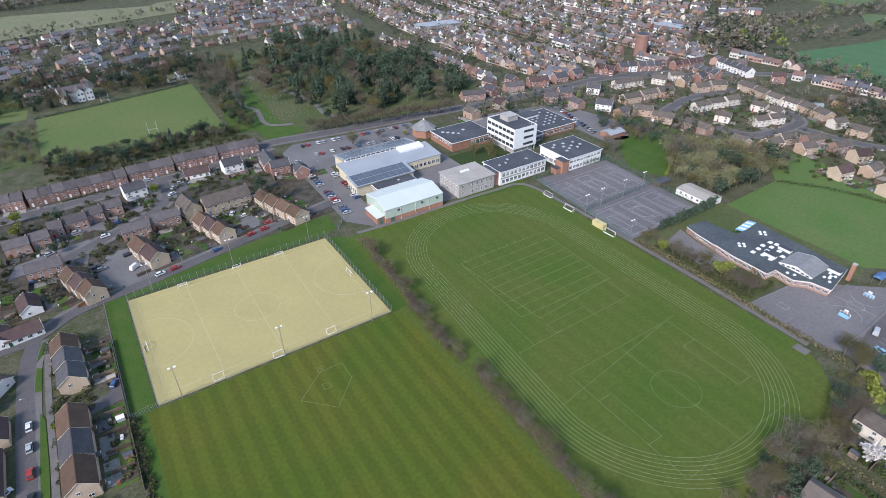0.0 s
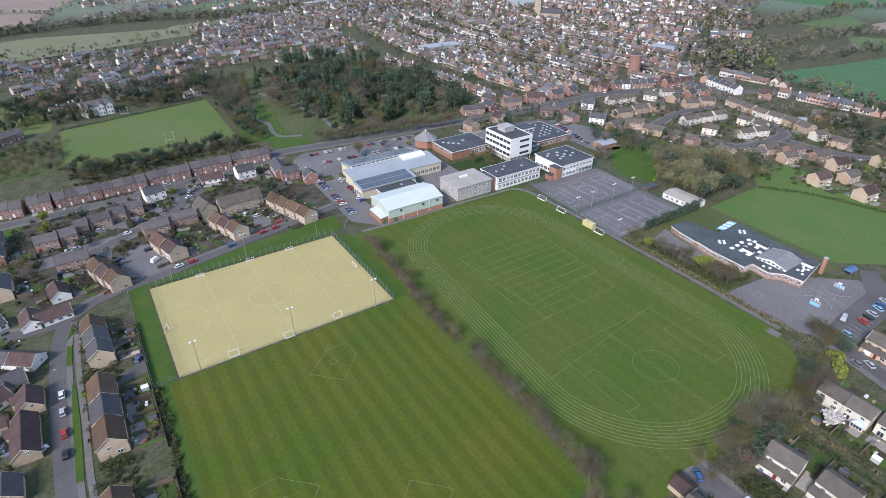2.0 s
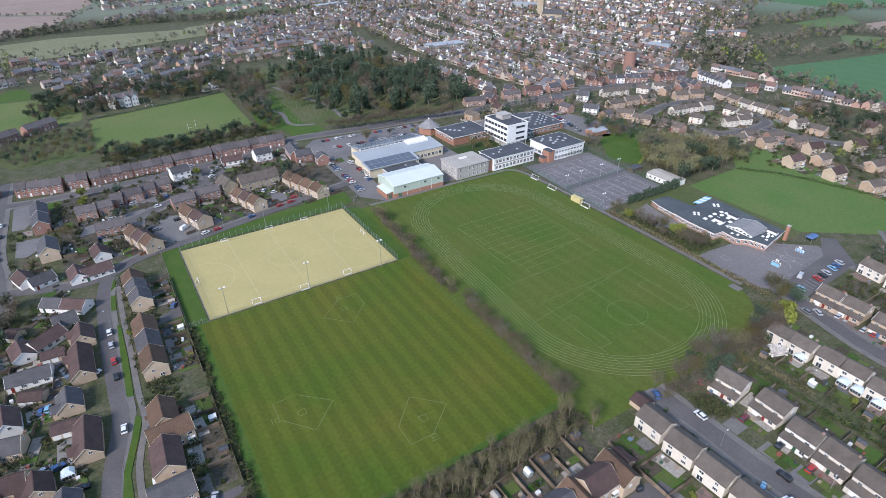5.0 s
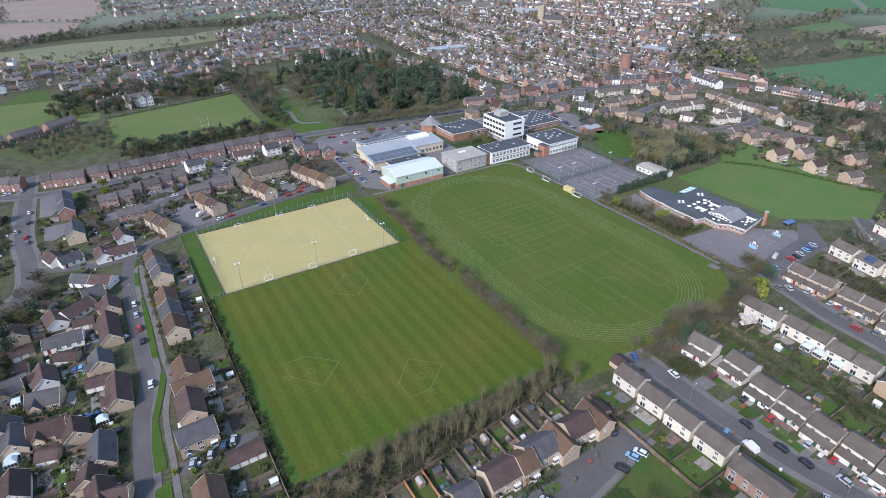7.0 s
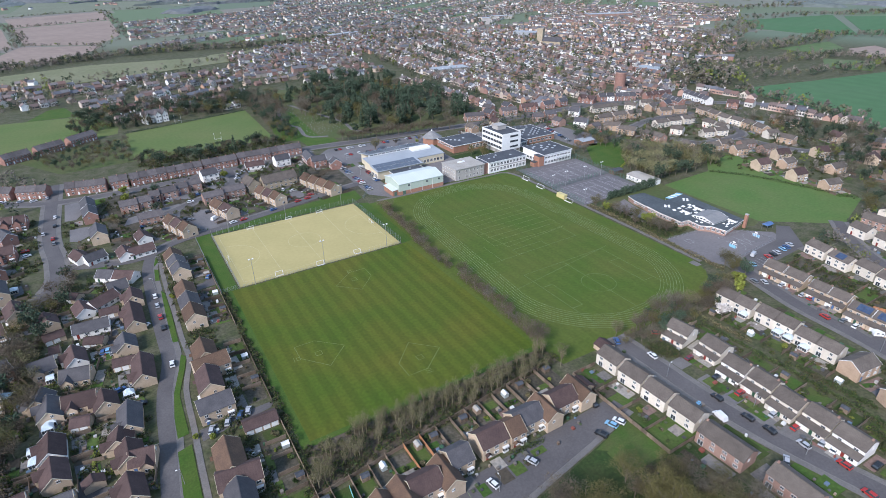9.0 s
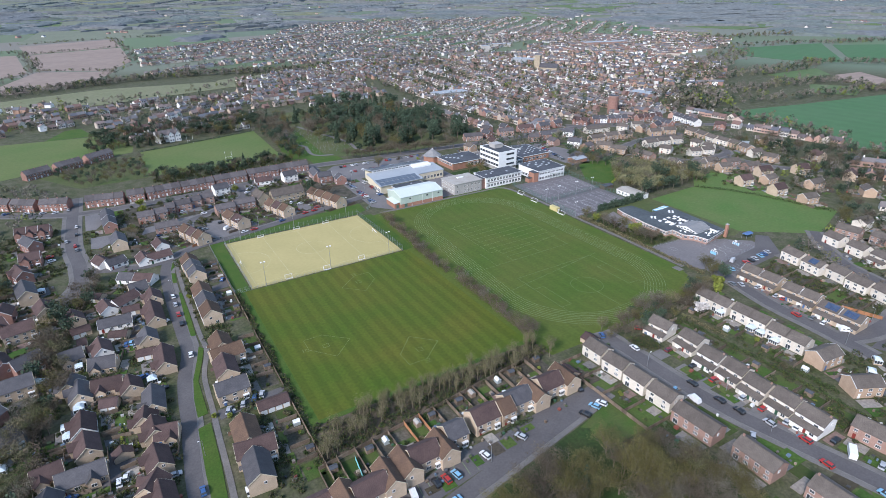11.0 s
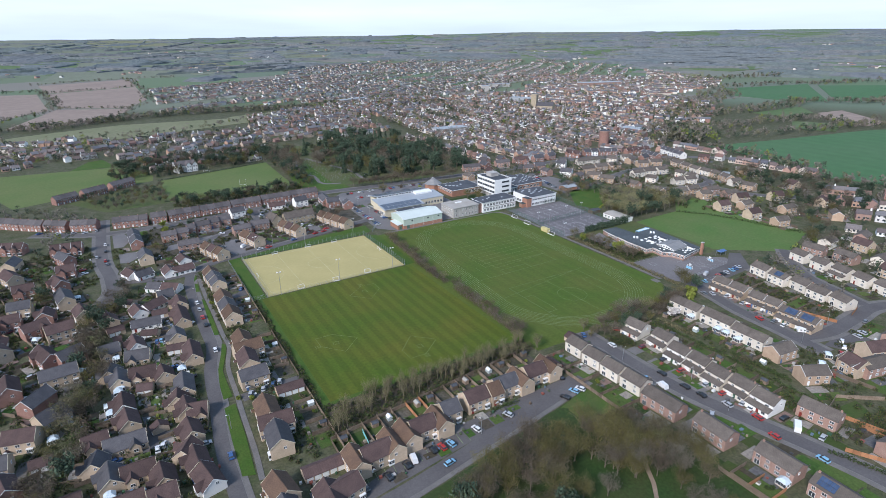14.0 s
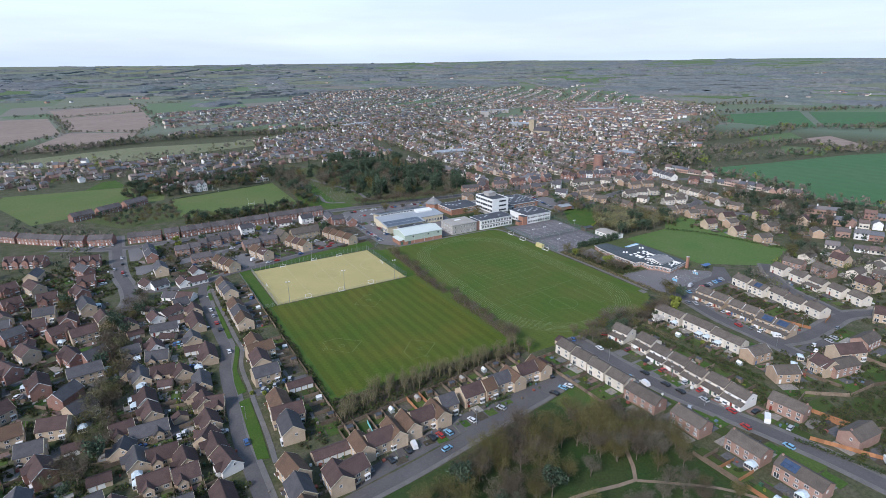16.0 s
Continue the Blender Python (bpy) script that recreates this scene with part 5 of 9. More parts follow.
row(["chalet_slate", "chalet_slate", "chalet", "chalet"], [(-68.7, -84.7, -104, 6), (-65.4, -92.4, -87, 8), (-58.7, -93.1, -1, 8.5), (-53.3, -99.5, -87, 7.5)], "houses west of the estate road")
row(["chalet", "chalet", "chalet_slate", "chalet"], [(-54.0, -105.7, 3, 7), (-62.0, -104.0, 0, 8), (-58, -118, 0, 9), (-46.5, -121, -88, 9)], "houses west of the estate road")
row(["chalet", "chalet_white", "chalet_slate", "chalet", "chalet"], [(-72, -112, 90, 9), (-73, -125, 0, 9), (-47, -137, 90, 9), (-60, -134, 10, 9), (-76, -139, 80, 9)], "houses west of the estate road")
row(["garage"], [(-49.1, -10.7, -24, 6), (-41.4, -28.2, -8, 7), (-54.0, -50.5, -14, 5), (-54.5, 24.5, -40, 4)], "garages")

# far side of the tree belt
row(["red", "buff_slate", "buff", "buff_slate", "red"], [(-95.5, 60.5, 2, 9), (-79.2, 41, -80, 14), (-72.0, 20, -78, 10), (-95.5, 40.2, -5, 9), (-88.5, 14.7, 25, 10)], "houses of the west estate")
row(["buff", "red", "red_slate", "buff_slate"], [(-79.7, 8.1, 12, 11), (-83.4, -13.0, -68, 12), (-75.8, -16.7, 27, 9), (-78.9, -29.0, 6, 12)], "houses of the west estate")
row(["red_slate", "red", "buff_slate", "buff"], [(-84.6, -43.0, -131, 10), (-93.0, -30.5, -82, 11), (-80.0, -55.0, 35, 9), (-87.0, -62.0, -15, 9)], "houses of the west estate")
row(["red", "brown", "buff", "red"], [(-89, -84.6, -73, 9), (-99.5, -60, 5, 9), (-104, -44, 35, 9), (-110, -24, 5, 9)], "houses of the west estate")
row(["red", "buff", "red", "red_slate"], [(-104, -12.8, -60, 10), (-99, 0, -65, 9), (-98.3, 27, 0, 9), (-106, 21.9, 30, 9)], "houses of the west estate")
row(["red_slate", "red", "red", "buff_slate"], [(-80.5, 97.2, -65, 12), (-79.4, 77.2, -3, 9), (-82, 61.0, -70, 11), (-104, 101.9, 75, 12)], "brick houses by the cross road")
row(["red", "buff", "red", "buff"], [(-114, 86, 25, 9), (-102.4, 82, -67, 14), (-110, 62, 20, 9), (-112, 44, -70, 12)], "brick houses by the cross road")
row(["red", "red_slate", "buff"], [(-126, 60, 10, 9), (-124, 30, 60, 9), (-130, 100, -30, 10)], "brick houses by the cross road")
terrace(["red"], -110, 133, -25, 22, 4, "red terrace by the cross road")
terrace(["red"], -80, 114, -8, 15, 3, "red terrace by the cross road")
terrace(["red_slate"], -46.7, 112, 92, 24, 2, "gabled houses by the cross road")
terrace(["buff_slate"], -43.9, 78.1, 92, 11.8, 1, "gabled houses by the cross road")

# old brick terraces
for u, v, turn, length in ((-15.7, 149.3, 3, 18.9), (3.9, 149.6, 3, 19.2), (24.2, 151.2, 2, 19.9), (45.1, 152.4, -1, 20.2), (65.5, 152.6, -2, 19.8), (-46.6, 150.2, -12, 20), (-30.6, 149.6, -5, 9)):
    terrace(["terrace"], u, v, turn, length, max(1, round(length / 4.7)), "old brick terraces")
for u, v, turn, length in ((-71.5, 157.5, -22, 15), (-86.1, 165.0, -38, 15), (-98.8, 175.0, -40, 15.4), (-111.2, 186, -43, 16.6), (-124, 198.4, -46, 15.2)):
    terrace(["terrace"], u, v, turn, length, 3, "curving brick terraces")
for u, v, turn, length in ((-84, 236, 30, 16), (-66, 247, 32, 18), (-47, 261, 36, 20)):
    terrace(["terrace"], u, v, turn, length, 4, "terraces beyond the allotments")
row(["semi"], [(-16.4, 114.2, 0, 5), (-9.6, 116.2, 4, 8), (-2.6, 118.8, 4, 6), (4.4, 121.0, 0, 7), (-29.2, 107.4, 0, 8), (-21.8, 108.6, 4, 6), (9.6, 96.2, 4, 10), (20.8, 98.9, 2, 11), (-21.4, 85.2, 0, 11)], "plain terraces behind the brick rows")
row(["villa", "bungalow", "villa"], [(14.4, 132, 8, 9), (41.9, 138, -5, 11), (57.5, 134.4, 4, 9)], "white houses by the terraces")
row(["red_slate", "stone", "stone"], [(73.4, 128.6, 85, 14), (30.9, 102.4, -80, 10), (45.6, 100.2, 4, 19)], "older houses near the school")
row(["red_slate"], [(76, 120, -5, 9), (83, 110, 85, 6)], "older houses near the school")
terrace(["brown", "buff"], 35.4, 80.6, 102, 19, 3, "stepped brown-roofed terraces", 0.9)
terrace(["brown"], 63.2, 82, 102, 28, 4, "stepped brown-roofed terraces", 0.8)
terrace(["buff", "brown", "buff"], 11.0, 76.0, 104, 17, 2, "stepped brown-roofed terraces", 0.8)
terrace(["brown", "buff", "brown"], -11.0, 66.8, 104, 19, 3, "stepped brown-roofed terraces", 0.8)
row(["bungalow"], [(-27.0, 66.0, 98, 9)], "bungalows")

# estate north of the primary school field
NORTH = "houses of the north estate"
row(["tan", "tan", "pale", "pale", "tan", "tan"], [(371.1, 66.9, -104, 12), (368.3, 55.7, -107, 10), (364.8, 44.6, -105, 9.6), (364.4, 34.2, -99, 9.6), (363.1, 23.8, -106, 10), (360.3, 14.0, -112, 10)], NORTH)
row(["tan", "tan", "pale", "pale", "pale", "pale"], [(345.7, 84.0, -25, 9.8), (358.5, 80.8, -30, 10), (314.7, 62.2, -10, 10), (326.6, 60.8, -15, 10.4), (339.3, 58.5, -13, 9.8), (310.0, 43.8, -68, 8)], NORTH)
row(["pale", "pale", "pale", "pale", "pink", "pink"], [(342.6, 41.7, -85, 8), (321.1, 28.7, -18, 8.5), (331.1, 25.7, -20, 9), (341.3, 31.1, -89, 7.5), (285.0, 46.6, -92, 7.4), (285.1, 38.7, -95, 8)], NORTH)
row(["tan", "tan", "tan", "pink", "tan", "pale"], [(284.4, 16.6, -99, 8), (295.8, 6.7, -16, 9), (307.9, 6.0, -20, 9), (318.4, -2.0, -17, 10), (304.5, -6.2, -18, 8.7), (353.4, 2.7, -18, 8.4)], NORTH)
row(["tan", "pink", "tan", "tan", "red"], [(350.4, -10.0, -85, 10), (320.7, -14.7, -13, 10), (391.7, 22.0, -51, 8), (394.7, 13.0, -46, 9), (407.4, 67.7, -63, 9)], NORTH)
row(["tan", "tan", "tan", "tan", "villa"], [(291.6, 95.4, -9, 12.5), (306.2, 94.8, -7, 12), (319.2, 91.9, -14, 11), (280.3, 76.2, -52, 11), (268.0, 94.9, -57, 9.5)], NORTH)
row(["tan", "pale", "pale", "buff"], [(280.7, 62.2, -66, 11.9), (354.1, 109.9, -34, 9), (337.4, 110.3, -64, 9), (289.6, -30, -10, 9)], NORTH)
row(["buff", "tan"], [(316.2, -26.0, -20, 9), (304.2, -36.6, -5, 9), (290.0, -50.5, -8, 9), (290, -68, -15, 9), (339.8, -36.5, -20, 9), (318.5, -56.4, -10, 10), (352, -60, 20, 9), (330, -80, 40, 9), (380, -26, 70, 9)], NORTH)
terrace(["pale"], 314.6, 117.8, -11, 22, 4, "slate-roofed terrace by the main road")
terrace(["red_slate", "villa", "red_slate"], 342.3, 143.0, -23, 13.4, 2, "brick houses on the town street")
terrace(["red_slate"], 357.5, 135.7, -26, 17.6, 3, "brick houses on the town street")
terrace(["red"], 324.5, 147.0, -66, 14, 2, "brick houses on the town street")
terrace(["villa"], 404.6, 98.3, -107, 30.8, 5, "white terrace on the town street")
terrace(["red_slate"], 379.5, 103.4, -100, 20.7, 4, "brick terrace on the town street")
terrace(["red"], 384.9, 124.0, -11, 26, 4, "brick terrace on the town street")
row(["red", "semi", "red_slate", "semi", "villa", "red_slate", "semi"], [(266.1, 152.6, -18, 14), (246.0, 153.4, -16, 13), (284.5, 150.9, -6, 10), (214.0, 154.4, -18, 15), (285.8, 120.7, -54, 8), (264.7, 125.3, -22, 9), (252.2, 124.3, -34, 8)], "houses by the main road")


def infill(poly, kinds, widths, gap, seed, group, limit):
    """Fills the gaps left between the houses of an estate, clear of its roads."""
    r = random.Random(seed)
    taken = [Vector(o.matrix_basis.translation[:2]) for o in bpy.data.objects if o.name.split(".")[0] in ("house", "garage") and o.parent is None]
    xs, ys, n = [p[0] for p in poly], [p[1] for p in poly], 0
    for _ in range(4000):
        p = Vector((r.uniform(min(xs), max(xs)), r.uniform(min(ys), max(ys))))
        inside_it = False
        for (x0, y0), (x1, y1) in zip(poly, poly[1:] + poly[:1]):
            if (y0 > p.y) != (y1 > p.y) and p.x < (x1 - x0) * (p.y - y0) / (y1 - y0) + x0:
                inside_it = not inside_it
        if not inside_it or any((p - q).length < gap for q in taken) or any(min((q - p).length for q in line) < h + 5.5 for line, h in STREETS):
            continue
        i = n % len(kinds)
        house(kinds[i], p.x, p.y, r.choice((0, 90, 5, -80)) + r.uniform(-6, 6), widths[i], group)
        taken.append(p)
        n += 1
        if n == limit:
            return


infill([(190, 128), (232, 120), (262, 104), (262, 66), (300, 96), (372, 92), (372, 118), (300, 130), (255, 132), (190, 138)], ["semi", "tan", "red_slate", "buff"], [8, 8, 9, 8], 13.0, 7, "houses by the main road", 6)
infill([(196, 150), (300, 146), (300, 156), (236, 172), (200, 162)], ["red_slate", "semi", "red_slate"], [8, 9, 8], 12.0, 8, "houses by the main road", 4)
infill([(248, -98), (300, -98), (304, -150), (262, -150), (256, -112)], ["pale", "pink", "pale"], [9, 10, 9], 12, 9, "brick houses beyond the link road", 6)
infill([(-126, 70), (-76, 30), (-76, -20), (-80, -90), (-112, -110), (-128, -30)], ["red", "buff_slate", "garage", "buff", "red_slate"], [8, 8, 6, 8, 8], 10.5, 5, "houses of the west estate", 18)
infill([(-62, 30), (-40, 30), (-42, -150), (-90, -150), (-66, -60)], ["chalet", "garage", "chalet_slate", "garage"], [7, 3, 7, 6], 8.6, 6, "houses west of the estate road", 16)


# ---- trees, bushes and hedges ----
def cloud(pts, size, rng, flat=0.0, stretch=1.0):
    """Small four-cornered leaves or twig sprays at the given points, each turned at random."""
    pts = np.asarray(pts, float)
    n = len(pts)
    a = rng.normal(size=(n, 3))
    a[:, 2] *= 1 - flat
    a /= np.linalg.norm(a, axis=1, keepdims=True)
    b = np.cross(a, rng.normal(size=(n, 3)))
    b /= np.linalg.norm(b, axis=1, keepdims=True)
    s = (size * rng.uniform(0.6, 1.3, n))[:, None]
    a, b = a * s * stretch, b * s / stretch
    k = 3 if stretch > 1.5 else 4
    v = np.stack([pts - a, pts - b, pts + a + b * 0.4] if k == 3 else [pts - a, pts - b * 0.8, pts + a, pts + b * 0.8], 1).reshape(-1, 3)
    f = np.arange(k * n).reshape(-1, k)
    me = Mesh()
    me.v, me.f, me.m = v.tolist(), f.tolist(), [0] * n
    return me


def inside(n, rng, lo=0.35):
    """Points in a unit ball, thicker towards its skin."""
    d = rng.normal(size=(n, 3))
    d /= np.linalg.norm(d, axis=1, keepdims=True)
    return d * rng.uniform(lo ** 3, 1, n)[:, None] ** (1 / 3)


def limbs(h, spread, rng, n=9, base=0.28):
    """A tapered trunk that divides into limbs and branches; also the tips."""
    me, tips = Mesh(), []
    me.tube((0, 0, -0.1), (0.1, 0, h * 0.55), h * 0.022, h * 0.012, 6)
    for i in range(n):
        z = h * (base + (0.55 - base) * i / n)
        a = 2.4 * i + rng.uniform(-0.4, 0.4)
        tip = Vector((math.cos(a) * spread * rng.uniform(0.5, 0.85), math.sin(a) * spread * rng.uniform(0.5, 0.85), h * rng.uniform(0.62, 0.92)))
        start = Vector((0.1 * z / h, 0, z))
        mid = start.lerp(tip, 0.5) + Vector((0, 0, -h * 0.04))
        me.tube(start, mid, h * 0.010, h * 0.006, 4), me.tube(mid, tip, h * 0.006, h * 0.002, 4)
        tips += [mid, tip]
        for k in range(3):
            b = mid.lerp(tip, rng.uniform(0, 0.9))
            e = b + Vector((rng.normal(), rng.normal(), abs(rng.normal()) + 0.4)) * h * 0.09
            me.tube(b, e, h * 0.004, h * 0.0015, 3)
            tips.append(e)
    return me, tips


def tree(kind, h, spread, seed, m, group=""):
    rng = np.random.default_rng(seed)
    labels = {"bare": "bare deciduous tree with fine grey-brown twigs", "budding": "tall tree with olive budding twigs", "grey": "grey-twigged shrub tree coming into flower",
              "conifer": "dark green pointed conifer", "pine": "broad dark evergreen tree", "bright": "small tree in fresh yellow-green leaf", "blossom": "small tree covered in white blossom",
              "copper": "bare tree with reddish-brown twigs", "sapling": "slender bare tree with open pale branches", "hazel": "tan many-stemmed tree hung with catkins"}
    t = thing("conifer" if kind == "conifer" else "tree", m, labels[kind], "tree", group)
    if kind == "conifer":
        part("trunk", Mesh().tube((0, 0, -0.1), (0, 0, h * 0.9), h * 0.02, 0.05, 6), BARK, t)
        pts = []
        for k in range(26):
            z = 0.06 + 0.93 * k / 25
            for i in range(int(24 * (1 - z) + 4)):
                a, r = rng.uniform(0, 6.283), spread * (1 - z) ** 0.8 * rng.uniform(0.35, 1.08)
                pts.append((r * math.cos(a), r * math.sin(a), h * (z - 0.10 * r / spread)))
        part("crown", cloud(pts, h * 0.045, rng, 0.3, 1.25), LEAF_DARK, t)
        return t
    tr, tips = limbs(h, spread, rng, 14 if kind in ("bare", "budding", "hazel") else 9, 0.12 if kind in ("budding", "hazel", "grey") else 0.28)
    part("trunk", tr, BARK_PALE if kind == "sapling" else BARK, t)
    big = kind in ("bare", "budding", "copper", "grey", "sapling", "hazel")
    n = {"bare": 2900, "copper": 1900, "budding": 3600, "grey": 1900, "sapling": 820, "hazel": 1500}.get(kind, 900)
    lobes = [Vector((0, 0, h * 0.68))] + tips
    pick = rng.integers(0, len(lobes), n)
    off = inside(n, rng, 0.1) * np.array([spread, spread, h * 0.36]) * ((0.5 if kind == "sapling" else 0.33) if big else 0.36)
    pts = np.array([lobes[i] for i in pick]) + off
    pts[:, 2] = np.maximum(pts[:, 2], h * 0.2)
    if big:
        crown = cloud(pts, (0.105 if kind == "sapling" else 0.145) * (h / 10) ** 0.5, rng, 0.0, 2.8)
    else:
        crown = cloud(pts, 0.33 * (h / 8) ** 0.5, rng)
    part("crown", crown, {"bare": TWIG, "sapling": TWIG_PALE, "hazel": TWIG_HAZEL, "copper": LEAF_BROWN, "budding": TWIG_OLIVE, "grey": TWIG_GREY, "pine": LEAF_DARK, "bright": LEAF_BRIGHT, "blossom": BLOSSOM}[kind], t)
    return t


TREES = {}


def plant(kind, u, v, h, group="", turn=None):
    """A tree of height h: three grown shapes of each kind, copied to size."""
    k = len(TREES.setdefault(kind, []))
    base = {"bare": (10, 4.6), "budding": (11, 5.4), "hazel": (8, 3.6), "grey": (6, 3.2), "conifer": (14, 3.2), "pine": (12, 4.6), "bright": (6, 2.6), "blossom": (4.5, 2.4), "copper": (7, 3.2), "sapling": (8.5, 1.9)}[kind]
    spin = random.uniform(0, 360) if turn is None else turn
    if k < 3:
        t = tree(kind, *base, 11 + 7 * k + len(kind), pose(u, v, 0, 0, 0, spin), group)
        t.scale = (h / base[0],) * 3
        TREES[kind].append((t, h / base[0]))
        return t
    src, s = TREES[kind][random.randrange(3)]
    t = copy_thing(src, pose(u, v, 0, 0, 0, spin))
    f = h / base[0]
    w = f * random.uniform(0.88, 1.15)
    t.scale = (w, w, f)
    return tagged(t, group=group)


def grove(kind, places, low, high, group):
    for u, v in places:
        plant(kind, u, v, random.uniform(low, high), group)


def woodland(name, places, label, step=2):
    """Many trees past counting, joined: crowns and trunks of the grown shapes, moved and sized."""
    vs, fs, ms, mats, o = [], [], [], [], 0
    for kind, u, v, h in places:
        t, s0 = random.choice(TREES[kind])
        base = [c.data for c in sorted(t.children, key=lambda c: c.name, reverse=True)]
        f = h / max(x.co.z for x in list(base[1].vertices)[::9])
        a = random.uniform(0, 6.28)
        rot = np.array([[math.cos(a), math.sin(a), 0], [-math.sin(a), math.cos(a), 0], [0, 0, 1]])
        for me in base:
            n = len(me.vertices)
            co = np.empty(n * 3)
            me.vertices.foreach_get("co", co)
            m, polys = me.materials[0], [tuple(p.vertices) for p in me.polygons]
            co = co.reshape(-1, 3)
            if me is base[1]:
                # a coarser crown: half the sprays, each larger
                k = len(polys[0])
                c = co.reshape(-1, k, 3)[::step if k == 4 else 5]
                mid = c.mean(1, keepdims=True)
                co = (mid + (c - mid) * ((1.35 if step == 2 else 0.95) if k == 4 else 2.1)).reshape(-1, 3)
                n = len(co)
                polys = polys[:n // k]
            else:
                polys = polys[:int(len(polys) * 0.28)]
            if m not in mats:
                mats.append(m)
            vs.append(co @ rot * f + np.array([u, v, 0]))
            fs += [tuple(i + o for i in p) for p in polys]
            ms += [mats.index(m)] * len(polys)
            o += n
    me = Mesh()
    me.v, me.f, me.m = np.concatenate(vs).tolist(), fs, ms
    return solid(name, me, mats, label, "trees", kind="stuff")


def scatter(poly, n, gap=2.0, seed=1):
    """Random places inside an outline, kept apart."""
    r, out = random.Random(seed), []
    xs, ys = [p[0] for p in poly], [p[1] for p in poly]
    for _ in range(n * 30):
        if len(out) == n:
            break
        p = (r.uniform(min(xs), max(xs)), r.uniform(min(ys), max(ys)))
        if within(poly, *p) and all((p[0] - q[0]) ** 2 + (p[1] - q[1]) ** 2 > gap * gap for q in out):
            out.append(p)
    return out


def within(poly, x, y):
    hit = False
    for (x0, y0), (x1, y1) in zip(poly, poly[1:] + poly[:1]):
        if (y0 > y) != (y1 > y) and x < (x1 - x0) * (y - y0) / (y1 - y0) + x0:
            hit = not hit
    return hit


def hedge(pts, width, height, leaves, label, seed=3, size=0.3, dense=14, group="hedges", stretch=1.0):
    """A hedge along a line, with an uneven top and gaps in it."""
    rng = np.random.default_rng(seed)
    line = smooth(pts, 1.0)
    out = []
    for i, p in enumerate(line[:-1]):
        bulge = 0.75 + 0.45 * noise.noise((p.x * 0.35, p.y * 0.35, seed)) + 0.25 * noise.noise((p.x * 1.1, p.y * 1.1, seed))
        for _ in range(dense):
            a, b = rng.uniform(-1, 1), rng.uniform(0, 1)
            k = math.sqrt(max(0.05, 1 - (abs(a) * b) ** 2))
            out.append((p.x + a * width / 2 * k * bulge + rng.normal() * 0.2, p.y + rng.uniform(-0.6, 0.6) + a * width / 2 * 0.3, max(0.05, b * height * bulge * k)))
    return solid("hedge", cloud(out, size, rng, 0.0, stretch), leaves, label, "hedge", group)


BUSHES = {}


def bush(u, v, s, leaves=None, label="rounded green garden bush", group="garden bushes"):
    leaves = leaves or LEAF_GREEN
    key = leaves.name
    if len(BUSHES.setdefault(key, [])) < 2:
        rng = np.random.default_rng(5 + len(BUSHES[key]))
        p = np.concatenate([inside(90, rng, 0.5) * np.array([0.6, 0.6, 0.5]) + np.array([rng.uniform(-0.5, 0.5), rng.uniform(-0.5, 0.5), rng.uniform(0.35, 0.7)]) for _ in range(4)])
        p[:, 2] = np.abs(p[:, 2])
        BUSHES[key].append(cloud(p, 0.2, rng).data("bush", [leaves]))
    ob = tagged(new("bush", random.choice(BUSHES[key])), label, "bush", group)
    ob.matrix_basis = pose(u, v, 0, 0, 0, random.uniform(0, 360))
    ob.scale = (s, s, s * random.uniform(0.7, 1.2))
    return ob


random.seed(4)
# thin bare trees in a belt below the mown field
belt = [(u, -96.4 + random.uniform(-5.0, 4.0) + max(0, 8 - u) * -0.3) for u in np.arange(-7, 74, 1.0)]
grove("sapling", belt, 4.8, 7.2, "belt of bare trees")
# hedge between the two fields
hedge([(75, -88), (76.4, -62), (76.8, -37)], 4.4, 2.9, TWIG_HEDGE, "overgrown brown hedge between the fields", 3, 0.15, 120, stretch=2.4)
hedge([(76.8, -31), (77, -12), (77, 0)], 4.4, 2.9, TWIG_HEDGE, "overgrown brown hedge between the fields", 4, 0.15, 120, stretch=2.4)
hedge([(78, -2), (79.6, 20), (81.5, 42)], 4.4, 2.9, TWIG_HEDGE, "overgrown brown hedge beside the pitch", 5, 0.15, 120, stretch=2.4)
for i, v in enumerate(np.arange(-86, 42, 3.4)):
    if not -37 < v < -31.5:
        plant(("bare", "copper", "copper", "grey", "bare")[i % 5], 76.2 + (v > 0) * (1.5 + v * 0.05) + random.uniform(-1.5, 1.5), v, random.uniform(3.6, 6.0), "trees in the field hedge")
plant("copper", 79.5, 31, 7.5, "trees in the field hedge")
plant("bare", 74, -89, 8, "trees in the field hedge")
# edge of the track field and the primary school
hedge([(168.5, -16), (169, -40), (168, -62), (167.5, -92)], 3.6, 1.9, LEAF_BROWN, "mixed low hedge along the school boundary", 6, 0.3, 22)
for i, v in enumerate(np.arange(-58, -16, 3.6)):
    plant(("bare", "grey", "copper", "bright", "bare", "budding")[i % 6], 172.5 + random.uniform(-2.5, 3.0), v, random.uniform(4, 7.5), "trees by the primary school")
for u, v, h in ((170, -90, 8), (167, -95, 7), (172, -94, 6)):
    plant("budding", u, v, h, "trees by the primary school")
for u, v in ((162.5, -100.5), (165.5, -99), (160, -103)):
    bush(u, v, 2.6, LEAF_BRIGHT, "yellow-green flowering garden shrub")
plant("pine", 168.5, -99.5, 7, "trees by the upper road")
# tall clipped conifer hedge by the courts
hedge([(183, -14.6), (200, -14.8), (219, -14.6)], 5.4, 6.0, LEAF_DARK, "tall dark green conifer hedge", 8, 0.36, 110)
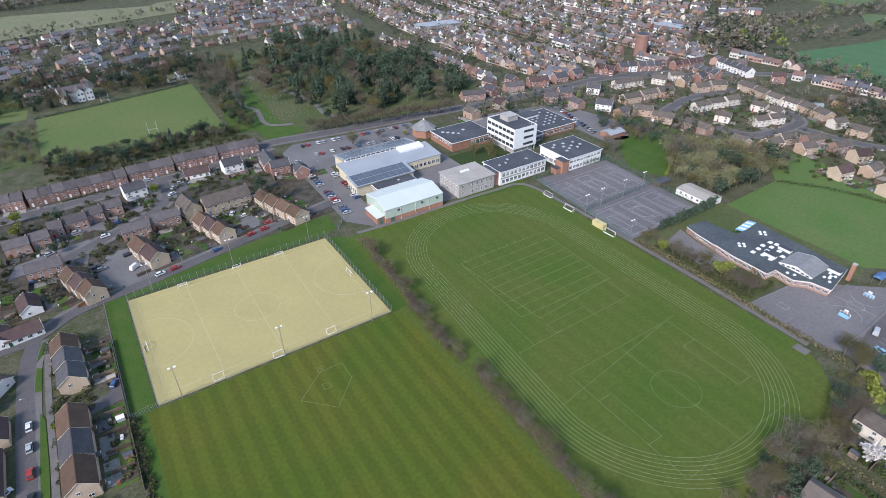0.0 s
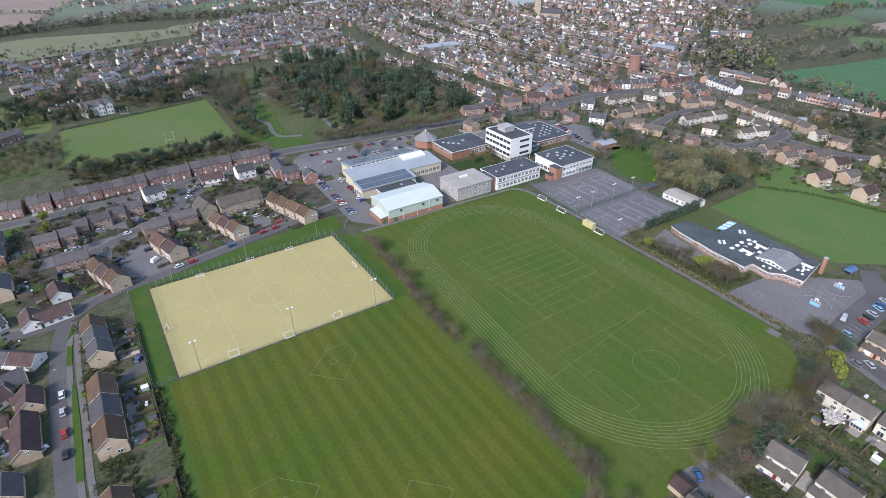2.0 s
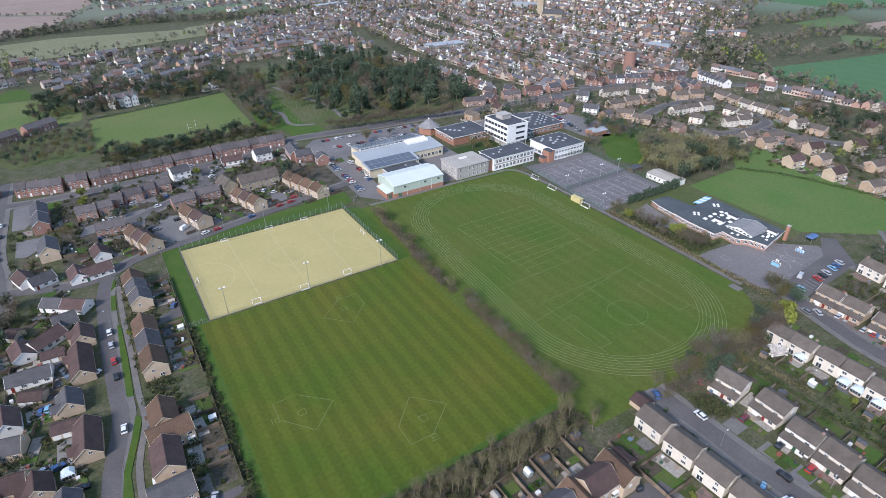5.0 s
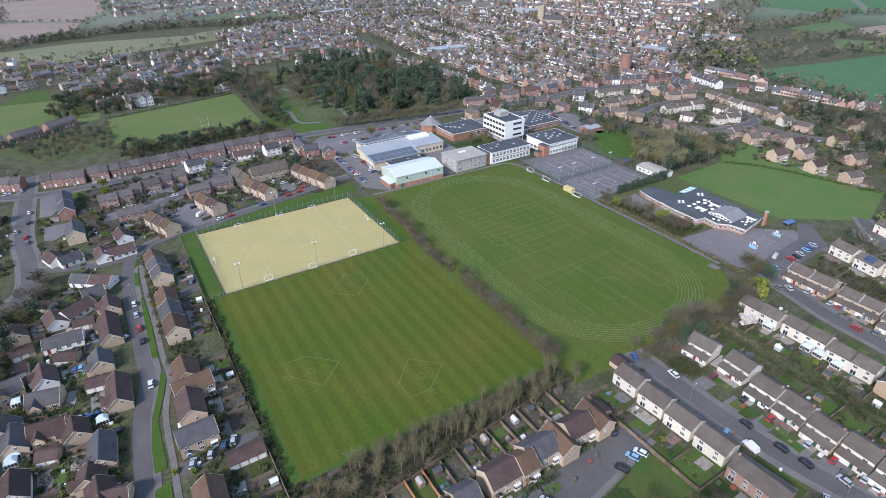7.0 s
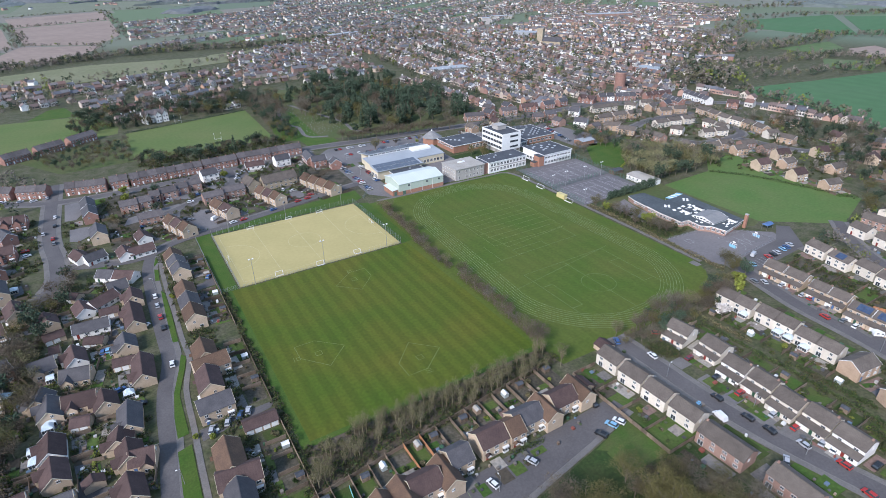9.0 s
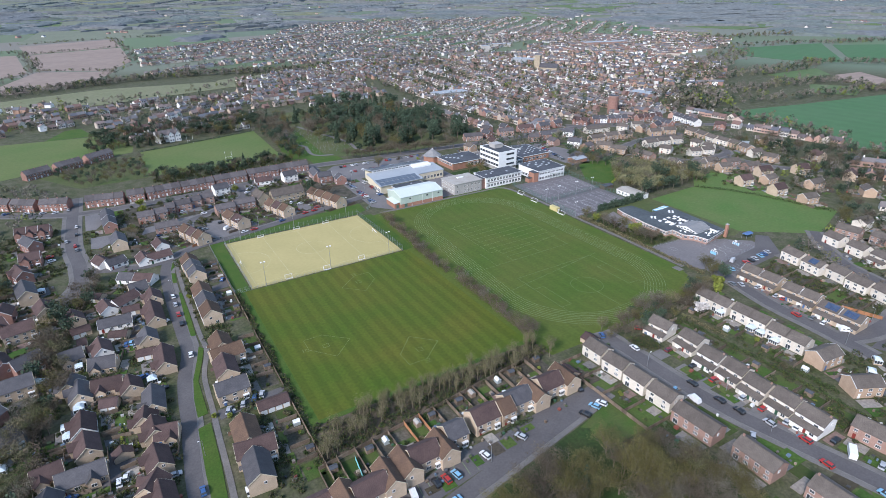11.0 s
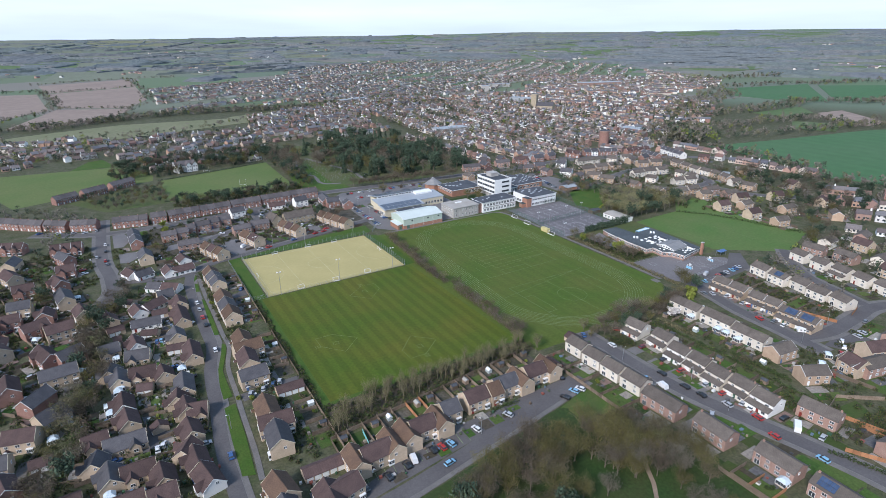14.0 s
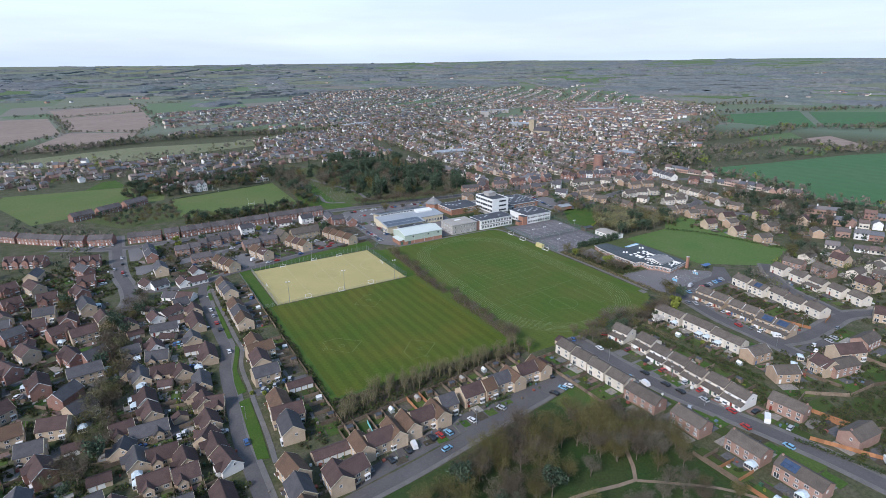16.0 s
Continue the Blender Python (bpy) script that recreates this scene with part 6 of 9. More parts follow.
# corner garden trees
for i, (u, v) in enumerate(scatter([(96, -99), (112, -96.5), (150, -98), (158, -101), (150, -106), (108, -104)], 24, 2.2, 7)):
    plant(("bare", "grey", "budding", "copper", "bare", "pine")[i % 6], u, v, random.uniform(4, 7.5), "garden trees at the field corner")
plant("blossom", 137.6, -111.2, 5, "flowering garden trees")
plant("copper", 75.6, -99.0, 5.5, "garden trees at the field corner")
plant("copper", 130, -147, 4, "garden trees")
# park wood: clumps of large trees round open green glades
for i, (u, v) in enumerate(scatter([(22, -141), (40, -138), (50, -141), (46, -152), (34, -156), (24, -152), (14, -150)], 15, 4.6, 8)):
    plant(("budding", "bare", "budding", "budding", "bare")[i % 5], u, v, random.uniform(7, 10.5), "park trees")
for u, v, h, k in ((57.4, -141.6, 8, "budding"), (55.5, -146, 7, "bare"), (57.5, -150.6, 11, "budding"), (55.8, -155.6, 12, "budding"), (60.5, -154.0, 9, "budding"), (52.6, -158.6, 8, "bare"), (56.4, -161.5, 7, "grey"), (66.2, -148.5, 7, "bare"), (68.4, -153.2, 7.5, "grey"), (70.6, -158.6, 8, "copper"), (66.4, -160.4, 7, "budding"), (69.4, -164.8, 7.5, "grey"), (74.6, -167.6, 8, "budding"), (72.0, -172.6, 7, "budding"), (66.6, -169.0, 6.5, "grey"), (31.6, -158.6, 10, "budding"), (26.4, -163.6, 8, "bare"), (37.8, -162.4, 7, "budding"), (44.2, -164.6, 6.5, "grey"), (21.0, -159.0, 9, "bare"), (14.6, -160.0, 8, "bare"), (9.6, -153.5, 8, "budding")):
    plant(k, u, v, h, "park trees")
for i, (u, v) in enumerate(scatter([(60, -143), (72, -147), (78, -168), (70, -174), (58, -166), (50, -163), (48, -150)], 24, 3.6, 12)):
    plant(("budding", "grey", "budding", "bare", "budding")[i % 5], u, v, random.uniform(5, 8.5), "park trees")
for i, (u, v) in enumerate(scatter([(-10, -150), (24, -144), (44, -148), (30, -166), (0, -168)], 20, 4.2, 13)):
    plant(("budding", "bare", "budding", "pine", "bare")[i % 5], u, v, random.uniform(6, 9.5), "park trees")
for i, (u, v) in enumerate(scatter([(50, -177), (62, -182), (74, -192), (72, -204), (50, -196), (38, -180)], 15, 4.2, 11)):
    plant(("grey", "budding", "grey", "blossom", "bare")[i % 5], u, v, random.uniform(4.5, 8) if i % 5 != 3 else 4.5, "park trees")
for i, (u, v) in enumerate(scatter([(8, -172), (34, -174), (36, -192), (10, -196)], 6, 6.0, 10)):
    plant(("bare", "budding", "bare", "grey")[i % 4], u, v, random.uniform(6, 10), "park trees")
for u, v, h, k in ((64.8, -166.0, 5.5, "grey"), (62.1, -172.9, 6, "budding"), (60.4, -177.7, 5, "grey"), (69.7, -175.6, 6.5, "copper"), (76.0, -167.2, 5.5, "budding"), (65.5, -180.8, 5, "grey"), (72.5, -162.1, 6, "bare"), (66.7, -184.4, 4.5, "budding"), (74.3, -153.9, 6, "budding"), (70.5, -148.3, 6.5, "bare"), (55.5, -158.8, 8.5, "budding"), (58.2, -151.8, 8, "budding"), (55.3, -164.2, 7.5, "budding"), (74.7, -170.7, 6, "copper")):
    plant(k, u, v, h, "park trees")
# tree belt in the west estate
west_belt = []
for i, (u, v) in enumerate(scatter([(-58, 44), (-52, 38), (-58, 18), (-66, -6), (-64, -30), (-68, -56), (-70, -80), (-84, -100), (-90, -92), (-78, -60), (-74, -30), (-74, 0), (-68, 26)], 60, 3.0, 12)):
    west_belt.append((("bare", "bare", "grey", "budding", "pine", "copper")[i % 6], u, v, random.uniform(5, 9.5)))
hedge([(-54.5, 46), (-60, 24), (-65, 3), (-69, -10), (-71.2, -23), (-73, -38), (-72.2, -57), (-71, -71), (-76, -80)], 4.2, 3.0, TWIG_HEDGE, "overgrown brown hedge through the estate", 61, 0.3, 26)
hedge([(-71.4, -20), (-71.8, -30), (-70.8, -38)], 1.4, 1.5, LEAF_BRIGHT, "yellow-green clipped garden hedge", 62)
hedge([(-79, 58.5), (-72, 60.5), (-66.5, 60)], 1.2, 1.3, LEAF_GREEN, "clipped green front garden hedge", 64)
hedge([(-51.5, -63), (-51.6, -71), (-44, -73.5)], 1.0, 1.2, LEAF_BRIGHT, "yellow-green clipped garden hedge", 65)
plant("budding", -38, 91, 6, "trees of the west estate")
plant("bright", -30, 132, 5, "trees of the west estate")
plant("pine", -86.3, 45.5, 9, "trees of the west estate")
plant("budding", -88, 44, 8, "trees of the west estate")
# trees by the brick terraces and the rugby field
for u, v, h, k in ((39.5, 179, 11, "conifer"), (54, 188, 7, "pine"), (58, 190, 7, "pine"), (50, 187, 6, "pine"), (16, 172, 9, "pine"), (10, 176, 9, "pine"), (24, 178, 8, "pine"), (-7, 172, 10, "pine"), (-11, 170, 7, "budding"), (30, 178, 6, "bare"), (62, 104, 8, "pine"), (59, 100, 6, "pine"), (60, 90, 7, "bare"), (66, 92, 6, "bare"), (70, 95, 6, "bare"), (50, 84, 5, "copper"), (-18, 98, 5, "pine"), (-4, 88, 4, "copper"), (-15, 124, 6, "pine"), (-30, 120, 5, "bright"), (-36, 88, 5, "copper"), (22, 128, 5, "bright"), (33, 136, 4, "pine"), (-20, 70, 4, "bare")):
    plant(k, u, v, h, "trees among the terraces")
plots = []
for i, (u, v) in enumerate(scatter([(-60, 195), (-20, 196), (-20, 255), (-80, 236)], 95, 3, 13)):
    plots.append((("grey", "budding", "bare", "pine")[i % 4], u, v, random.uniform(3, 6)))
woodland("allotment_scrub", plots, "low scrub and small trees on the allotments")
woodland("estate_tree_belt", west_belt, "belt of bare trees between the estates")
behind = [(("bare", "pine", "grey", "budding")[i % 4], -18 + i * 2.6, 184 + random.uniform(-8, 6), random.uniform(3.5, 7)) for i in range(36)]
woodland("terrace_trees", behind, "mixed trees behind the brick terraces")
hedge([(-13, 143.2), (-4, 144.0), (7, 144.4)], 2.0, 1.6, LEAF_GREEN, "clipped green hedge before the terraces", 31, 0.3, 14)
hedge([(-20, 268), (30, 279), (73, 290)], 2.2, 2.0, LEAF_DARK, "clipped dark hedge by the rugby field", 14, 0.35, 10)
# road trees by the main road and school car park
avenue = [("bare", 108 + i * 3.2, 159 - i * 0.66 + random.uniform(-1.5, 1.5), random.uniform(6.5, 9.5)) for i in range(26)]
woodland("road_trees", avenue, "row of bare trees along the main road")
for u, v, h, k in ((118, 128, 8, "budding"), (134, 130, 5, "bare"), (164, 84, 7, "budding"), (170, 80, 7, "budding"), (176, 86, 7, "bare"), (168, 74, 6, "budding"), (229, 56, 6, "grey"), (226, 48, 7, "grey"), (222, 52, 5, "budding"), (186, 112, 4, "grey"), (214, 118, 8, "pine"), (152, 130, 4, "copper"), (148, 126, 3, "bright")):
    plant(k, u, v, h, "school trees")
# cemetery wood
wood = [(106, 190), (128, 172), (164, 158), (196, 160), (228, 176), (230, 246), (212, 345), (150, 345), (112, 300), (108, 250)]
far_trees = []
for i, (u, v) in enumerate(scatter(wood, 160, 4.9, 15)):
    if u < 134 and i % 4 == 0:
        continue
    k = ("conifer", "bare", "pine", "conifer", "budding", "conifer", "pine", "conifer", "bare")[i % 9] if u > 118 else ("bare", "budding", "conifer", "grey", "pine")[i % 5]
    far_trees.append((k, u, v, random.uniform(11, 19) if k in ("conifer", "pine") else random.uniform(8, 13)))
for i, (u, v) in enumerate(scatter([(74, 200), (84, 196), (96, 260), (108, 290), (112, 330), (80, 330)], 52, 4.2, 16)):
    far_trees.append((("pine", "bare", "grey", "bare", "conifer", "budding")[i % 6], u, v, random.uniform(6, 12)))
for i, (u, v) in enumerate(scatter(wood, 60, 5.5, 27)):
    far_trees.append((("grey", "bare", "budding", "grey", "bare")[i % 5], u, v, random.uniform(7, 13)))
woodland("cemetery_wood", far_trees, "dense cemetery wood of dark conifers and bare trees", 1)
for i, (u, v) in enumerate(((228, -6), (236, 4), (250, 12))):
    plant("hazel", u, v, 8, "trees by the primary field")
# wood beside the primary field
field_wood = []
for i, (u, v) in enumerate(scatter([(224, -12), (240, -12), (262, -14), (284, -10), (286, 4), (264, 30), (246, 36), (226, 12)], 105, 2.9, 17)):
    field_wood.append((("hazel", "hazel", "budding", "hazel", "hazel", "pine", "grey", "hazel")[i % 8], u, v, random.uniform(5.5, 11.5)))
court_trees = []
woodland("field_wood", field_wood, "thicket of bare and budding trees beside the field")
for i, (u, v) in enumerate(scatter([(252, 40), (262, 60), (258, 92), (244, 76), (240, 64)], 20, 3.2, 18)):
    court_trees.append((("pine", "bare", "pine", "budding")[i % 4], u, v, random.uniform(5, 9)))
woodland("court_trees", court_trees, "garden trees behind the courts")
hedge([(222, 14), (240, 24), (262, 40)], 2.5, 1.6, LEAF_BRIGHT, "yellowish shrubs along the lawn", 19, 0.3, 12)
hedge([(262, -17), (276, -40), (288, -84)], 2.6, 1.8, LEAF_GREEN, "clipped green field hedge", 20, 0.3, 14)
north = []
for i, (u, v) in enumerate(scatter([(288, -88), (252, -98), (254, -106), (290, -100), (330, -60), (330, -90), (420, -70), (400, 20), (372, 30), (366, -10)], 90, 5, 21)):
    north.append((("pine", "bare", "budding", "pine", "grey")[i % 5], u, v, random.uniform(5, 10)))
woodland("estate_trees", north, "mixed garden trees of the north estate")
hedge([(128.6, -112), (129.6, -140), (129.4, -172)], 1.5, 1.6, LEAF_GREEN, "thick green hedge behind the houses", 22, 0.22, 44)
hedge([(132, -108), (132.4, -118), (133, -126)], 2.4, 1.6, LEAF_BROWN, "ragged brown garden hedge", 23, 0.22, 36)

corner = []
for i, (u, v) in enumerate(scatter([(96, -102), (126, -101.5), (156, -96), (160, -92), (163, -97), (150, -105), (124, -108), (98, -107)], 46, 2.0, 28)):
    corner.append((("bare", "grey", "pine", "budding", "bare", "copper")[i % 6], u, v, random.uniform(2.6, 5.6)))
woodland("field_corner_scrub", corner, "bare and leafy scrub along the bottom of the track field")

# trees and headstones round the churchyard, trees behind the rugby field
edge_trees = []
yard_trees = scatter([(74, 184), (90, 180), (88, 230), (96, 275), (74, 290)], 46, 3.4, 81)
edge_trees += [(("pine", "bare", "grey", "budding", "pine")[i % 5], u, v, random.uniform(4, 9)) for i, (u, v) in enumerate(yard_trees) if abs(u - 90) > 2.5]
for i, (u, v) in enumerate(scatter([(-60, 280), (-20, 280), (74, 294), (92, 345), (20, 350), (-50, 335)], 190, 3.0, 24)):
    edge_trees.append((("bare", "pine", "budding", "pine", "bare", "conifer")[i % 6], u, v, random.uniform(5, 11)))
for i, (u, v) in enumerate(scatter([(-18, 188), (72, 184), (72, 194), (-18, 197)], 30, 2.6, 25)):
    edge_trees.append((("pine", "bare", "pine", "budding")[i % 4], u, v, random.uniform(3, 7)))
woodland("rugby_field_trees", edge_trees, "bare and evergreen trees round the rugby field")
stones = Mesh()
for u, v in scatter([(84, 190), (100, 184), (134, 190), (134, 260), (106, 290), (88, 272)], 310, 2.3, 26):
    stones.box(u - 0.22, u + 0.22, v - 0.07, v + 0.07, 0, random.uniform(0.3, 0.6))
solid("headstones", stones, COPPER, "rows of weathered headstones in the churchyard", "headstones", kind="stuff")


# ---- cars ----
PAINTS = {"white": (0.72, 0.72, 0.72), "silver": (0.42, 0.43, 0.45), "grey": (0.16, 0.17, 0.18), "black": (0.02, 0.021, 0.024), "blue": (0.05, 0.11, 0.26), "pale_blue": (0.22, 0.42, 0.58), "red": (0.40, 0.035, 0.03), "maroon": (0.16, 0.03, 0.04)}
CARS = {}


def build_car(paint, m, group, van=False, far=False):
    c = PAINTS[paint]
    body = bpy.data.materials.get("car_paint_" + paint) or mat("car_paint_" + paint, c, tuple(x * 0.93 for x in c), 0.8, rough=0.28, grit=0.04, gloss=0.5)
    t = thing("van" if van else "car", m, "parked %s %s" % (paint.replace("_", " "), "delivery van" if van else "hatchback car"), "van" if van else "car", group)
    L, W = (5.2, 1.95) if van else (4.25, 1.76)
    h, a = L / 2, W / 2

    def loop(x, z, s=1.0):
        return (x, s, z)

    side = [(-h, 0.35), (-h + 0.05, 0.85), (-h + 0.2, 0.98), (h - 1.15, 0.93), (h - 0.12, 0.74), (h, 0.5), (h - 0.05, 0.3), (-h + 0.1, 0.28)]
    top = [(-h + 0.12, 0.96), (-h + 0.35, 2.1 if van else 1.32), (h - 2.1 if van else -h + 0.75, 2.15 if van else 1.42), (h - 1.5 if van else h - 1.9, 2.1 if van else 1.42), (h - 0.9 if van else h - 1.05, 0.93)]
    me = Mesh()
    me.hull([(x, -a, z) for x, z in side], [(x, a, z) for x, z in side])
    if far:
        o = len(me.f)
        me.box(-h + 0.3, h - 0.3, -a + 0.05, a - 0.05, 0.0, 0.3)
        me.m = [0] * o + [1] * (len(me.f) - o)
    part("body", me, [body, RUBBER], t)
    k = Mesh()
    k.hull([(x, -a * (0.98 if z < 1 else 0.8), z) for x, z in top], [(x, a * (0.98 if z < 1 else 0.8), z) for x, z in top])
    part("cabin", k, body if van else PANE, t)
    r = Mesh()
    x0, x1, z = (h - 2.0, h - 0.95, 1.55) if van else (-h + 0.55, h - 1.8, 1.405)
    if van:
        r.slab([(h - 1.42, -a * 0.76, 2.02), (h - 0.94, -a * 0.9, 1.05), (h - 0.94, a * 0.9, 1.05), (h - 1.42, a * 0.76, 2.02)][::-1], 0.04)
        part("windscreen", r, PANE, t)
    else:
        r.hull([(x0, -a * 0.78, z), (x1, -a * 0.78, z), (x1, a * 0.78, z), (x0, a * 0.78, z)], [(x0 + 0.1, -a * 0.7, z + 0.06), (x1 - 0.1, -a * 0.7, z + 0.06), (x1 - 0.1, a * 0.7, z + 0.06), (x0 + 0.1, a * 0.7, z + 0.06)])
        part("roof", r, body, t)
    for x in (-h + 0.75, h - 0.8) if not far else ():
        for s in (-1, 1):
            part("wheel", Mesh().tube((x, s * (a - 0.2), 0.31), (x, s * (a + 0.01), 0.31), 0.31, 0.31, 10), RUBBER, t)
    return t


def car(paint, u, v, turn, group, van=False):
    p = Vector((u, v))
    on_road = any(min((q - p).length for q in line) < h + 1.6 for line, h in STREETS)
    m = pose(u, v, 0.2 if on_road else 0.06, 0, 0, turn)
    far = v > 20 or u > 150 or u < -50
    key = (paint, van, far)
    if key in CARS:
        return tagged(copy_thing(CARS[key], m), group=group)
    CARS[key] = build_car(paint, m, group, van, far)
    return CARS[key]


def cars(text, turn, group):
    """Lines of paint and place."""
    for item in text.split(";"):
        p, u, v, *a = item.split()
        car(p, float(u), float(v), float(a[0]) if a else turn + random.uniform(-4, 4), group)


random.seed(9)
car("white", 7.7, -126.8, 80, "cars in the terrace close", True)
cars("black 5.0 -128.0;black -1.2 -129.2;grey -8.1 -129.4;silver -11.6 -129.4;black 14.2 -126.6;red 17 -126.9;pale_blue 19.9 -127;white 29.8 -125.6 100;silver 41.9 -125.3 110", 95, "cars in the terrace close")
cars("pale_blue 15.5 -133.6 10;pale_blue 67.8 -127.1 110;white 70.4 -127.3 110;black 63 -128.1 110;black 69.5 -118.6 80", 10, "cars in the terrace close")
cars("red 111 -105.8 -40;white 100.2 -113.2;maroon 109.2 -120 0;black 108.6 -130 0;red 108 -137.8 0;black 100.6 -135.6;black 100.8 -144.8;black 101.4 -150.6;silver 108 -147.8 0;red 108.3 -153.6 0", 88, "cars on the hill road")
cars("silver 104 -158;silver 108.9 -160.2 10;white 109 -163 5;red 106 -166.8;black 112.6 -171.2 0;red 102 -174.3;pale_blue 104 -186.7;silver 113.4 -182 10;blue 96.4 -102 60;pale_blue 93.6 -134.6 10;silver 95.5 -158.5 30", 84, "cars on the hill road")
car("white", 94.8, -140.6, 80, "cars on the hill road", True)
cars("grey 168.6 -103.4;silver 171.2 -105.8 60;silver 175 -110.6 0;silver 174.4 -118.6 0;red 174.6 -121.4 0;red 166.8 -130.4;grey 169.6 -135 0;white 169.8 -138.8 0;grey 200 -154.5 10;silver 184.9 -158.5;silver 189.3 -158.2;white 176 -157.2 20;white 172 -160 20;red 166.5 -161.5 30", 80, "cars on the upper road")
cars("red 191.8 -94.8;black 195.6 -94.7;silver 198.4 -94.5;pale_blue 203.2 -94.2;silver 209.6 -93.4;black 178.4 -91.8 10;pale_blue 180.6 -95.2;blue 206.4 -94", 70, "cars by the playground")
car("silver", 188.3, -90.6, 15, "cars by the playground", True)
cars("silver -28.9 2.9;red -28.9 -5.6;black -28.9 -13.3;white -29.2 -36;blue -36 -98.5;white -53.6 -84.4;silver -24.2 -71.4 70;silver -19.8 -70.6 70;blue -16.4 -69.8 70;silver -14 -69.4 70", 90, "cars on the estate road")
cars("blue -8.6 15 60;white -28.8 10.4;grey -42 -2 70;silver -44 -20 0;pale_blue -46 -17 80;silver -40 -40 10;blue -62 -88 0;white -56 -44 50;black -39.5 -50 0", 92, "cars on the estate road")
cars("white 12 62.6;red 17 63.4;blue 32.7 67.3;red 46.8 71.2;red 52.4 72.3", 14, "cars on the side road")
cars("black 4.3 82.4;black -6.8 79.9;grey -5.0 77.4;blue -25.5 82.2;blue 4.5 110.4;white -1.1 101.4;silver 33.4 133.7;silver 22 144.4;white 45.3 91.9 60;white 49.5 87.5 10;silver 52.4 95.4 60;red 55.6 76.5;silver -10.4 111;silver 30 130 40;white 28 124 30;silver -20 99 20", 10, "cars among the terraces")
car("white", 5.2, 72.2, 40, "cars among the terraces", True)
cars("white -72.1 76.6 10;red -73 82.1 10;white -75 6.8 30;blue -47.5 -17.1 80;blue -44.2 -40.4 20;white -46.8 -39.6 20;white -34 -8.3 30;red -85.8 17.6 40;blue -64.2 -83.4 20;white -52 -83.2 80;silver -41.2 -89.1 0", 20, "cars in the west estate")
cars("silver -66 150;white -62 118;black -62 106;silver -66.5 98;red -62.6 90;grey -62 84;white -72 149 20;silver -78 152 20;white -86 156 20;blue -96 162 30;silver -88 -20 30;white -100 -30 60;maroon -98 24 40;silver -78 -30 60;black -104 -52 70", 92, "cars in the west estate")
tints = ["silver", "blue", "grey", "black", "white", "red", "silver", "blue", "maroon", "white", "grey"]
for i, v in enumerate(np.arange(66, 128, 2.7)):
    if i not in (3, 9, 10, 16):
        car(tints[i % 11], 85.6 + 0.02 * (v - 66), v, random.uniform(-4, 4), "cars in the school car park")
for i, v in enumerate(np.arange(76, 104, 2.7)):
    if i not in (2, 7, 8):
        car(tints[(i * 3 + 1) % 11], 95 if v < 84 else 96.5, v, random.uniform(-4, 4), "cars in the school car park")
for i, u in enumerate(np.arange(96, 156, 2.8)):
    if i % 6 not in (2, 5):
        car(tints[(i * 2 + 3) % 11], u, 143 - (u - 96) * 0.08, 90 + random.uniform(-4, 4), "cars in the school car park")
    if i % 5 in (0, 1, 3) and u < 146:
        car(tints[(i * 5) % 11], u + 2, 129 - (u - 96) * 0.08, 90 + random.uniform(-4, 4), "cars in the school car park")
for i in range(12):
    car(tints[(i * 4 + 2) % 11], 236 + i * 0.9, 72 + i * 3.4, 10, "cars behind the school")
    if i % 3:
        car(tints[(i * 7) % 11], 196 + i * 2.8, 118 - i * 0.6, 85, "cars behind the school")


def caravan(u, v, turn):
    t = thing("caravan", pose(u, v, 0, 0, 0, turn), "white touring caravan parked by a house", "caravan")
    s = [(-2.9, 0.55), (-3.0, 1.5), (-2.6, 2.5), (2.6, 2.5), (3.0, 1.7), (2.9, 0.55)]
    part("body", Mesh().hull([(x, -1.1, z) for x, z in s], [(x, 1.1, z) for x, z in s]), WHITE, t)
    for x in (-1.7, 0, 1.7):
        put("window", window_data(1.1, 0.7, 1, (WHITE, PANE)), t, x, -1.1, 1.4)
    part("drawbar", Mesh().box(2.9, 4.0, -0.08, 0.08, 0.45, 0.55), STEEL, t)
    for s_ in (-1, 1):
        part("wheel", Mesh().tube((0, s_ * 0.95, 0.32), (0, s_ * 1.12, 0.32), 0.32, 0.32, 10), RUBBER, t)


caravan(111.2, -175.8, 30)
caravan(171.2, -145.6, -41)
caravan(120.5, -206, 40)

# ---- parking bays ----
bays = [((82.8 + 0.02 * (v - 66), v), (87.8, v)) for v in np.arange(64.6, 130, 2.7)] + [((94, v), (99, v)) for v in np.arange(56, 104, 2.7) if v < 72]
solid("bay_marking", stripes(bays, 0.12, 0.06), LINE, "white parking bay lines", "line", kind="structure")
solid("bay_marking", stripes([((u, -128.6), (u + 0.4, -124.0)) for u in np.arange(-12, 26, 2.7)], 0.12, 0.07), LINE, "white parking bay lines", "line", kind="structure")
sheet("parking_court", [(-16, -135), (26, -129), (58, -128), (78, -124), (78, -119), (64, -119.6), (46, -120.2), (28, -121), (6, -124.5), (-6, -128), (-16, -129.5)], 0.05, ASPHALT, "asphalt parking court", "car park")
sheet("parking_court", [(-27, -74), (-8, -71), (-6.6, -68.6), (-27, -69.4)], 0.06, ASPHALT, "asphalt parking court", "car park")
sheet("parking_court", [(-24, 5.5), (-7, 8), (-7, 17), (-11, 12), (-24, 9)], 0.06, ASPHALT, "asphalt parking court", "car park")
sheet("parking_court", [(-12, 74), (4, 76), (8, 84), (-10, 84)], 0.06, ASPHALT, "asphalt parking court", "car park")
sheet("parking_court", [(38, 86), (58, 78), (60, 98), (44, 96)], 0.06, ASPHALT, "asphalt parking court", "car park")
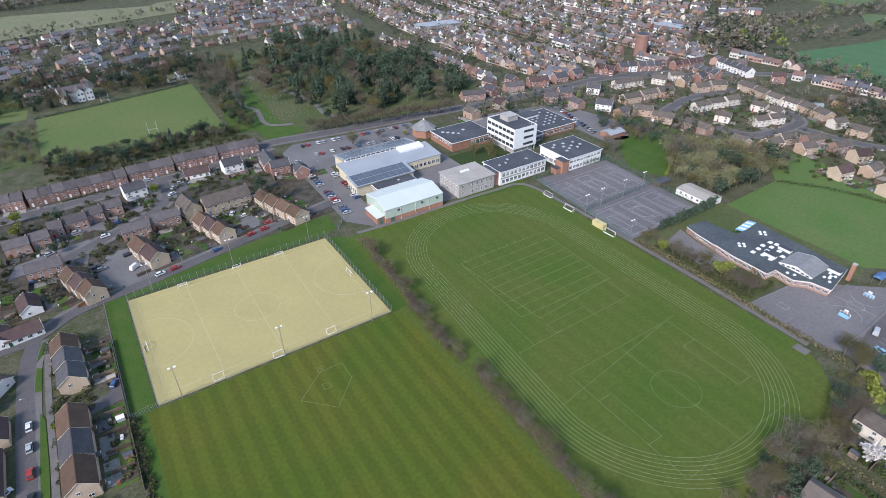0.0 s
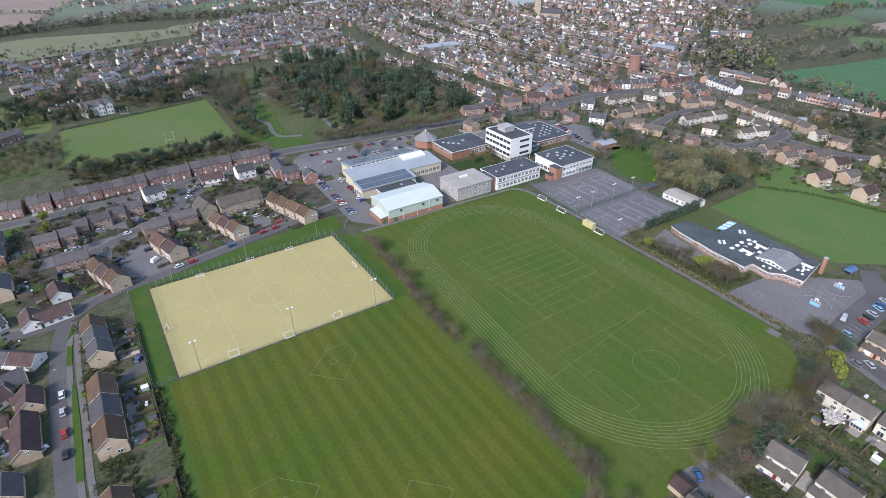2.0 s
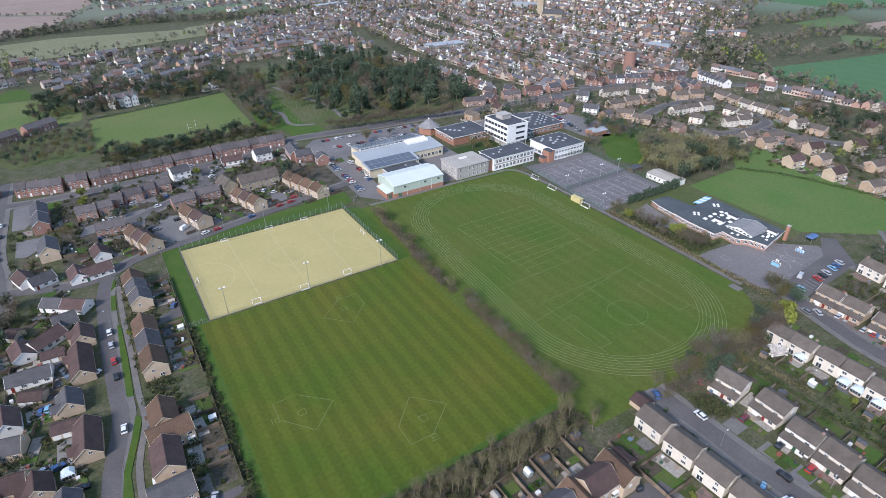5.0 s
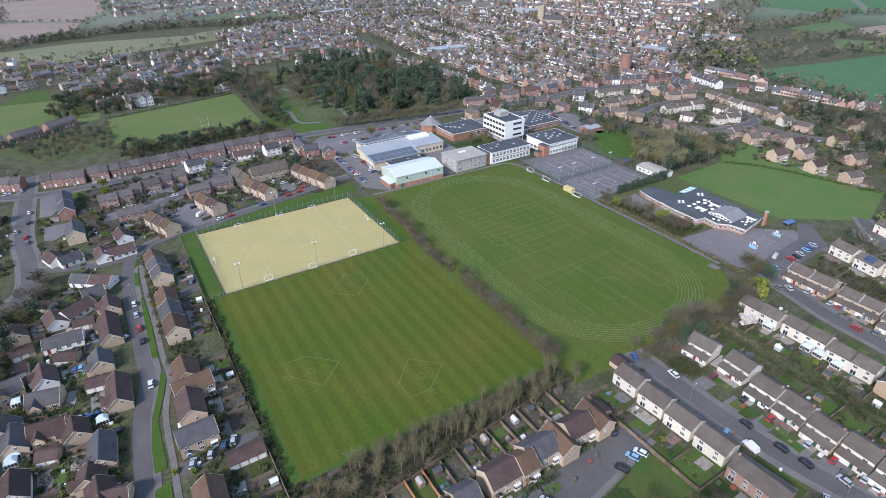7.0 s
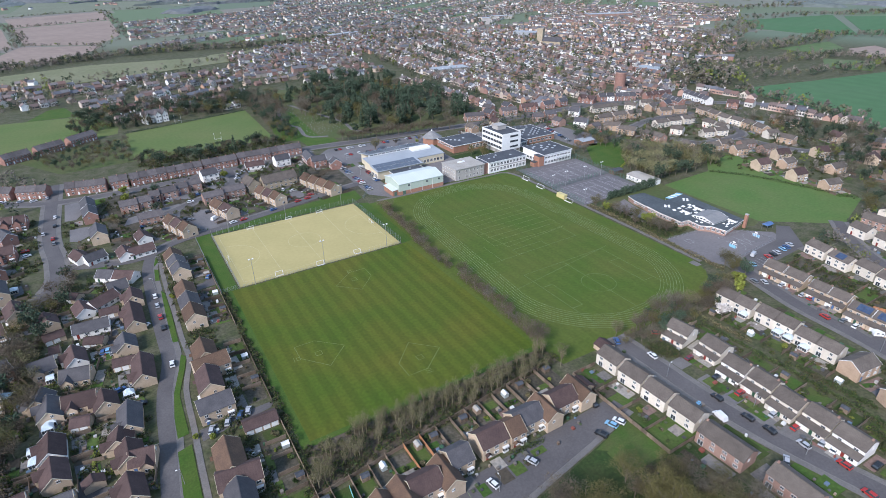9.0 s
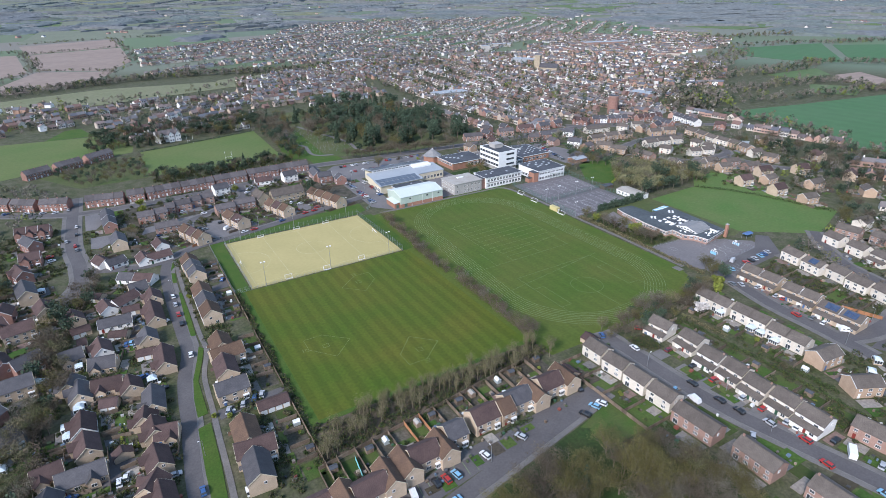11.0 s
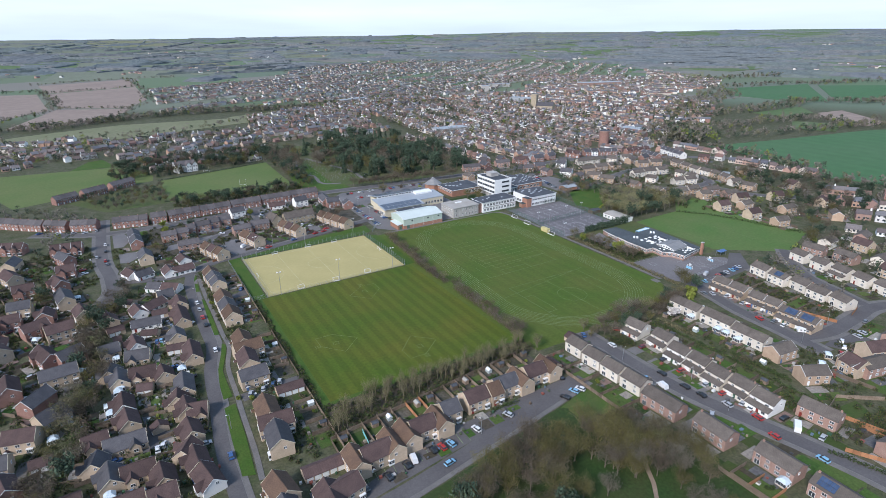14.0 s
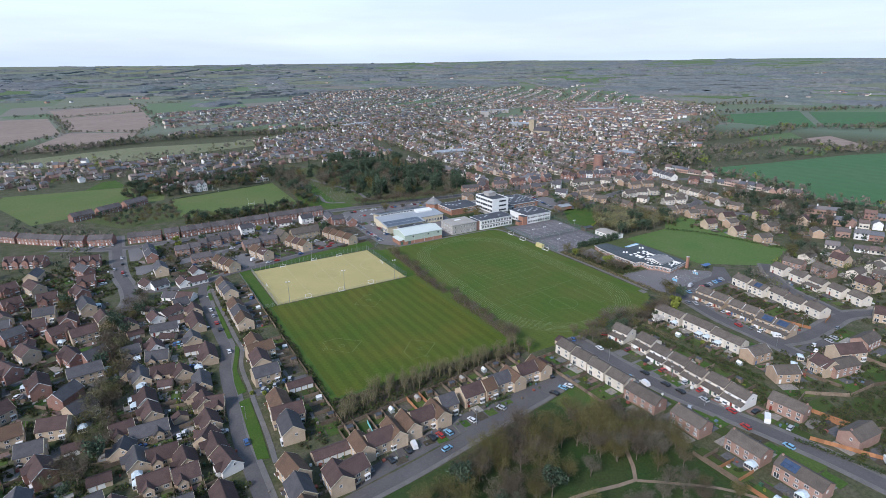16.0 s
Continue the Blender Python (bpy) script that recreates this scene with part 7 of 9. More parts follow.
sheet("parking_court", [(26, 122), (40, 128), (36, 137), (28, 138)], 0.06, ASPHALT, "asphalt parking court", "car park")
sheet("parking_court", [(-58.6, -82), (-55.8, -74), (-55, -52.6), (-52.6, -53.8), (-53.2, -74), (-50, -76.6), (-39, -80), (-39, -84), (-50, -80.4), (-56, -84)][::-1], 0.055, ASPHALT, "asphalt garage court", "car park")
sheet("parking_court", [(-45, 6), (-40, -20), (-44, -20), (-50, 4)], 0.055, ASPHALT, "asphalt driveway court", "car park")
sheet("parking_court", [(188, -162), (172, -164), (168, -155), (184, -153.5)], 0.055, ASPHALT, "asphalt parking court", "car park")
for v in (-120, -129.6, -137.8, -147.6, -153.8, -160.6, -113.5):
    sheet("driveway", rect(102.8, 107.6, v - 2.2, v + 2.2), 0.075, (PAVING, RED_DRIVE, ASPHALT_OLD)[int(abs(v)) % 3], "paved driveway in front of a garage", "driveway")
for v in (-112, -120.4, -128, -138):
    sheet("driveway", rect(169.4, 173.4, v - 3, v + 3), 0.075, (RED_DRIVE, ASPHALT_OLD)[int(abs(v)) % 2], "paved driveway in front of a garage", "driveway")
for u0, u1, v0, v1 in ((103, 107.4, -134.6, -131.8), (103.4, 107.4, -145.4, -142.6), (90.5, 94.4, -155, -143), (92, 97, -176, -164), (96, 101, -193, -181), (60, 92, -141, -133), (111, 116, -190, -179)):
    sheet("front_lawn", rect(u0, u1, v0, v1), 0.085, LAWN, "small green front lawn", "lawn")

# ---- gardens, fences and sheds ----
PANEL = Mesh()
PANEL.box(0, 1.78, -0.02, 0.02, 0.04, 1.44)
PANELS = {m_.name: PANEL.data("fence_panel", [m_]) for m_ in (WOOD_FENCE, WOOD_ORANGE)}


def fence(a, b, wood=None, label="weathered wooden garden fence", fine=True):
    """A panel fence from a to b."""
    wood = wood or WOOD_FENCE
    a, b = Vector(a), Vector(b)
    n = max(1, round((b - a).length / 1.83))
    turn = math.degrees(math.atan2(b.y - a.y, b.x - a.x))
    m = pose(a.x, a.y, 0, 0, 0, turn)
    if not fine:
        return solid("garden_fence", Mesh().box(0, n * 1.83, -0.03, 0.03, 0, 1.42), wood, label, "fence", "garden fences", m=m)
    t = thing("garden_fence", m, label, "fence", "garden fences")
    for i in range(n):
        put("fence_panel", PANELS[wood.name], t, i * 1.83 + 0.03, 0, 0)
    return t


SHEDS = {}


def shed(u, v, turn, kind="shed"):
    m = pose(u, v, 0, 0, 0, turn)
    if kind in SHEDS:
        return copy_thing(SHEDS[kind], m)
    if kind == "greenhouse":
        t = thing("greenhouse", m, "small glass greenhouse in a garden", "greenhouse", "garden sheds")
        gabled(t, 2.4, 1.9, 1.4, 2.1, mat("greenhouse_glass", (0.45, 0.5, 0.5), rough=0.15, grit=0.1), UPVC, 0.04, -1.2, -0.95)
    elif kind == "conservatory":
        t = thing("conservatory", m, "white framed glass conservatory", "conservatory", "conservatories")
        part("base", Mesh().box(-1.7, 1.7, -1.4, 1.4, 0, 0.6), BRICK_BUFF, t)
        put("window", window_data(3.4, 1.5, 4), t, 0, -1.4, 0.6)
        put("window", window_data(2.8, 1.5, 3), t, -1.7, 0, 0.6, -90)
        put("window", window_data(2.8, 1.5, 3), t, 1.7, 0, 0.6, 90)
        q = Mesh().hull([(-1.8, -1.5, 2.1), (1.8, -1.5, 2.1), (1.8, 1.4, 2.1), (-1.8, 1.4, 2.1)], [(-0.6, -0.3, 2.9), (0.6, -0.3, 2.9), (0.6, 1.4, 2.9), (-0.6, 1.4, 2.9)])
        part("roof", q, mat("conservatory_roof", (0.5, 0.58, 0.62), (0.62, 0.68, 0.7), 2.0, rough=0.2), t)
    else:
        t = thing("garden_shed", m, "small wooden garden shed with felt roof", "shed", "garden sheds")
        gabled(t, 2.6, 1.9, 1.8, 2.3, SHED, (FELT, CHIPPINGS)[kind == "pale"], 0.12, -1.3, -0.95)
        put("door", door_data(0.7, 1.6, WOOD_FENCE), t, 0.3, -0.95, 0.05)
    SHEDS[kind] = t
    return t


random.seed(21)


def plot(u0, u1, v0, v1, fine=False, lawn=0.55, wood=None):
    """One back garden: soil or lawn, bushes, perhaps a shed."""
    if random.random() < lawn:
        sheet("back_lawn", rect(u0 + 0.5, u1 - 0.5, v0 + 0.6, v1 - 0.8), 0.06, LAWN, "green back garden lawn", "lawn")
    else:
        sheet("back_yard", rect(u0 + 0.4, u1 - 0.4, v0 + 0.4, v1 - 0.4), 0.055, SOIL, "paved and planted back garden", "garden")
    for _ in range(2):
        bush(random.uniform(u0 + 0.6, u1 - 0.6), random.uniform(v0 + 0.6, v1 - 0.6), random.uniform(0.5, 1.2), random.choice([LEAF_GREEN, LEAF_GREEN, LEAF_BROWN, LEAF_BRIGHT]), "leafy green garden shrub")


# gardens of the terrace close, up against the tree belt
edges = [-9.5, -4, 1.2, 6.5, 11.5, 17, 22, 27, 32, 37, 42, 47, 53, 58.5, 64, 70]
for i, (a, b) in enumerate(zip(edges, edges[1:])):
    far, close = -107 + 0.115 * (a + 9), -118 + 0.1 * a
    plot(a, b, close + 0.5, far - 0.3, True, 0.3)
    fence((a, close), (a, far), WOOD_ORANGE if i in (5, 6) else None, "orange stained garden fence" if i in (5, 6) else "weathered wooden garden fence")
    fence((a, far), (b, far + 0.115 * (b - a)))
    if i % 3 != 1:
        shed((a + b) / 2 + 0.6, far - 2.0, (0, 90)[i % 2], ("shed", "pale", "shed", "greenhouse")[i % 4])
t = thing("painted_fence", pose(-1.0, -117.5, 0, 0, 0, 83), "turquoise painted garden fence", "fence")
for i in range(5):
    put("fence_panel", PANEL.data("fence_panel", [TURQ]), t, i * 1.83, 0, 0)
# gardens between the estate houses and the mown field
vs = [33, 27, 20, 14] + [4, -3, -9.5, -16, -21.5] + [-35, -41.5, -47.5, -54, -60, -67] + [-78.5, -84.5, -90, -96, -102, -109.5]
for i, (a, b) in enumerate(zip(vs, vs[1:])):
    if a - b < 8:
        plot(-13.4, -7.4, b, a, False, 0.5)
        fence((-13.4, a), (-7.4, a), fine=False)
        if i % 2 == 0:
            shed(-8.9, (a + b) / 2, 0, ("shed", "greenhouse", "pale")[i % 3])
for a, b in ((34, -25), (-33, -70), (-74, -112)):
    fence((-7.2 + (0 if a > -70 else -0.2), a), (-7.2, b), fine=False, label="long wooden fence beside the mown field")
# gardens behind the pale houses
for i, (a, b) in enumerate(((-106.5, -115.6), (-115.6, -124.5), (-124.5, -133.2), (-133.2, -141.8))):
    plot(73, 81.4, b, a, True, 0.8)
    fence((73, a), (81.6, a))
    fence((73, b), (73, a))
fence((73, -141.8), (88, -141.8))
for i, (a, b) in enumerate(((-176.6, -187.6), (-190, -203))):
    plot(77.4, 84 + i, b, a, False, 1.0)
    fence((77.2, b), (77.2, a), WOOD_ORANGE if i else None, fine=False)
    fence((77.2, b), (85 + i, b), WOOD_ORANGE, "orange stained garden fence", False)
fence((77.2, -176.6), (85, -176.6), fine=False)
for i, v in enumerate((-109, -117.5, -128.9, -137.6, -146, -154.2, -162.4, -170.8)):
    if i < 7:
        plot(118.4, 128, v - 8, v, False, 0.85)
    fence((118, v), (128, v), fine=False)
    if i % 2:
        shed(125.5, v - 3, 90, "shed")
for i, v in enumerate((-105.6, -112.6, -119.8, -127, -134, -141, -147.2)):
    if i < 6:
        plot(135.5, 141, v - 6.8, v, False, 0.85)
    fence((135, v), (141, v), fine=False)
    if i % 2 == 0:
        shed(136.4, v - 3, 90, ("greenhouse", "shed")[i % 4 == 0])
for i, v in enumerate((-103, -111.5, -119.5, -128, -134.5, -141.5)):
    if i < 5:
        plot(184.5, 201, v - 7, v, False, 0.5)
    fence((185, v), (201, v), fine=False)
fence((186, -136.5), (190, -149), WOOD_ORANGE, "orange wooden fence by the road")
fence((201, -149), (210, -147), WOOD_ORANGE, "orange wooden fence by the road")
fence((127, -176), (131, -192), WOOD_ORANGE, "orange wooden garden fence")
fence((113, -188), (122, -205), WOOD_ORANGE, "orange wooden garden fence")
fence((-6, 62), (-14, 57.5), WOOD_ORANGE, "buff wooden boundary fence", False)
for u, v, turn in ((-62, -48, 0), (-64.5, -60, 0), (-66, -102, 0), (149.5, -119.5, 90), (-100, 26, 30), (-88, 8, 60), (78.5, -198, 0), (-98, -26, 0), (-110, 36, 0), (143.4, -127.4, -90), (143.4, -131.0, -90), (143.6, -115.2, -90), (142.8, -136.4, -90), (85.6, -186, -90), (85.8, -200, -90), (-61.4, -45.6, 0), (-65.2, -55.3, -90), (-41.9, -44.6, 0), (-61.7, -24.4, -90), (-96.6, 34.2, 0), (-74.6, 43.5, 90), (-79.7, -64.6, 0), (-66.0, -98.4, 0), (-72.6, -27.0, 60), (152, -162, 30), (160, -160, 40)):
    shed(u, v, turn, "conservatory")
# loose planting among the west estate houses
west = [(-66, 40), (-34, 44), (-34, -140), (-60, -150), (-120, -90), (-125, 60), (-80, 40)]
SHRUBS = palette("garden_shrub_tones", [(0.040, 0.062, 0.02), (0.078, 0.066, 0.036), (0.052, 0.074, 0.026), (0.095, 0.115, 0.026), (0.028, 0.044, 0.02), (0.09, 0.078, 0.052)], 0.95, "island", 0.3, 1.5)


def clear(u, v, gap):
    """True where a road runs or a house stands."""
    if any(min((q.x - u) ** 2 + (q.y - v) ** 2 for q in line) < (h + gap) ** 2 for line, h in STREETS):
        return True
    if -38 < u < -23.4 and -112 < v < 45 or any(within(q, u, v) for q in COURTS):
        return True
    for x, y, turn, w, d, kind in HOMES:
        if abs(x - u) + abs(y - v) < 16:
            c, s = math.cos(radians(turn)), math.sin(radians(turn))
            if abs((u - x) * c + (v - y) * s) < w / 2 + gap * 0.6 and abs((v - y) * c - (u - x) * s) < d / 2 + gap * 0.6:
                return True
    return False


def scrub(places, label, seed):
    """Garden shrubs past counting, as loose clouds of leaves."""
    rng = np.random.default_rng(seed)
    pts = []
    for u, v in places:
        if clear(u, v, 0.8):
            continue
        s = rng.uniform(0.7, 1.9)
        p = inside(95, rng, 0.4) * s
        p[:, 2] = np.abs(p[:, 2]) * rng.uniform(0.8, 1.5)
        pts.append(p + np.array([u, v, 0.05]))
    solid("garden_shrubs", cloud(np.concatenate(pts), 0.27, rng, 0.0, 1.6), SHRUBS, label, "shrubs", kind="stuff")


scrub(scatter(west, 1100, 1.4, 33), "mixed shrubs in the estate gardens", 41)
for i, (u, v) in enumerate(scatter(west, 34, 6.0, 34)):
    if clear(u, v, 2.6):
        continue
    sheet("back_lawn", [(u - 2.6, v - 2), (u + 2.4, v - 2.4), (u + 2.8, v + 2), (u - 2.2, v + 2.4)], 0.02 + 0.001 * i, LAWN, "green back garden lawn", "lawn")
    if i % 2:
        shed(u + 4, v, random.uniform(0, 90), ("shed", "pale")[i % 4 == 1])
scrub(scatter([(-34, 62), (70, 92), (70, 140), (-40, 140)], 420, 1.5, 35), "mixed shrubs among the terraces", 42)
scrub(scatter([(-130, 110), (-70, 120), (-66, 62), (-80, 40), (-125, 60)], 300, 1.8, 38), "mixed shrubs by the cross road", 46)
scrub(scatter([(-58, 130), (-58, 66), (-36, 66), (-40, 130)], 60, 3.0, 39), "mixed shrubs behind the terraces", 47)
scrub(scatter([(186, -170), (186, -100), (300, -100), (300, -180)], 190, 2.4, 36), "mixed shrubs in the upper gardens", 43)
scrub(scatter([(116, -210), (116, -170), (160, -150), (190, -170), (190, -220)], 220, 1.8, 37), "mixed shrubs in the lower gardens", 44)
for u, v in ((-24.2, -74), (-25.4, -81), (-28.4, -71.5), (-23.8, -79), (-50, -87.5), (-23.5, 6.5), (-20, 7.6), (-46, -79), (-42.5, -80)):
    bush(u, v, 1.1, LEAF_BRIGHT, "bright yellow-green clipped shrub")
scrub(scatter([(102.8, -109.2), (108.6, -111), (108.2, -117.2), (103.2, -115)], 46, 0.7, 53), "overgrown shrub bed in front of a house", 54)
scrub(scatter([(-23, 44), (-14.5, 44), (-14.5, -112), (-27, -112)], 240, 1.6, 48), "front garden shrubs along the footway", 49)
scrub(scatter([(-9, -105.5), (74, -98.5), (74, -91.6), (-6, -91.6)], 150, 1.8, 50), "low brushwood under the tree belt", 51)
scrub([(-6.3 + random.uniform(-0.7, 0.8), v) for v in np.arange(-92, -1, 1.8)], "rough scrub along the field fence", 45)

# ---- pitch furniture ----
MESHWIRE = mat("green_wire_mesh", (0.12, 0.17, 0.15), rough=0.6)


def mesh_fence(a, b, h, label, wire=None, name="mesh_fence", gap=2.5):
    """Posts, rails and fine bars."""
    a, b = Vector(a), Vector(b)
    n = max(1, round((b - a).length / gap))
    L = (b - a).length
    t = thing(name, pose(a.x, a.y, 0, 0, 0, math.degrees(math.atan2(b.y - a.y, b.x - a.x))), label, "fence", "mesh fences")
    me = Mesh()
    for i in range(n + 1):
        me.box(i * L / n - 0.04, i * L / n + 0.04, -0.04, 0.04, 0, h)
    o = part("post", me, wire or STEEL, t)
    o["kind"] = "stuff"
    w = Mesh()
    for z in np.arange(0.1, h, 0.42):
        w.box(0, L, -0.012, 0.012, z, z + 0.025)
    for x in np.arange(0, L, 0.5):
        w.box(x, x + 0.02, -0.012, 0.012, 0.05, h)
    o = part("mesh", w, wire or MESHWIRE, t)
    o["kind"] = "stuff"


mesh_fence((0, 0), (0, 53), 2.6, "tall grey mesh fence round the pitch", STEEL)
mesh_fence((0, 0), (70, 0), 1.1, "low rail fence along the pitch", STEEL)
mesh_fence((0, 53.4), (70, 53.4), 3.0, "tall green mesh fence round the pitch")
mesh_fence((70.2, 0), (70.2, 53.4), 3.0, "tall green mesh fence round the pitch")
mesh_fence((-6.8, -0.7), (0, -0.4), 2.2, "grey mesh fence at the field corner", STEEL)
mesh_fence((-6.8, -0.7), (-6.8, 54), 1.6, "grey fence beside the grass strip", STEEL)
mesh_fence((77, 56), (82, 62), 2.4, "green mesh gates by the car park")
mesh_fence((166.8, -13.5), (170.6, 46), 3.4, "tall green mesh fence round the courts", GREENMETAL)
mesh_fence((170.6, 46.2), (214.6, 43.2), 3.4, "tall green mesh fence round the courts", GREENMETAL)
mesh_fence((214.6, 43), (209.6, -9), 3.4, "tall green mesh fence round the courts", GREENMETAL)
mesh_fence((168.6, 12), (212.4, 13), 3.0, "tall green mesh fence between the courts", GREENMETAL)
mesh_fence((172, -61.6), (187, -63.4), 1.0, "grey fence round the playground", STEEL)
for a, b in (((189.4, -73.4), (205.6, -74)), ((205.6, -74), (209.4, -87.2)), ((209.4, -87.2), (188.6, -88.4)), ((188.6, -88.4), (176, -88.6))):
    mesh_fence(a, b, 1.0, "low pale rail fence round the ball court", STEEL)

GOAL = {}


def goal(u, v, turn, w=3.66, h=2.14, group="pitch goals"):
    key = (w, h)
    m = pose(u, v, 0.07, 0, 0, turn)
    if key in GOAL:
        return copy_thing(GOAL[key], m)
    t = thing("goal", m, "white metal goal frame with net", "goal", group)
    for x in (-w / 2, w / 2):
        part("post", Mesh().box(x - 0.06, x + 0.06, -0.06, 0.06, 0, h), WHITE, t)
        part("brace", Mesh().tube((x, 0, h), (x, 1.3, 0.05), 0.04, 0.04, 4), WHITE, t)
    part("crossbar", Mesh().box(-w / 2, w / 2, -0.06, 0.06, h - 0.12, h), WHITE, t)
    part("backboard", Mesh().box(-w / 2, w / 2, 1.2, 1.26, 0, 0.46), WHITE, t)
    GOAL[key] = t
    return t


for u, v, turn in ((16, 1.6, 180), (50, 1.8, 180), (33, 0.8, 180), (17, 50.6, 0), (35.6, 51.4, 0), (51, 50.8, 0), (1.6, 25, 90), (67.6, 26.6, -90)):
    goal(u, v, turn)
for u, v in ((167.4, 31), (166.3, 17), (165.8, -6)):
    goal(u - 1.6, v, 93, 6.0, 2.2)
LAMPS = {}


def floodlight(u, v, h, turn, name="floodlight"):
    key = (name, h)
    m = pose(u, v, 0, 0, 0, turn)
    if key in LAMPS:
        return copy_thing(LAMPS[key], m)
    t = thing(name, m, "tall grey floodlight mast with two lamp heads" if name == "floodlight" else "slim grey street lamp beside the road", "floodlight" if name == "floodlight" else "street lamp", "floodlights" if name == "floodlight" else "street lamps")
    part("mast", Mesh().tube((0, 0, 0), (0, 0, h), 0.11, 0.06, 6), STEEL, t)
    if name == "floodlight":
        part("crossarm", Mesh().box(-0.9, 0.9, -0.05, 0.05, h - 0.1, h), STEEL, t)
        for x in (-0.7, 0.7):
            part("lamp_head", Mesh().hull([(x - 0.3, -0.1, h), (x + 0.3, -0.1, h), (x + 0.3, 0.5, h + 0.1), (x - 0.3, 0.5, h + 0.1)], [(x - 0.3, -0.1, h + 0.2), (x + 0.3, -0.1, h + 0.2), (x + 0.3, 0.5, h + 0.25), (x - 0.3, 0.5, h + 0.25)]), WHITE, t)
    else:
        part("arm", Mesh().tube((0, 0, h), (0.9, 0, h + 0.15), 0.05, 0.04, 5), STEEL, t)
        part("lantern", Mesh().box(0.7, 1.3, -0.12, 0.12, h + 0.08, h + 0.22), WHITE, t)
    LAMPS[key] = t
    return t


for u, v, turn in ((6, -0.6, 0), (34.5, -0.6, 0), (63, -0.6, 0), (8, 54, 180), (35, 54, 180), (64, 54.2, 180)):
    floodlight(u, v, 11, turn)
for u, v in ((178, 12), (192, 12.4), (168.4, 11.4), (205, 12.8), (168, -12.6)):
    floodlight(u, v, 8, 0)
for u, v, turn in ((96.2, -122, 0), (101.6, -160, 0), (106.5, -143, 180), (169.4, -130, 180), (162.5, -149.6, 0), (-33.4, -86, 180), (-28, 16, 180), (-9, 56, 90), (20, 66, 90), (58, 77, 90), (90.6, 90, 0), (90.6, 110, 0), (30, -128, 90), (186, -147, 90)):
    floodlight(u, v, 6.5, turn, "street_lamp")
for u, v in ((18.8, 275.9), (34.6, 206.2)):
    t = thing("rugby_posts", pose(u, v, 0, 0, 0, 0), "tall white rugby goal posts", "goal posts", "rugby posts")
    for x in (-2.8, 2.8):
        part("upright", Mesh().tube((x, 0, 0), (x, 0, 8.5), 0.06, 0.05, 6), WHITE, t)
    part("crossbar", Mesh().box(-2.8, 2.8, -0.05, 0.05, 3.0, 3.1), WHITE, t)
t = thing("equipment_box", pose(164.6, 0.2, 0, 0, 0, 92), "pale yellow shipping container beside the courts", "container")
part("shell", Mesh().box(-2.8, 2.8, -1.1, 1.1, 0.05, 2.3), YELLOW, t)
part("door", Mesh().box(2.8, 2.86, -1.0, 1.0, 0.15, 2.2), YELLOW, t)
sheet("concrete_slab", [(161, -84), (164, -84), (164, -80), (161, -80)], 0.05, PAVING, "small pale concrete slab in the field", "slab")
scrub(scatter([(118, -108), (142, -106), (141, -150), (118, -172)], 45, 2.6, 61), "mixed shrubs in back to back gardens", 46)
scrub(scatter([(-20, 155), (80, 158), (72, 192), (-18, 192)], 330, 1.5, 62), "shrubs behind the brick terraces", 47)
scrub(scatter([(170, -60), (188, -60), (182, -45), (172, -20)], 70, 1.6, 63), "shrubs beside the primary school", 48)
scrub(scatter([(262, 90), (262, 10), (300, -70), (372, -40), (372, 70), (320, 100)], 380, 2.0, 64), "shrubs of the north estate gardens", 49)

# gardens and lawns round the lower houses
for pts in ([(151, -175), (163, -175), (161, -183), (153, -183)], [(133, -177), (141, -178), (138, -184), (129, -182)], [(77, -173), (82, -173), (83, -181), (77, -181)], [(78, -182), (83, -182.4), (83, -189), (77, -188)], [(92.6, -143.4), (94.2, -143.4), (95.4, -154.5), (92.6, -153)], [(94, -160), (97.4, -160.5), (100, -171), (96, -169.5)], [(103.6, -184), (107.4, -196), (103, -198), (100, -186)], [(58.5, -131), (75, -127), (76, -139.4), (62, -134)], [(142, -186), (150, -184), (160, -192), (148, -200)], [(165, -178), (178, -176), (180, -188), (168, -190)], [(184, -176), (197, -174), (198, -186), (186, -188)], [(196, -154.6), (202, -155), (203, -160.5), (195, -161)], [(140, -158), (148, -158), (150, -166), (143, -167)], [(204, -172), (216, -170), (214, -186), (203, -188)], [(232, -166), (244, -172), (240, -186), (228, -180)]):
    if sum((b[0] - a[0]) * (b[1] + a[1]) for a, b in zip(pts, pts[1:] + pts[:1])) > 0:
        pts = pts[::-1]
    sheet("back_lawn", pts, 0.066, LAWN, "bright green garden lawn", "lawn")
for a, b, wood in (((137, -174), (149, -183), None), ((128, -185), (128, -193), WOOD_ORANGE), ((149, -183), (163, -184), None), ((163, -184), (181, -190), None), ((181, -174), (182, -190), None), ((200, -170), (201, -190), None), ((128, -176), (137, -174), None), ((77, -181.6), (84, -181.8), WOOD_ORANGE), ((76.6, -190), (76.6, -173), None), ((150, -166), (152, -178), None), ((128, -193), (142, -200), None), ((218, -168), (216, -190), None)):
    fence(a, b, wood, "orange stained garden fence" if wood else "weathered wooden garden fence", False)
hedge([(133.4, -140), (133.4, -152), (134, -162)], 2.0, 1.8, LEAF_GREEN, "long thick green hedge between gardens", 71, 0.22, 60)
hedge([(109, -186), (113, -199), (117, -214)], 1.8, 1.5, LEAF_GREEN, "clipped green hedge beside the road", 72, 0.22, 36)
hedge([(39, -121.2), (44, -121), (49, -121.6)], 2.2, 1.3, LEAF_GREEN, "clipped green hedge in front of houses", 73, 0.2, 40)
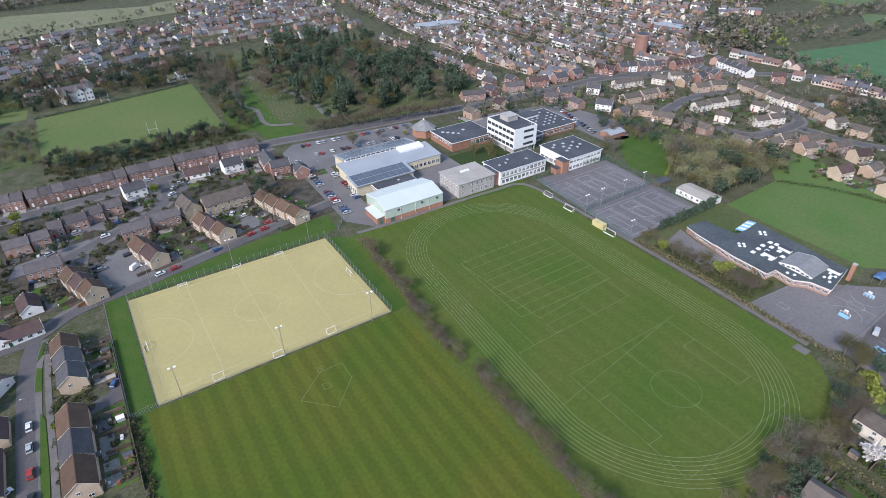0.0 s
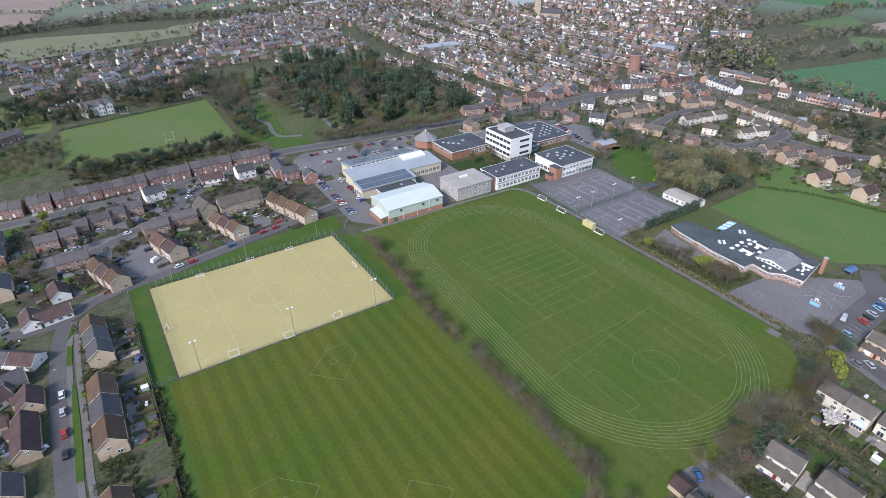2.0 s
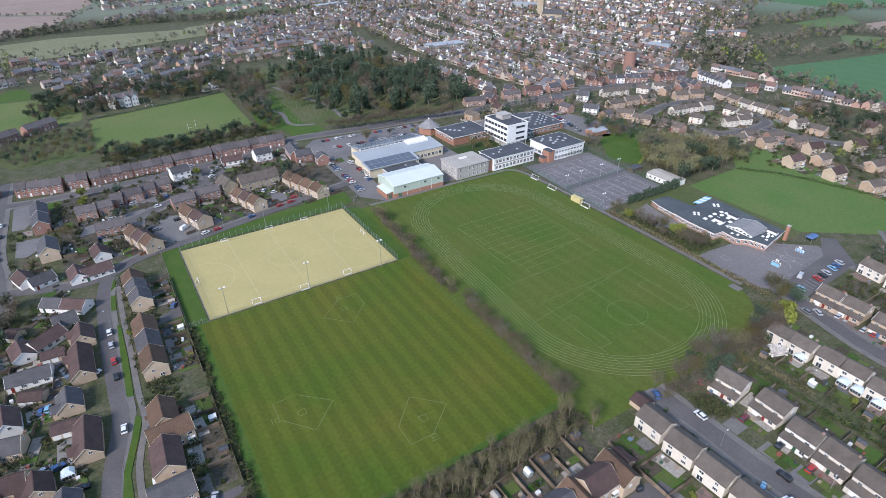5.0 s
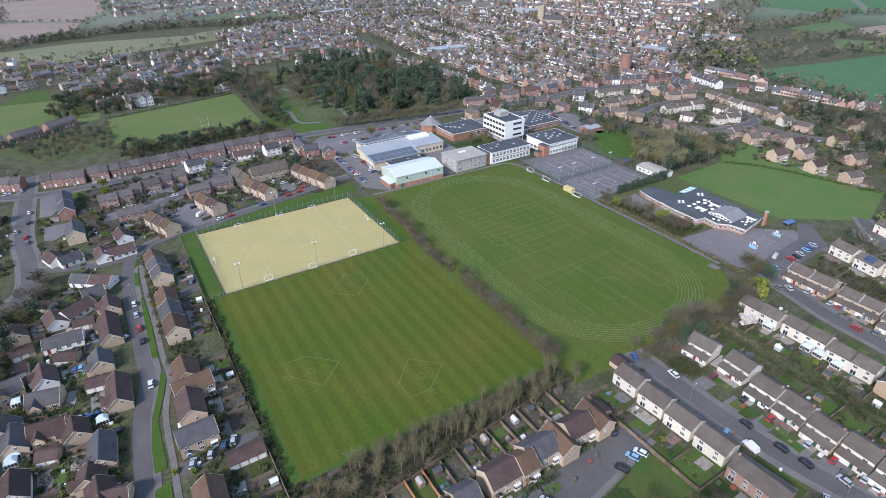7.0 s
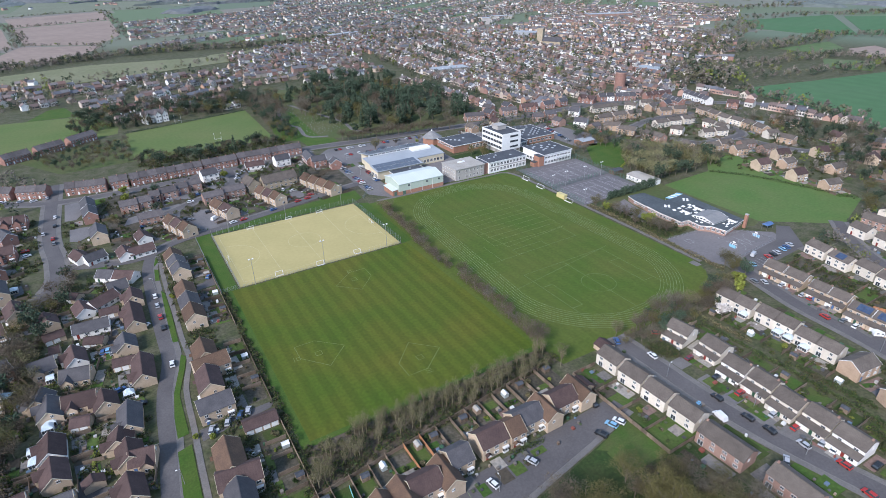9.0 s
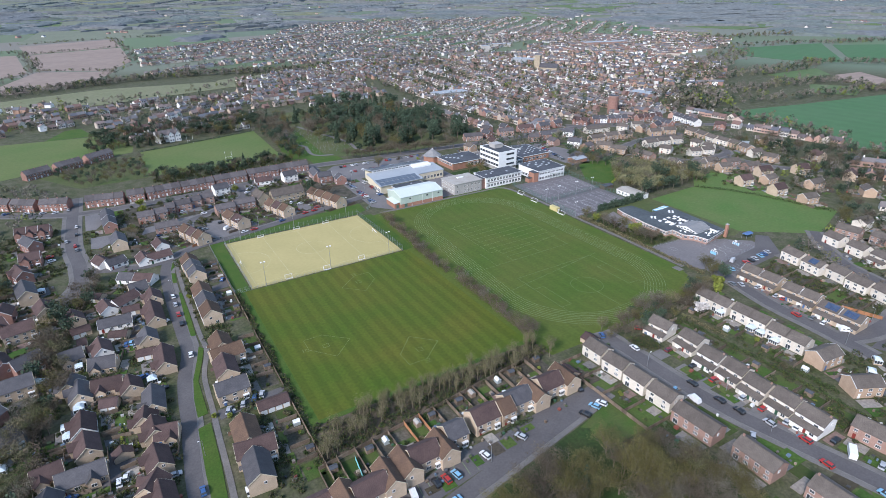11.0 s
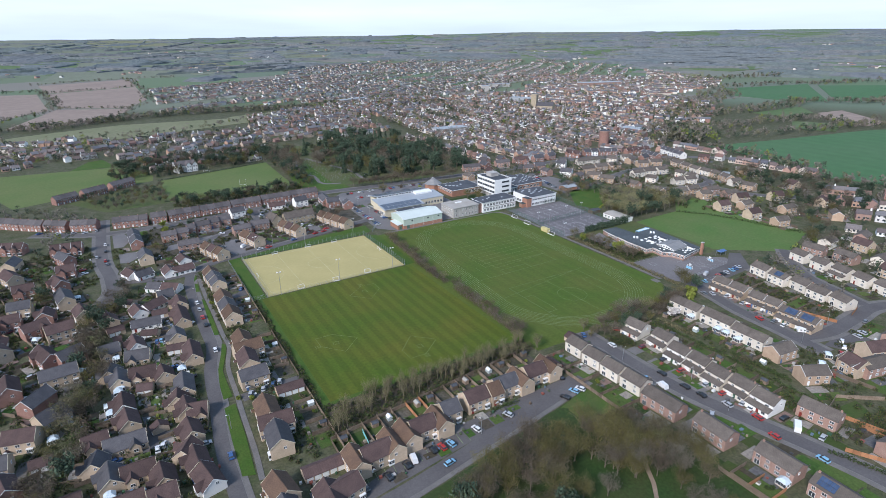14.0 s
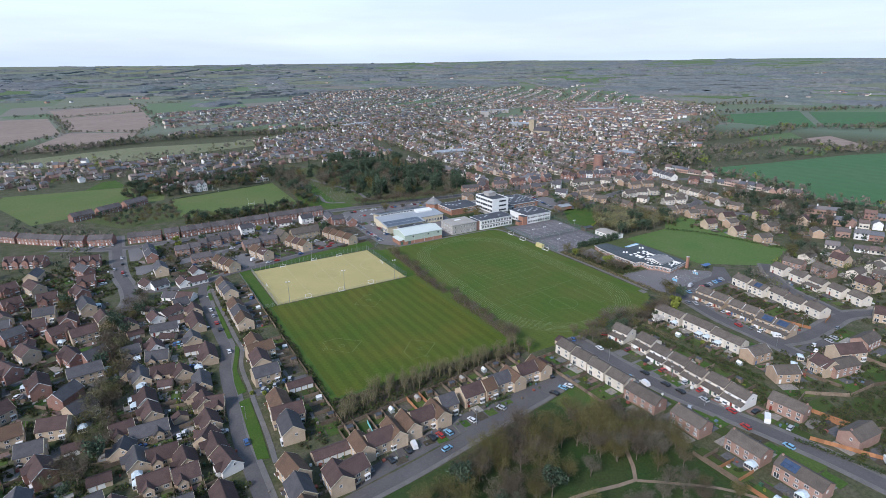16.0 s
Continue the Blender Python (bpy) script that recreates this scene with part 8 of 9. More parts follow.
scrub(scatter([(128, -185), (152, -184), (200, -192), (200, -225), (130, -225)], 230, 1.9, 65), "mixed shrubs in the lower gardens", 51)
scrub(scatter([(186, -100), (202, -100), (202, -146), (186, -146)], 40, 2.6, 67), "shrubs between the upper gardens", 53)
scrub(scatter([(200, -165), (290, -180), (290, -240), (200, -240)], 200, 2.2, 66), "mixed shrubs beyond the link road", 52)


def solar(kind, u, v, turn, side, along, n, rows):
    """A block of dark solar panels with pale frames, lying on one slope of a house's roof."""
    d, e, r = KINDS[kind][:3]
    c, q = math.cos(radians(turn)), math.sin(radians(turn))
    y = side * d / 4 / S
    m = pose(u + c * along - q * y, v + q * along + c * y, ((e + r) / 2 + 0.2) / S, 0, 0, turn) @ pose(0, 0, 0, -side * math.degrees(math.atan2(r - e, d / 2)))
    t = thing("solar_panels", m, "blue-black solar panels on a tiled roof", "solar panel", "roof solar panels")
    for i in range(n):
        for j in range(rows):
            x, y = (i - n / 2) * 1.05, (j - rows / 2) * 1.7
            part("panel", Mesh().box(x + 0.03, x + 1.0, y + 0.03, y + 1.65, -0.06, 0.06), PANEL_BLUE, t)
    return t


PANEL_BLUE = mat("solar_cell_glass", (0.04, 0.06, 0.11), (0.06, 0.09, 0.16), 0.6, rough=0.2, grit=0.12, gloss=0.6)
solar("buff_garage", 176.4, -141, -90, -1, 3.4, 5, 2)
solar("buff_garage", 176.4, -141, -90, -1, -3.0, 5, 2)
solar("pink", 91.1, -197.2, 89, 1, 3.0, 5, 2)
solar("pale", 208.6, -114.6, 80, 1, 0, 4, 2)


# ---- the small things of gardens and drives ----
GARDEN_BITS = palette("garden_clutter_tones", [(0.66, 0.66, 0.64), (0.10, 0.10, 0.105), (0.05, 0.11, 0.06), (0.06, 0.06, 0.06), (0.30, 0.24, 0.18), (0.16, 0.14, 0.12), (0.05, 0.06, 0.04), (0.12, 0.11, 0.09), (0.42, 0.40, 0.37), (0.16, 0.12, 0.09), (0.24, 0.08, 0.06), (0.20, 0.17, 0.14), (0.08, 0.10, 0.05), (0.13, 0.18, 0.24)], 0.6, "island", 0.1, 3.0)
PATCHES = palette("patio_and_drive_tones", [(0.20, 0.185, 0.17), (0.11, 0.108, 0.11), (0.26, 0.23, 0.20), (0.15, 0.14, 0.13), (0.19, 0.13, 0.11), (0.30, 0.275, 0.24)], 0.95, "island", 0.25, 1.2)
BEDS = palette("lawn_and_bed_tones", [(0.055, 0.10, 0.018), (0.07, 0.105, 0.024), (0.06, 0.05, 0.032), (0.045, 0.09, 0.016), (0.085, 0.11, 0.03), (0.075, 0.062, 0.045)], 0.95, "island", 0.25, 1.0)


def garden_clutter(test, seed, label, fences=True):
    """Patios, drives, beds, fences and odds and ends round a whole estate of houses."""
    r = random.Random(seed)
    paved, beds, boards, bits, k = Mesh(), Mesh(), Mesh(), Mesh(), 0
    for x, y, turn, w, d, kind in HOMES:
        if not test(x, y) or kind == "garage":
            continue
        c, s = math.cos(radians(turn)), math.sin(radians(turn))

        def at(a, b):
            return x + c * a - s * b, y + s * a + c * b

        def patch(me, a0, a1, b0, b1):
            nonlocal k
            p = [at(a0, b0), at(a1, b0), at(a1, b1), at(a0, b1)]
            if any(clear(*q, 0.4) for q in p) or clear(*at((a0 + a1) / 2, (b0 + b1) / 2), 0.4):
                return
            k += 1
            z = 0.092 + 0.0026 * (k * 7 % 47)
            me.prism(p, -0.02, z)

        for side in (-1, 1):
            e = side * (d / 2 + 0.8)
            patch(paved, -w / 2 + r.uniform(0, 1.5), r.uniform(-0.5, w / 2), min(e, e + side * 3.4), max(e, e + side * 3.4))
            f = e + side * 3.6
            for q in (-1, 1):
                patch(beds, *sorted((q * 0.3, q * (w / 2 - 0.2))), min(f, f + side * r.uniform(2.0, 4.5)), max(f, f + side * 1.8))
            for _ in range(5):
                a, b = r.uniform(-w / 2, w / 2), side * (d / 2 + r.uniform(0.9, 6.5))
                if not clear(*at(a, b), 0.5):
                    px, py = at(a, b)
                    g, h = r.uniform(0.2, 0.6), r.uniform(0.35, 0.95)
                    bits.box(px - g, px + g * r.uniform(0.5, 1), py - g * r.uniform(0.5, 1), py + g, 0.02, h)
        patch(paved, w / 2 + 0.5, w / 2 + 3.2, -d / 2, d / 2)
        if fences:
            for side in (-1, 1):
                for q in (-1, 1):
                    p0, p1 = at(q * (w / 2 + 0.2), side * (d / 2 + 0.7)), at(q * (w / 2 + 0.2), side * (d / 2 + 5.5))
                    if not clear(*p0, 0.3) and not clear(*p1, 0.3) and r.random() < 0.7:
                        nx, ny = c * 0.04, s * 0.04
                        boards.hull([(p0[0] - nx, p0[1] - ny, 0), (p1[0] - nx, p1[1] - ny, 0), (p1[0] + nx, p1[1] + ny, 0), (p0[0] + nx, p0[1] + ny, 0)], [(p0[0] - nx, p0[1] - ny, 1.42), (p1[0] - nx, p1[1] - ny, 1.42), (p1[0] + nx, p1[1] + ny, 1.42), (p0[0] + nx, p0[1] + ny, 1.42)])
    solid("patios_and_drives", paved, PATCHES, "paved patios and drives of " + label, "paving", kind="stuff")
    solid("lawns_and_beds", beds, BEDS, "small lawns and beds of " + label, "garden", kind="stuff")
    solid("garden_bits", bits, GARDEN_BITS, "bins, tubs and garden furniture of " + label, "garden clutter", kind="stuff")
    if fences:
        solid("boundary_fences", boards, WOOD_FENCE, "weathered wooden fences of " + label, "fence", kind="stuff")


garden_clutter(lambda x, y: x < -34 and y < 110, 91, "the west estate")
garden_clutter(lambda x, y: -40 < x < 84 and y > 60, 92, "the brick terraces")
garden_clutter(lambda x, y: x > 82 and y < -100, 93, "the upper houses", False)
garden_clutter(lambda x, y: x > 186 and -100 < y < 175, 94, "the north estate")
garden_clutter(lambda x, y: -34 < x < 82 and y < 40, 95, "the houses round the field", False)


# ---- the town and the country beyond ----
WALL_MIX = palette("town_walls", [(0.29, 0.19, 0.16), (0.66, 0.64, 0.62), (0.33, 0.22, 0.18), (0.47, 0.40, 0.34), (0.30, 0.18, 0.15), (0.64, 0.59, 0.52), (0.80, 0.80, 0.79), (0.40, 0.26, 0.19), (0.80, 0.79, 0.77), (0.45, 0.36, 0.28)], 0.9, "island", 0.12, 1.0)
ROOF_MIX = palette("town_roofs", [(0.12, 0.10, 0.098), (0.15, 0.112, 0.10), (0.13, 0.134, 0.15), (0.185, 0.115, 0.095), (0.155, 0.15, 0.155), (0.11, 0.112, 0.128), (0.17, 0.15, 0.145), (0.21, 0.165, 0.15)], 0.85, "island", 0.2, 1.0)
PALE_WALLS = palette("suburb_walls", [(0.60, 0.57, 0.53), (0.588, 0.525, 0.452), (0.74, 0.73, 0.70), (0.420, 0.273, 0.221), (0.55, 0.49, 0.43), (0.525, 0.399, 0.336)], 0.9, "island", 0.1, 1.0)
# bare crown tones are painted lighter to stand in for haze
FAR_TREE = [mat("far_crowns_" + k, c, tuple(x * 0.8 for x in c), 0.05, grit=0.25, fine=0.6, island=0.22) for k, c in (("grey_brown", (0.175, 0.152, 0.13)), ("olive", (0.165, 0.158, 0.096)), ("evergreen", (0.058, 0.08, 0.05)), ("tan", (0.21, 0.185, 0.15)), ("fresh", (0.17, 0.20, 0.05)))]
# distance haze is put into the bluish grey of these woods
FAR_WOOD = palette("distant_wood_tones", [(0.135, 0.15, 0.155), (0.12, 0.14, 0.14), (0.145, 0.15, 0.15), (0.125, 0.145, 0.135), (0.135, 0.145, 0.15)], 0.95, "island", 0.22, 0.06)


def add_house(me, x, y, a, w, d, e, r, stack, lights=False):
    """A small gabled house for rows seen from far away."""
    c, s = math.cos(a), math.sin(a)

    def at(px, py, z):
        return (x + c * px - s * py, y + s * px + c * py, z + land(x, y))

    h, k = w / 2, d / 2
    o = len(me.v)
    me.v += [at(-h, -k, 0), at(h, -k, 0), at(h, k, 0), at(-h, k, 0), at(-h, -k, e), at(h, -k, e), at(h, k, e), at(-h, k, e), at(-h, 0, r), at(h, 0, r)]
    me.f += [(o, o + 1, o + 5, o + 4), (o + 2, o + 3, o + 7, o + 6), (o + 1, o + 2, o + 6, o + 9, o + 5), (o + 3, o, o + 4, o + 8, o + 7)]
    me.m += [0] * 4
    o = len(me.v)
    g = 0.3
    me.v += [at(-h - g, -k - g, e - 0.1), at(h + g, -k - g, e - 0.1), at(h + g, 0, r + 0.12), at(-h - g, 0, r + 0.12), at(h + g, k + g, e - 0.1), at(-h - g, k + g, e - 0.1)]
    me.f += [(o, o + 1, o + 2, o + 3), (o + 3, o + 2, o + 4, o + 5)]
    me.m += [1, 1]
    if lights:
        for z in (1.0, 3.4) if e > 4 else (1.0,):
            for q in (-0.3, 0.05, 0.3):
                o = len(me.v)
                me.v += [at(w * q - 0.6, -k - 0.06, z), at(w * q + 0.6, -k - 0.06, z), at(w * q + 0.6, -k - 0.06, z + 1.1), at(w * q - 0.6, -k - 0.06, z + 1.1), at(w * q - 0.6, -k, z + 1.1), at(w * q + 0.6, -k, z + 1.1)]
                me.f += [(o, o + 1, o + 2, o + 3), (o + 3, o + 2, o + 5, o + 4)]
                me.m += [2, 3]
    if stack:
        px = (h - 0.5) * random.choice((-1, 1))
        o = len(me.v)
        me.v += [at(px + i, j, z) for z in (r - 0.5, r + 1.2) for i, j in ((-0.4, -0.4), (0.4, -0.4), (0.4, 0.4), (-0.4, 0.4))]
        me.f += [(o + i, o + (i + 1) % 4, o + 4 + (i + 1) % 4, o + 4 + i) for i in range(4)] + [(o + 4, o + 5, o + 6, o + 7)]
        me.m += [0] * 5


TOWN_TREES = []


def district(poly, turn, seed, row_gap=27, step=8.5, size=(6.5, 9), skip=0.12, walls=None, label="rows of small brick and rendered houses", holes=(), stacks=0.6, trees=0.3, tall=1.0, lights=False):
    """Streets of houses that fill an outline, back to back, with garden trees between."""
    random.seed(seed)
    row_gap, step, size = row_gap * 1.16, step * 0.82, (size[0] * 0.74, size[1] * 0.74)
    me = Mesh()
    cx, cy = sum(p[0] for p in poly) / len(poly), sum(p[1] for p in poly) / len(poly)
    far = max(math.hypot(p[0] - cx, p[1] - cy) for p in poly)
    a0 = radians(turn)
    n = 0
    y = -far
    while y < far:
        x = -far
        bend = random.uniform(-0.0006, 0.0006)
        w = random.uniform(*size)
        unit = random.random() < 0.4
        while x < far:
            px, py = x, y + bend * x * x
            u, v = cx + math.cos(a0) * px - math.sin(a0) * py, cy + math.sin(a0) * px + math.cos(a0) * py
            if within(poly, u, v) and not any(within(q, u, v) for q in holes) and not clear(u, v, 7):
                if random.random() > skip:
                    d = random.uniform(5.2, 6.4)
                    e = random.choice((3.7, 4.0, 4.2, 2.3)) * tall
                    side = random.random() < 0.22 and not unit
                    add_house(me, u, v, a0 + bend * 2 * x + (math.pi / 2 if side else 0) + random.uniform(-0.05, 0.05), w if not unit else step * 0.98, d, e, e + random.uniform(1.6, 2.4), random.random() < stacks, lights)
                    n += 1
                for _ in range(3):
                    if random.random() < trees * 0.85:
                        q = row_gap * random.uniform(0.26, 0.62) * random.choice((-1, 1))
                        TOWN_TREES.append((u - math.sin(a0) * q + random.uniform(-4, 4), v + math.cos(a0) * q, random.choice((4.5, 5.5, 6.5, 8, 9.5, 11))))
            x += step * random.choice((1, 1, 1, 1.35)) if not unit else step * (1 if random.random() > 0.12 else 2)
        y += row_gap * random.choice((0.6, 1.0, 1.1))
    solid("town_houses", me, [walls or WALL_MIX, ROOF_MIX, PANE, UPVC], label, "houses", kind="stuff")


# old town round the centre
district([(240, 160), (300, 150), (312, 128), (372, 135), (440, 130), (470, 170), (520, 180), (560, 420), (420, 520), (250, 470), (238, 300)], -88, 41, 24, 6.2, (5.5, 8), 0.08, label="tight red brick streets of the old town", lights=True, holes=([(374, 158), (390, 158), (390, 173), (374, 173)], [(300, 140), (312, 140), (312, 152), (300, 152)]), stacks=0.8, trees=0.75)
district([(420, 520), (560, 420), (520, 180), (600, 200), (760, 300), (800, 420), (640, 640), (480, 660)], -70, 42, 26, 7.5, (6, 10), 0.12, label="town centre of mixed old buildings", stacks=0.7, trees=0.75, tall=1.1)
district([(110, 365), (250, 360), (250, 470), (420, 520), (480, 660), (360, 700), (130, 610), (100, 480)], 10, 43, 26, 7.5, (6, 9), 0.12, label="rows of brick houses north of the wood", trees=0.7)
district([(-20, 300), (70, 300), (104, 360), (96, 500), (-60, 500), (-150, 470), (-160, 400), (-130, 372), (-50, 395), (-30, 350)], 20, 44, 26, 9, (7, 10), 0.16, label="leafy houses beyond the rugby field", lights=True, trees=0.95)
district([(-160, 470), (-60, 505), (-90, 535), (-260, 560), (-330, 420), (-210, 260), (-150, 240), (-160, 330)], -30, 45, 25, 8.5, (7, 9), 0.12, label="low houses west of the sports field", trees=0.8)
district([(-150, 235), (-210, 255), (-330, 320), (-330, 60), (-150, 60), (-132, 120), (-140, 190)], -35, 46, 24, 8.5, (7, 9), 0.14, label="houses west of the terraces", lights=True, trees=0.7)
district([(-128, 116), (-330, 60), (-330, -170), (-66, -170), (-80, -100), (-100, -80), (-112, 0), (-118, 60)], -60, 47, 16, 9, (7, 9), 0.15, label="red and buff houses of the west estate", lights=True, trees=0.7)
district([(395, 118), (440, 128), (470, 165), (455, 40), (430, -20), (400, 40)], -80, 48, 24, 7.5, (6, 9), 0.1, label="white and brick terraces on the town street", lights=True, walls=PALE_WALLS, trees=0.55)
district([(365, -30), (420, -40), (420, -110), (300, -130), (300, -95), (340, -90)], -60, 49, 26, 9, (8, 11), 0.15, label="brick houses among trees", lights=True, trees=0.7)
district([(300, -160), (430, -120), (440, -240), (240, -260), (230, -195)], -60, 50, 28, 10, (8, 11), 0.15, label="brick houses beyond the link road", lights=True, trees=0.95)
district([(128, -205), (230, -190), (240, -260), (120, -260)], -30, 56, 20, 10, (8, 10), 0.1, label="brick houses below the link road", lights=True, trees=0.8)
for u, v in scatter([(262, 100), (268, 40), (298, 12), (306, -90), (372, -60), (430, -30), (372, 118), (300, 128)], 260, 4.0, 57) + scatter([(190, 126), (262, 100), (300, 128), (255, 138), (190, 142)], 60, 4.0, 58) + scatter([(244, -96), (300, -96), (304, -150), (250, -150)], 70, 4.0, 61) + scatter([(212, -100), (232, -96), (228, -140), (214, -140)], 26, 4.0, 62) + scatter([(200, -166), (300, -170), (300, -230), (200, -230)], 120, 4.0, 59) + scatter([(-140, 250), (-60, 175), (-140, 110), (-66, 110)], 60, 5.0, 60):
    if not clear(u, v, 1.5):
        TOWN_TREES.append((u, v, random.uniform(4, 9.5)))
# later suburbs on the far side of the valley
district([(20, 745), (360, 725), (560, 680), (780, 720), (900, 1000), (620, 1250), (300, 1250), (45, 1180), (40, 960)], 25, 51, 30, 10, (8, 13), 0.1, walls=PALE_WALLS, label="pale suburb beyond the valley", trees=0.7)
district([(640, 660), (820, 430), (1010, 480), (1120, 700), (1000, 960), (900, 980), (780, 700)], -50, 52, 30, 9, (7, 11), 0.1, label="suburb east of the centre", trees=0.7)
district([(300, 1250), (620, 1260), (900, 1010), (1120, 760), (1420, 1100), (1500, 1500), (1020, 1900), (600, 1760)], 40, 53, 38, 13, (10, 18), 0.12, walls=PALE_WALLS, label="far pale suburb on the slope", trees=0.55)
district([(1020, 480), (1160, 560), (1300, 900), (1130, 740)], -50, 54, 30, 10, (8, 12), 0.15, walls=PALE_WALLS, label="edge of town houses", trees=0.55)


def tree_clouds(places, name, tones, label, per=34, grain=0.9, seed=1):
    """Crowns past counting, each of several lobes of small sprays."""
    rng = np.random.default_rng(seed)
    p = np.asarray(places, float)
    n, lobes = len(p), 5
    centre = inside(n * lobes, rng, 0.3) * np.array([0.22, 0.22, 0.30]) + np.array([0, 0, 0.5])
    base, at_ = np.repeat(p, per, 0), np.repeat(np.arange(n) * lobes, per) + rng.integers(0, lobes, n * per)
    h = base[:, 2]
    off = centre[at_] + inside(n * per, rng, 0.45) * np.array([0.19, 0.19, 0.17])
    z = np.repeat([land(x, y) for x, y, _ in places], per)
    pts = np.stack([base[:, 0] + off[:, 0] * h, base[:, 1] + off[:, 1] * h, z + h * off[:, 2]], 1)
    me = cloud(pts, 1.0, rng, 0.0, 1.15)
    v = np.array(me.v).reshape(-1, 4, 3)
    c = v.mean(1, keepdims=True)
    v = c + (v - c) * (grain * (h / 7) ** 0.8)[:, None, None]
    # one tone a tree, a share of the trees to each tone
    pick = np.repeat(rng.choice(len(tones), n, p=np.array([0.28, 0.22, 0.26, 0.18, 0.06])), per)
    for i, tone in enumerate(tones):
        part_of = v[pick == i].reshape(-1, 3)
        me = Mesh()
        me.v, me.f, me.m = part_of.tolist(), np.arange(len(part_of)).reshape(-1, 4).tolist(), [0] * (len(part_of) // 4)
        solid(name, me, tone, label, "trees", kind="stuff")


EVERGREENS = [mat("old_evergreens_" + k, c, tuple(x * 0.8 for x in c), 0.05, grit=0.3, fine=0.8, island=0.35) for k, c in (("dark", (0.046, 0.074, 0.046)), ("deep", (0.040, 0.066, 0.042)), ("blue", (0.052, 0.076, 0.056)), ("olive", (0.07, 0.086, 0.044)), ("brown", (0.12, 0.105, 0.075)))]
random.seed(63)
tree_clouds([(u, v, random.uniform(7.5, 13)) for u, v in scatter([(122, 172), (160, 164), (196, 172), (216, 200), (214, 260), (196, 330), (124, 340), (112, 250)], 60, 8.0, 64)], "churchyard_evergreens", EVERGREENS, "dense old evergreens of the churchyard", 150, 0.5, 7)
near = [p for p in TOWN_TREES if math.hypot(p[0], p[1] + 190) < 620]
tree_clouds(near, "town_trees", FAR_TREE, "bare and evergreen garden trees through the town", 56, 0.42, 2)
tree_clouds([p for p in TOWN_TREES if math.hypot(p[0], p[1] + 190) >= 620], "town_trees", FAR_TREE, "bare and evergreen garden trees through the far town", 16, 0.74, 3)

# landmarks
t = thing("water_tower", pose(383, 165.5, 0), "round red brick water tower", "tower")
k = 20
o = [(math.cos(2 * math.pi * i / k), math.sin(2 * math.pi * i / k)) for i in range(k)]
part("shaft", Mesh().hull([(x * 5.0, y * 5.0, 0) for x, y in o], [(x * 4.7, y * 4.7, 15.5) for x, y in o]), BRICK_RED, t)
part("cornice", Mesh().prism([(x * 5.2, y * 5.2) for x, y in o], 15.5, 16.6), BRICK_PINK, t)
part("roof", Mesh().prism([(x * 4.9, y * 4.9) for x, y in o], 16.6, 16.8), FELT, t)
t = thing("church", pose(507, 425, 0, 0, 0, -60), "grey stone church with a square tower", "church")
part("tower", Mesh().box(-4, 4, -4, 4, 0, 22), STONE_OLD, t)
part("parapet", Mesh().box(-4.3, 4.3, -4.3, 4.3, 22, 23.2), STONE_OLD, t)
gabled(t, 26, 12, 8, 13, STONE_OLD, SLATE, 0.3, 4, -6)
t = thing("white_hall", pose(4.5, 291, 0, 0, 0, 12), "large white gabled house by the rugby field", "house")
gabled(t, 17, 8, 6.0, 9.2, RENDER, SLATE_BROWN, 0.3, -8.5, 0, barge=WHITE)
for x in (-7.6, -0.2, 5.0):
    a = [(x, 0), (x + 4.2, 0), (x + 4.2, 6.0), (x + 2.1, 8.6), (x, 6.0)]
    part("gable_wing", Mesh().hull([(p, -3.0, z) for p, z in a], [(p, 2, z) for p, z in a]), RENDER, t)
    a = [(x - 0.3, 5.7), (x + 2.1, 8.65), (x + 4.5, 5.7), (x + 4.5, 5.9), (x + 2.1, 8.9), (x - 0.3, 5.9)]
    part("wing_roof", Mesh().hull([(p, -3.3, z) for p, z in a], [(p, 3.5, z) for p, z in a]), SLATE_BROWN, t)
    for z in (0.9, 3.9):
        for q in (1.1, 3.1):
            put("window", window_data(1.1, 1.4, 2), t, x + q, -3.0, z)
for z in (0.9, 3.9):
    for y in (1.8, 4.2, 6.4):
        put("window", window_data(1.1, 1.4, 2), t, -8.5, y, z, -90)
for x in (-6.5, 6.5):
    part("chimney", Mesh().box(x - 0.5, x + 0.5, 3.6, 4.4, 8.4, 11.0), BRICK_RED, t)
for u, v, w, d, h, turn, m_, label in ((690, 760, 40, 13, 6, -25, CONCRETE, "long pale grey factory building"), (610, 700, 14, 12, 11, -25, CONCRETE, "tall pale mill block in the town"), (860, 640, 90, 20, 8, -20, BRICK_PINK, "long red brick warehouse"), (330, 700, 60, 14, 5, 20, CONCRETE, "grey sheds beside the railway"), (560, 520, 40, 16, 7, -60, ROOF_STEEL, "grey metal-roofed town supermarket building"), (470, 205, 26, 14, 6, -80, BRICK_RED, "plain red brick works building"), (300, 330, 40, 16, 6, -5, CONCRETE, "low grey flat-roofed school building"), (372, 30, 18, 5, 2.4, -62, WHITE, "long white flat-roofed garages")):
    t = thing("works_building", pose(u, v, land(u, v), 0, 0, turn), label, "building")
    part("wall", Mesh().box(-w / 2, w / 2, -d / 2, d / 2, 0, h), m_, t)
    part("roof", Mesh().box(-w / 2 - 0.3, w / 2 + 0.3, -d / 2 - 0.3, d / 2 + 0.3, h, h + 0.5), ROOF_STEEL, t)

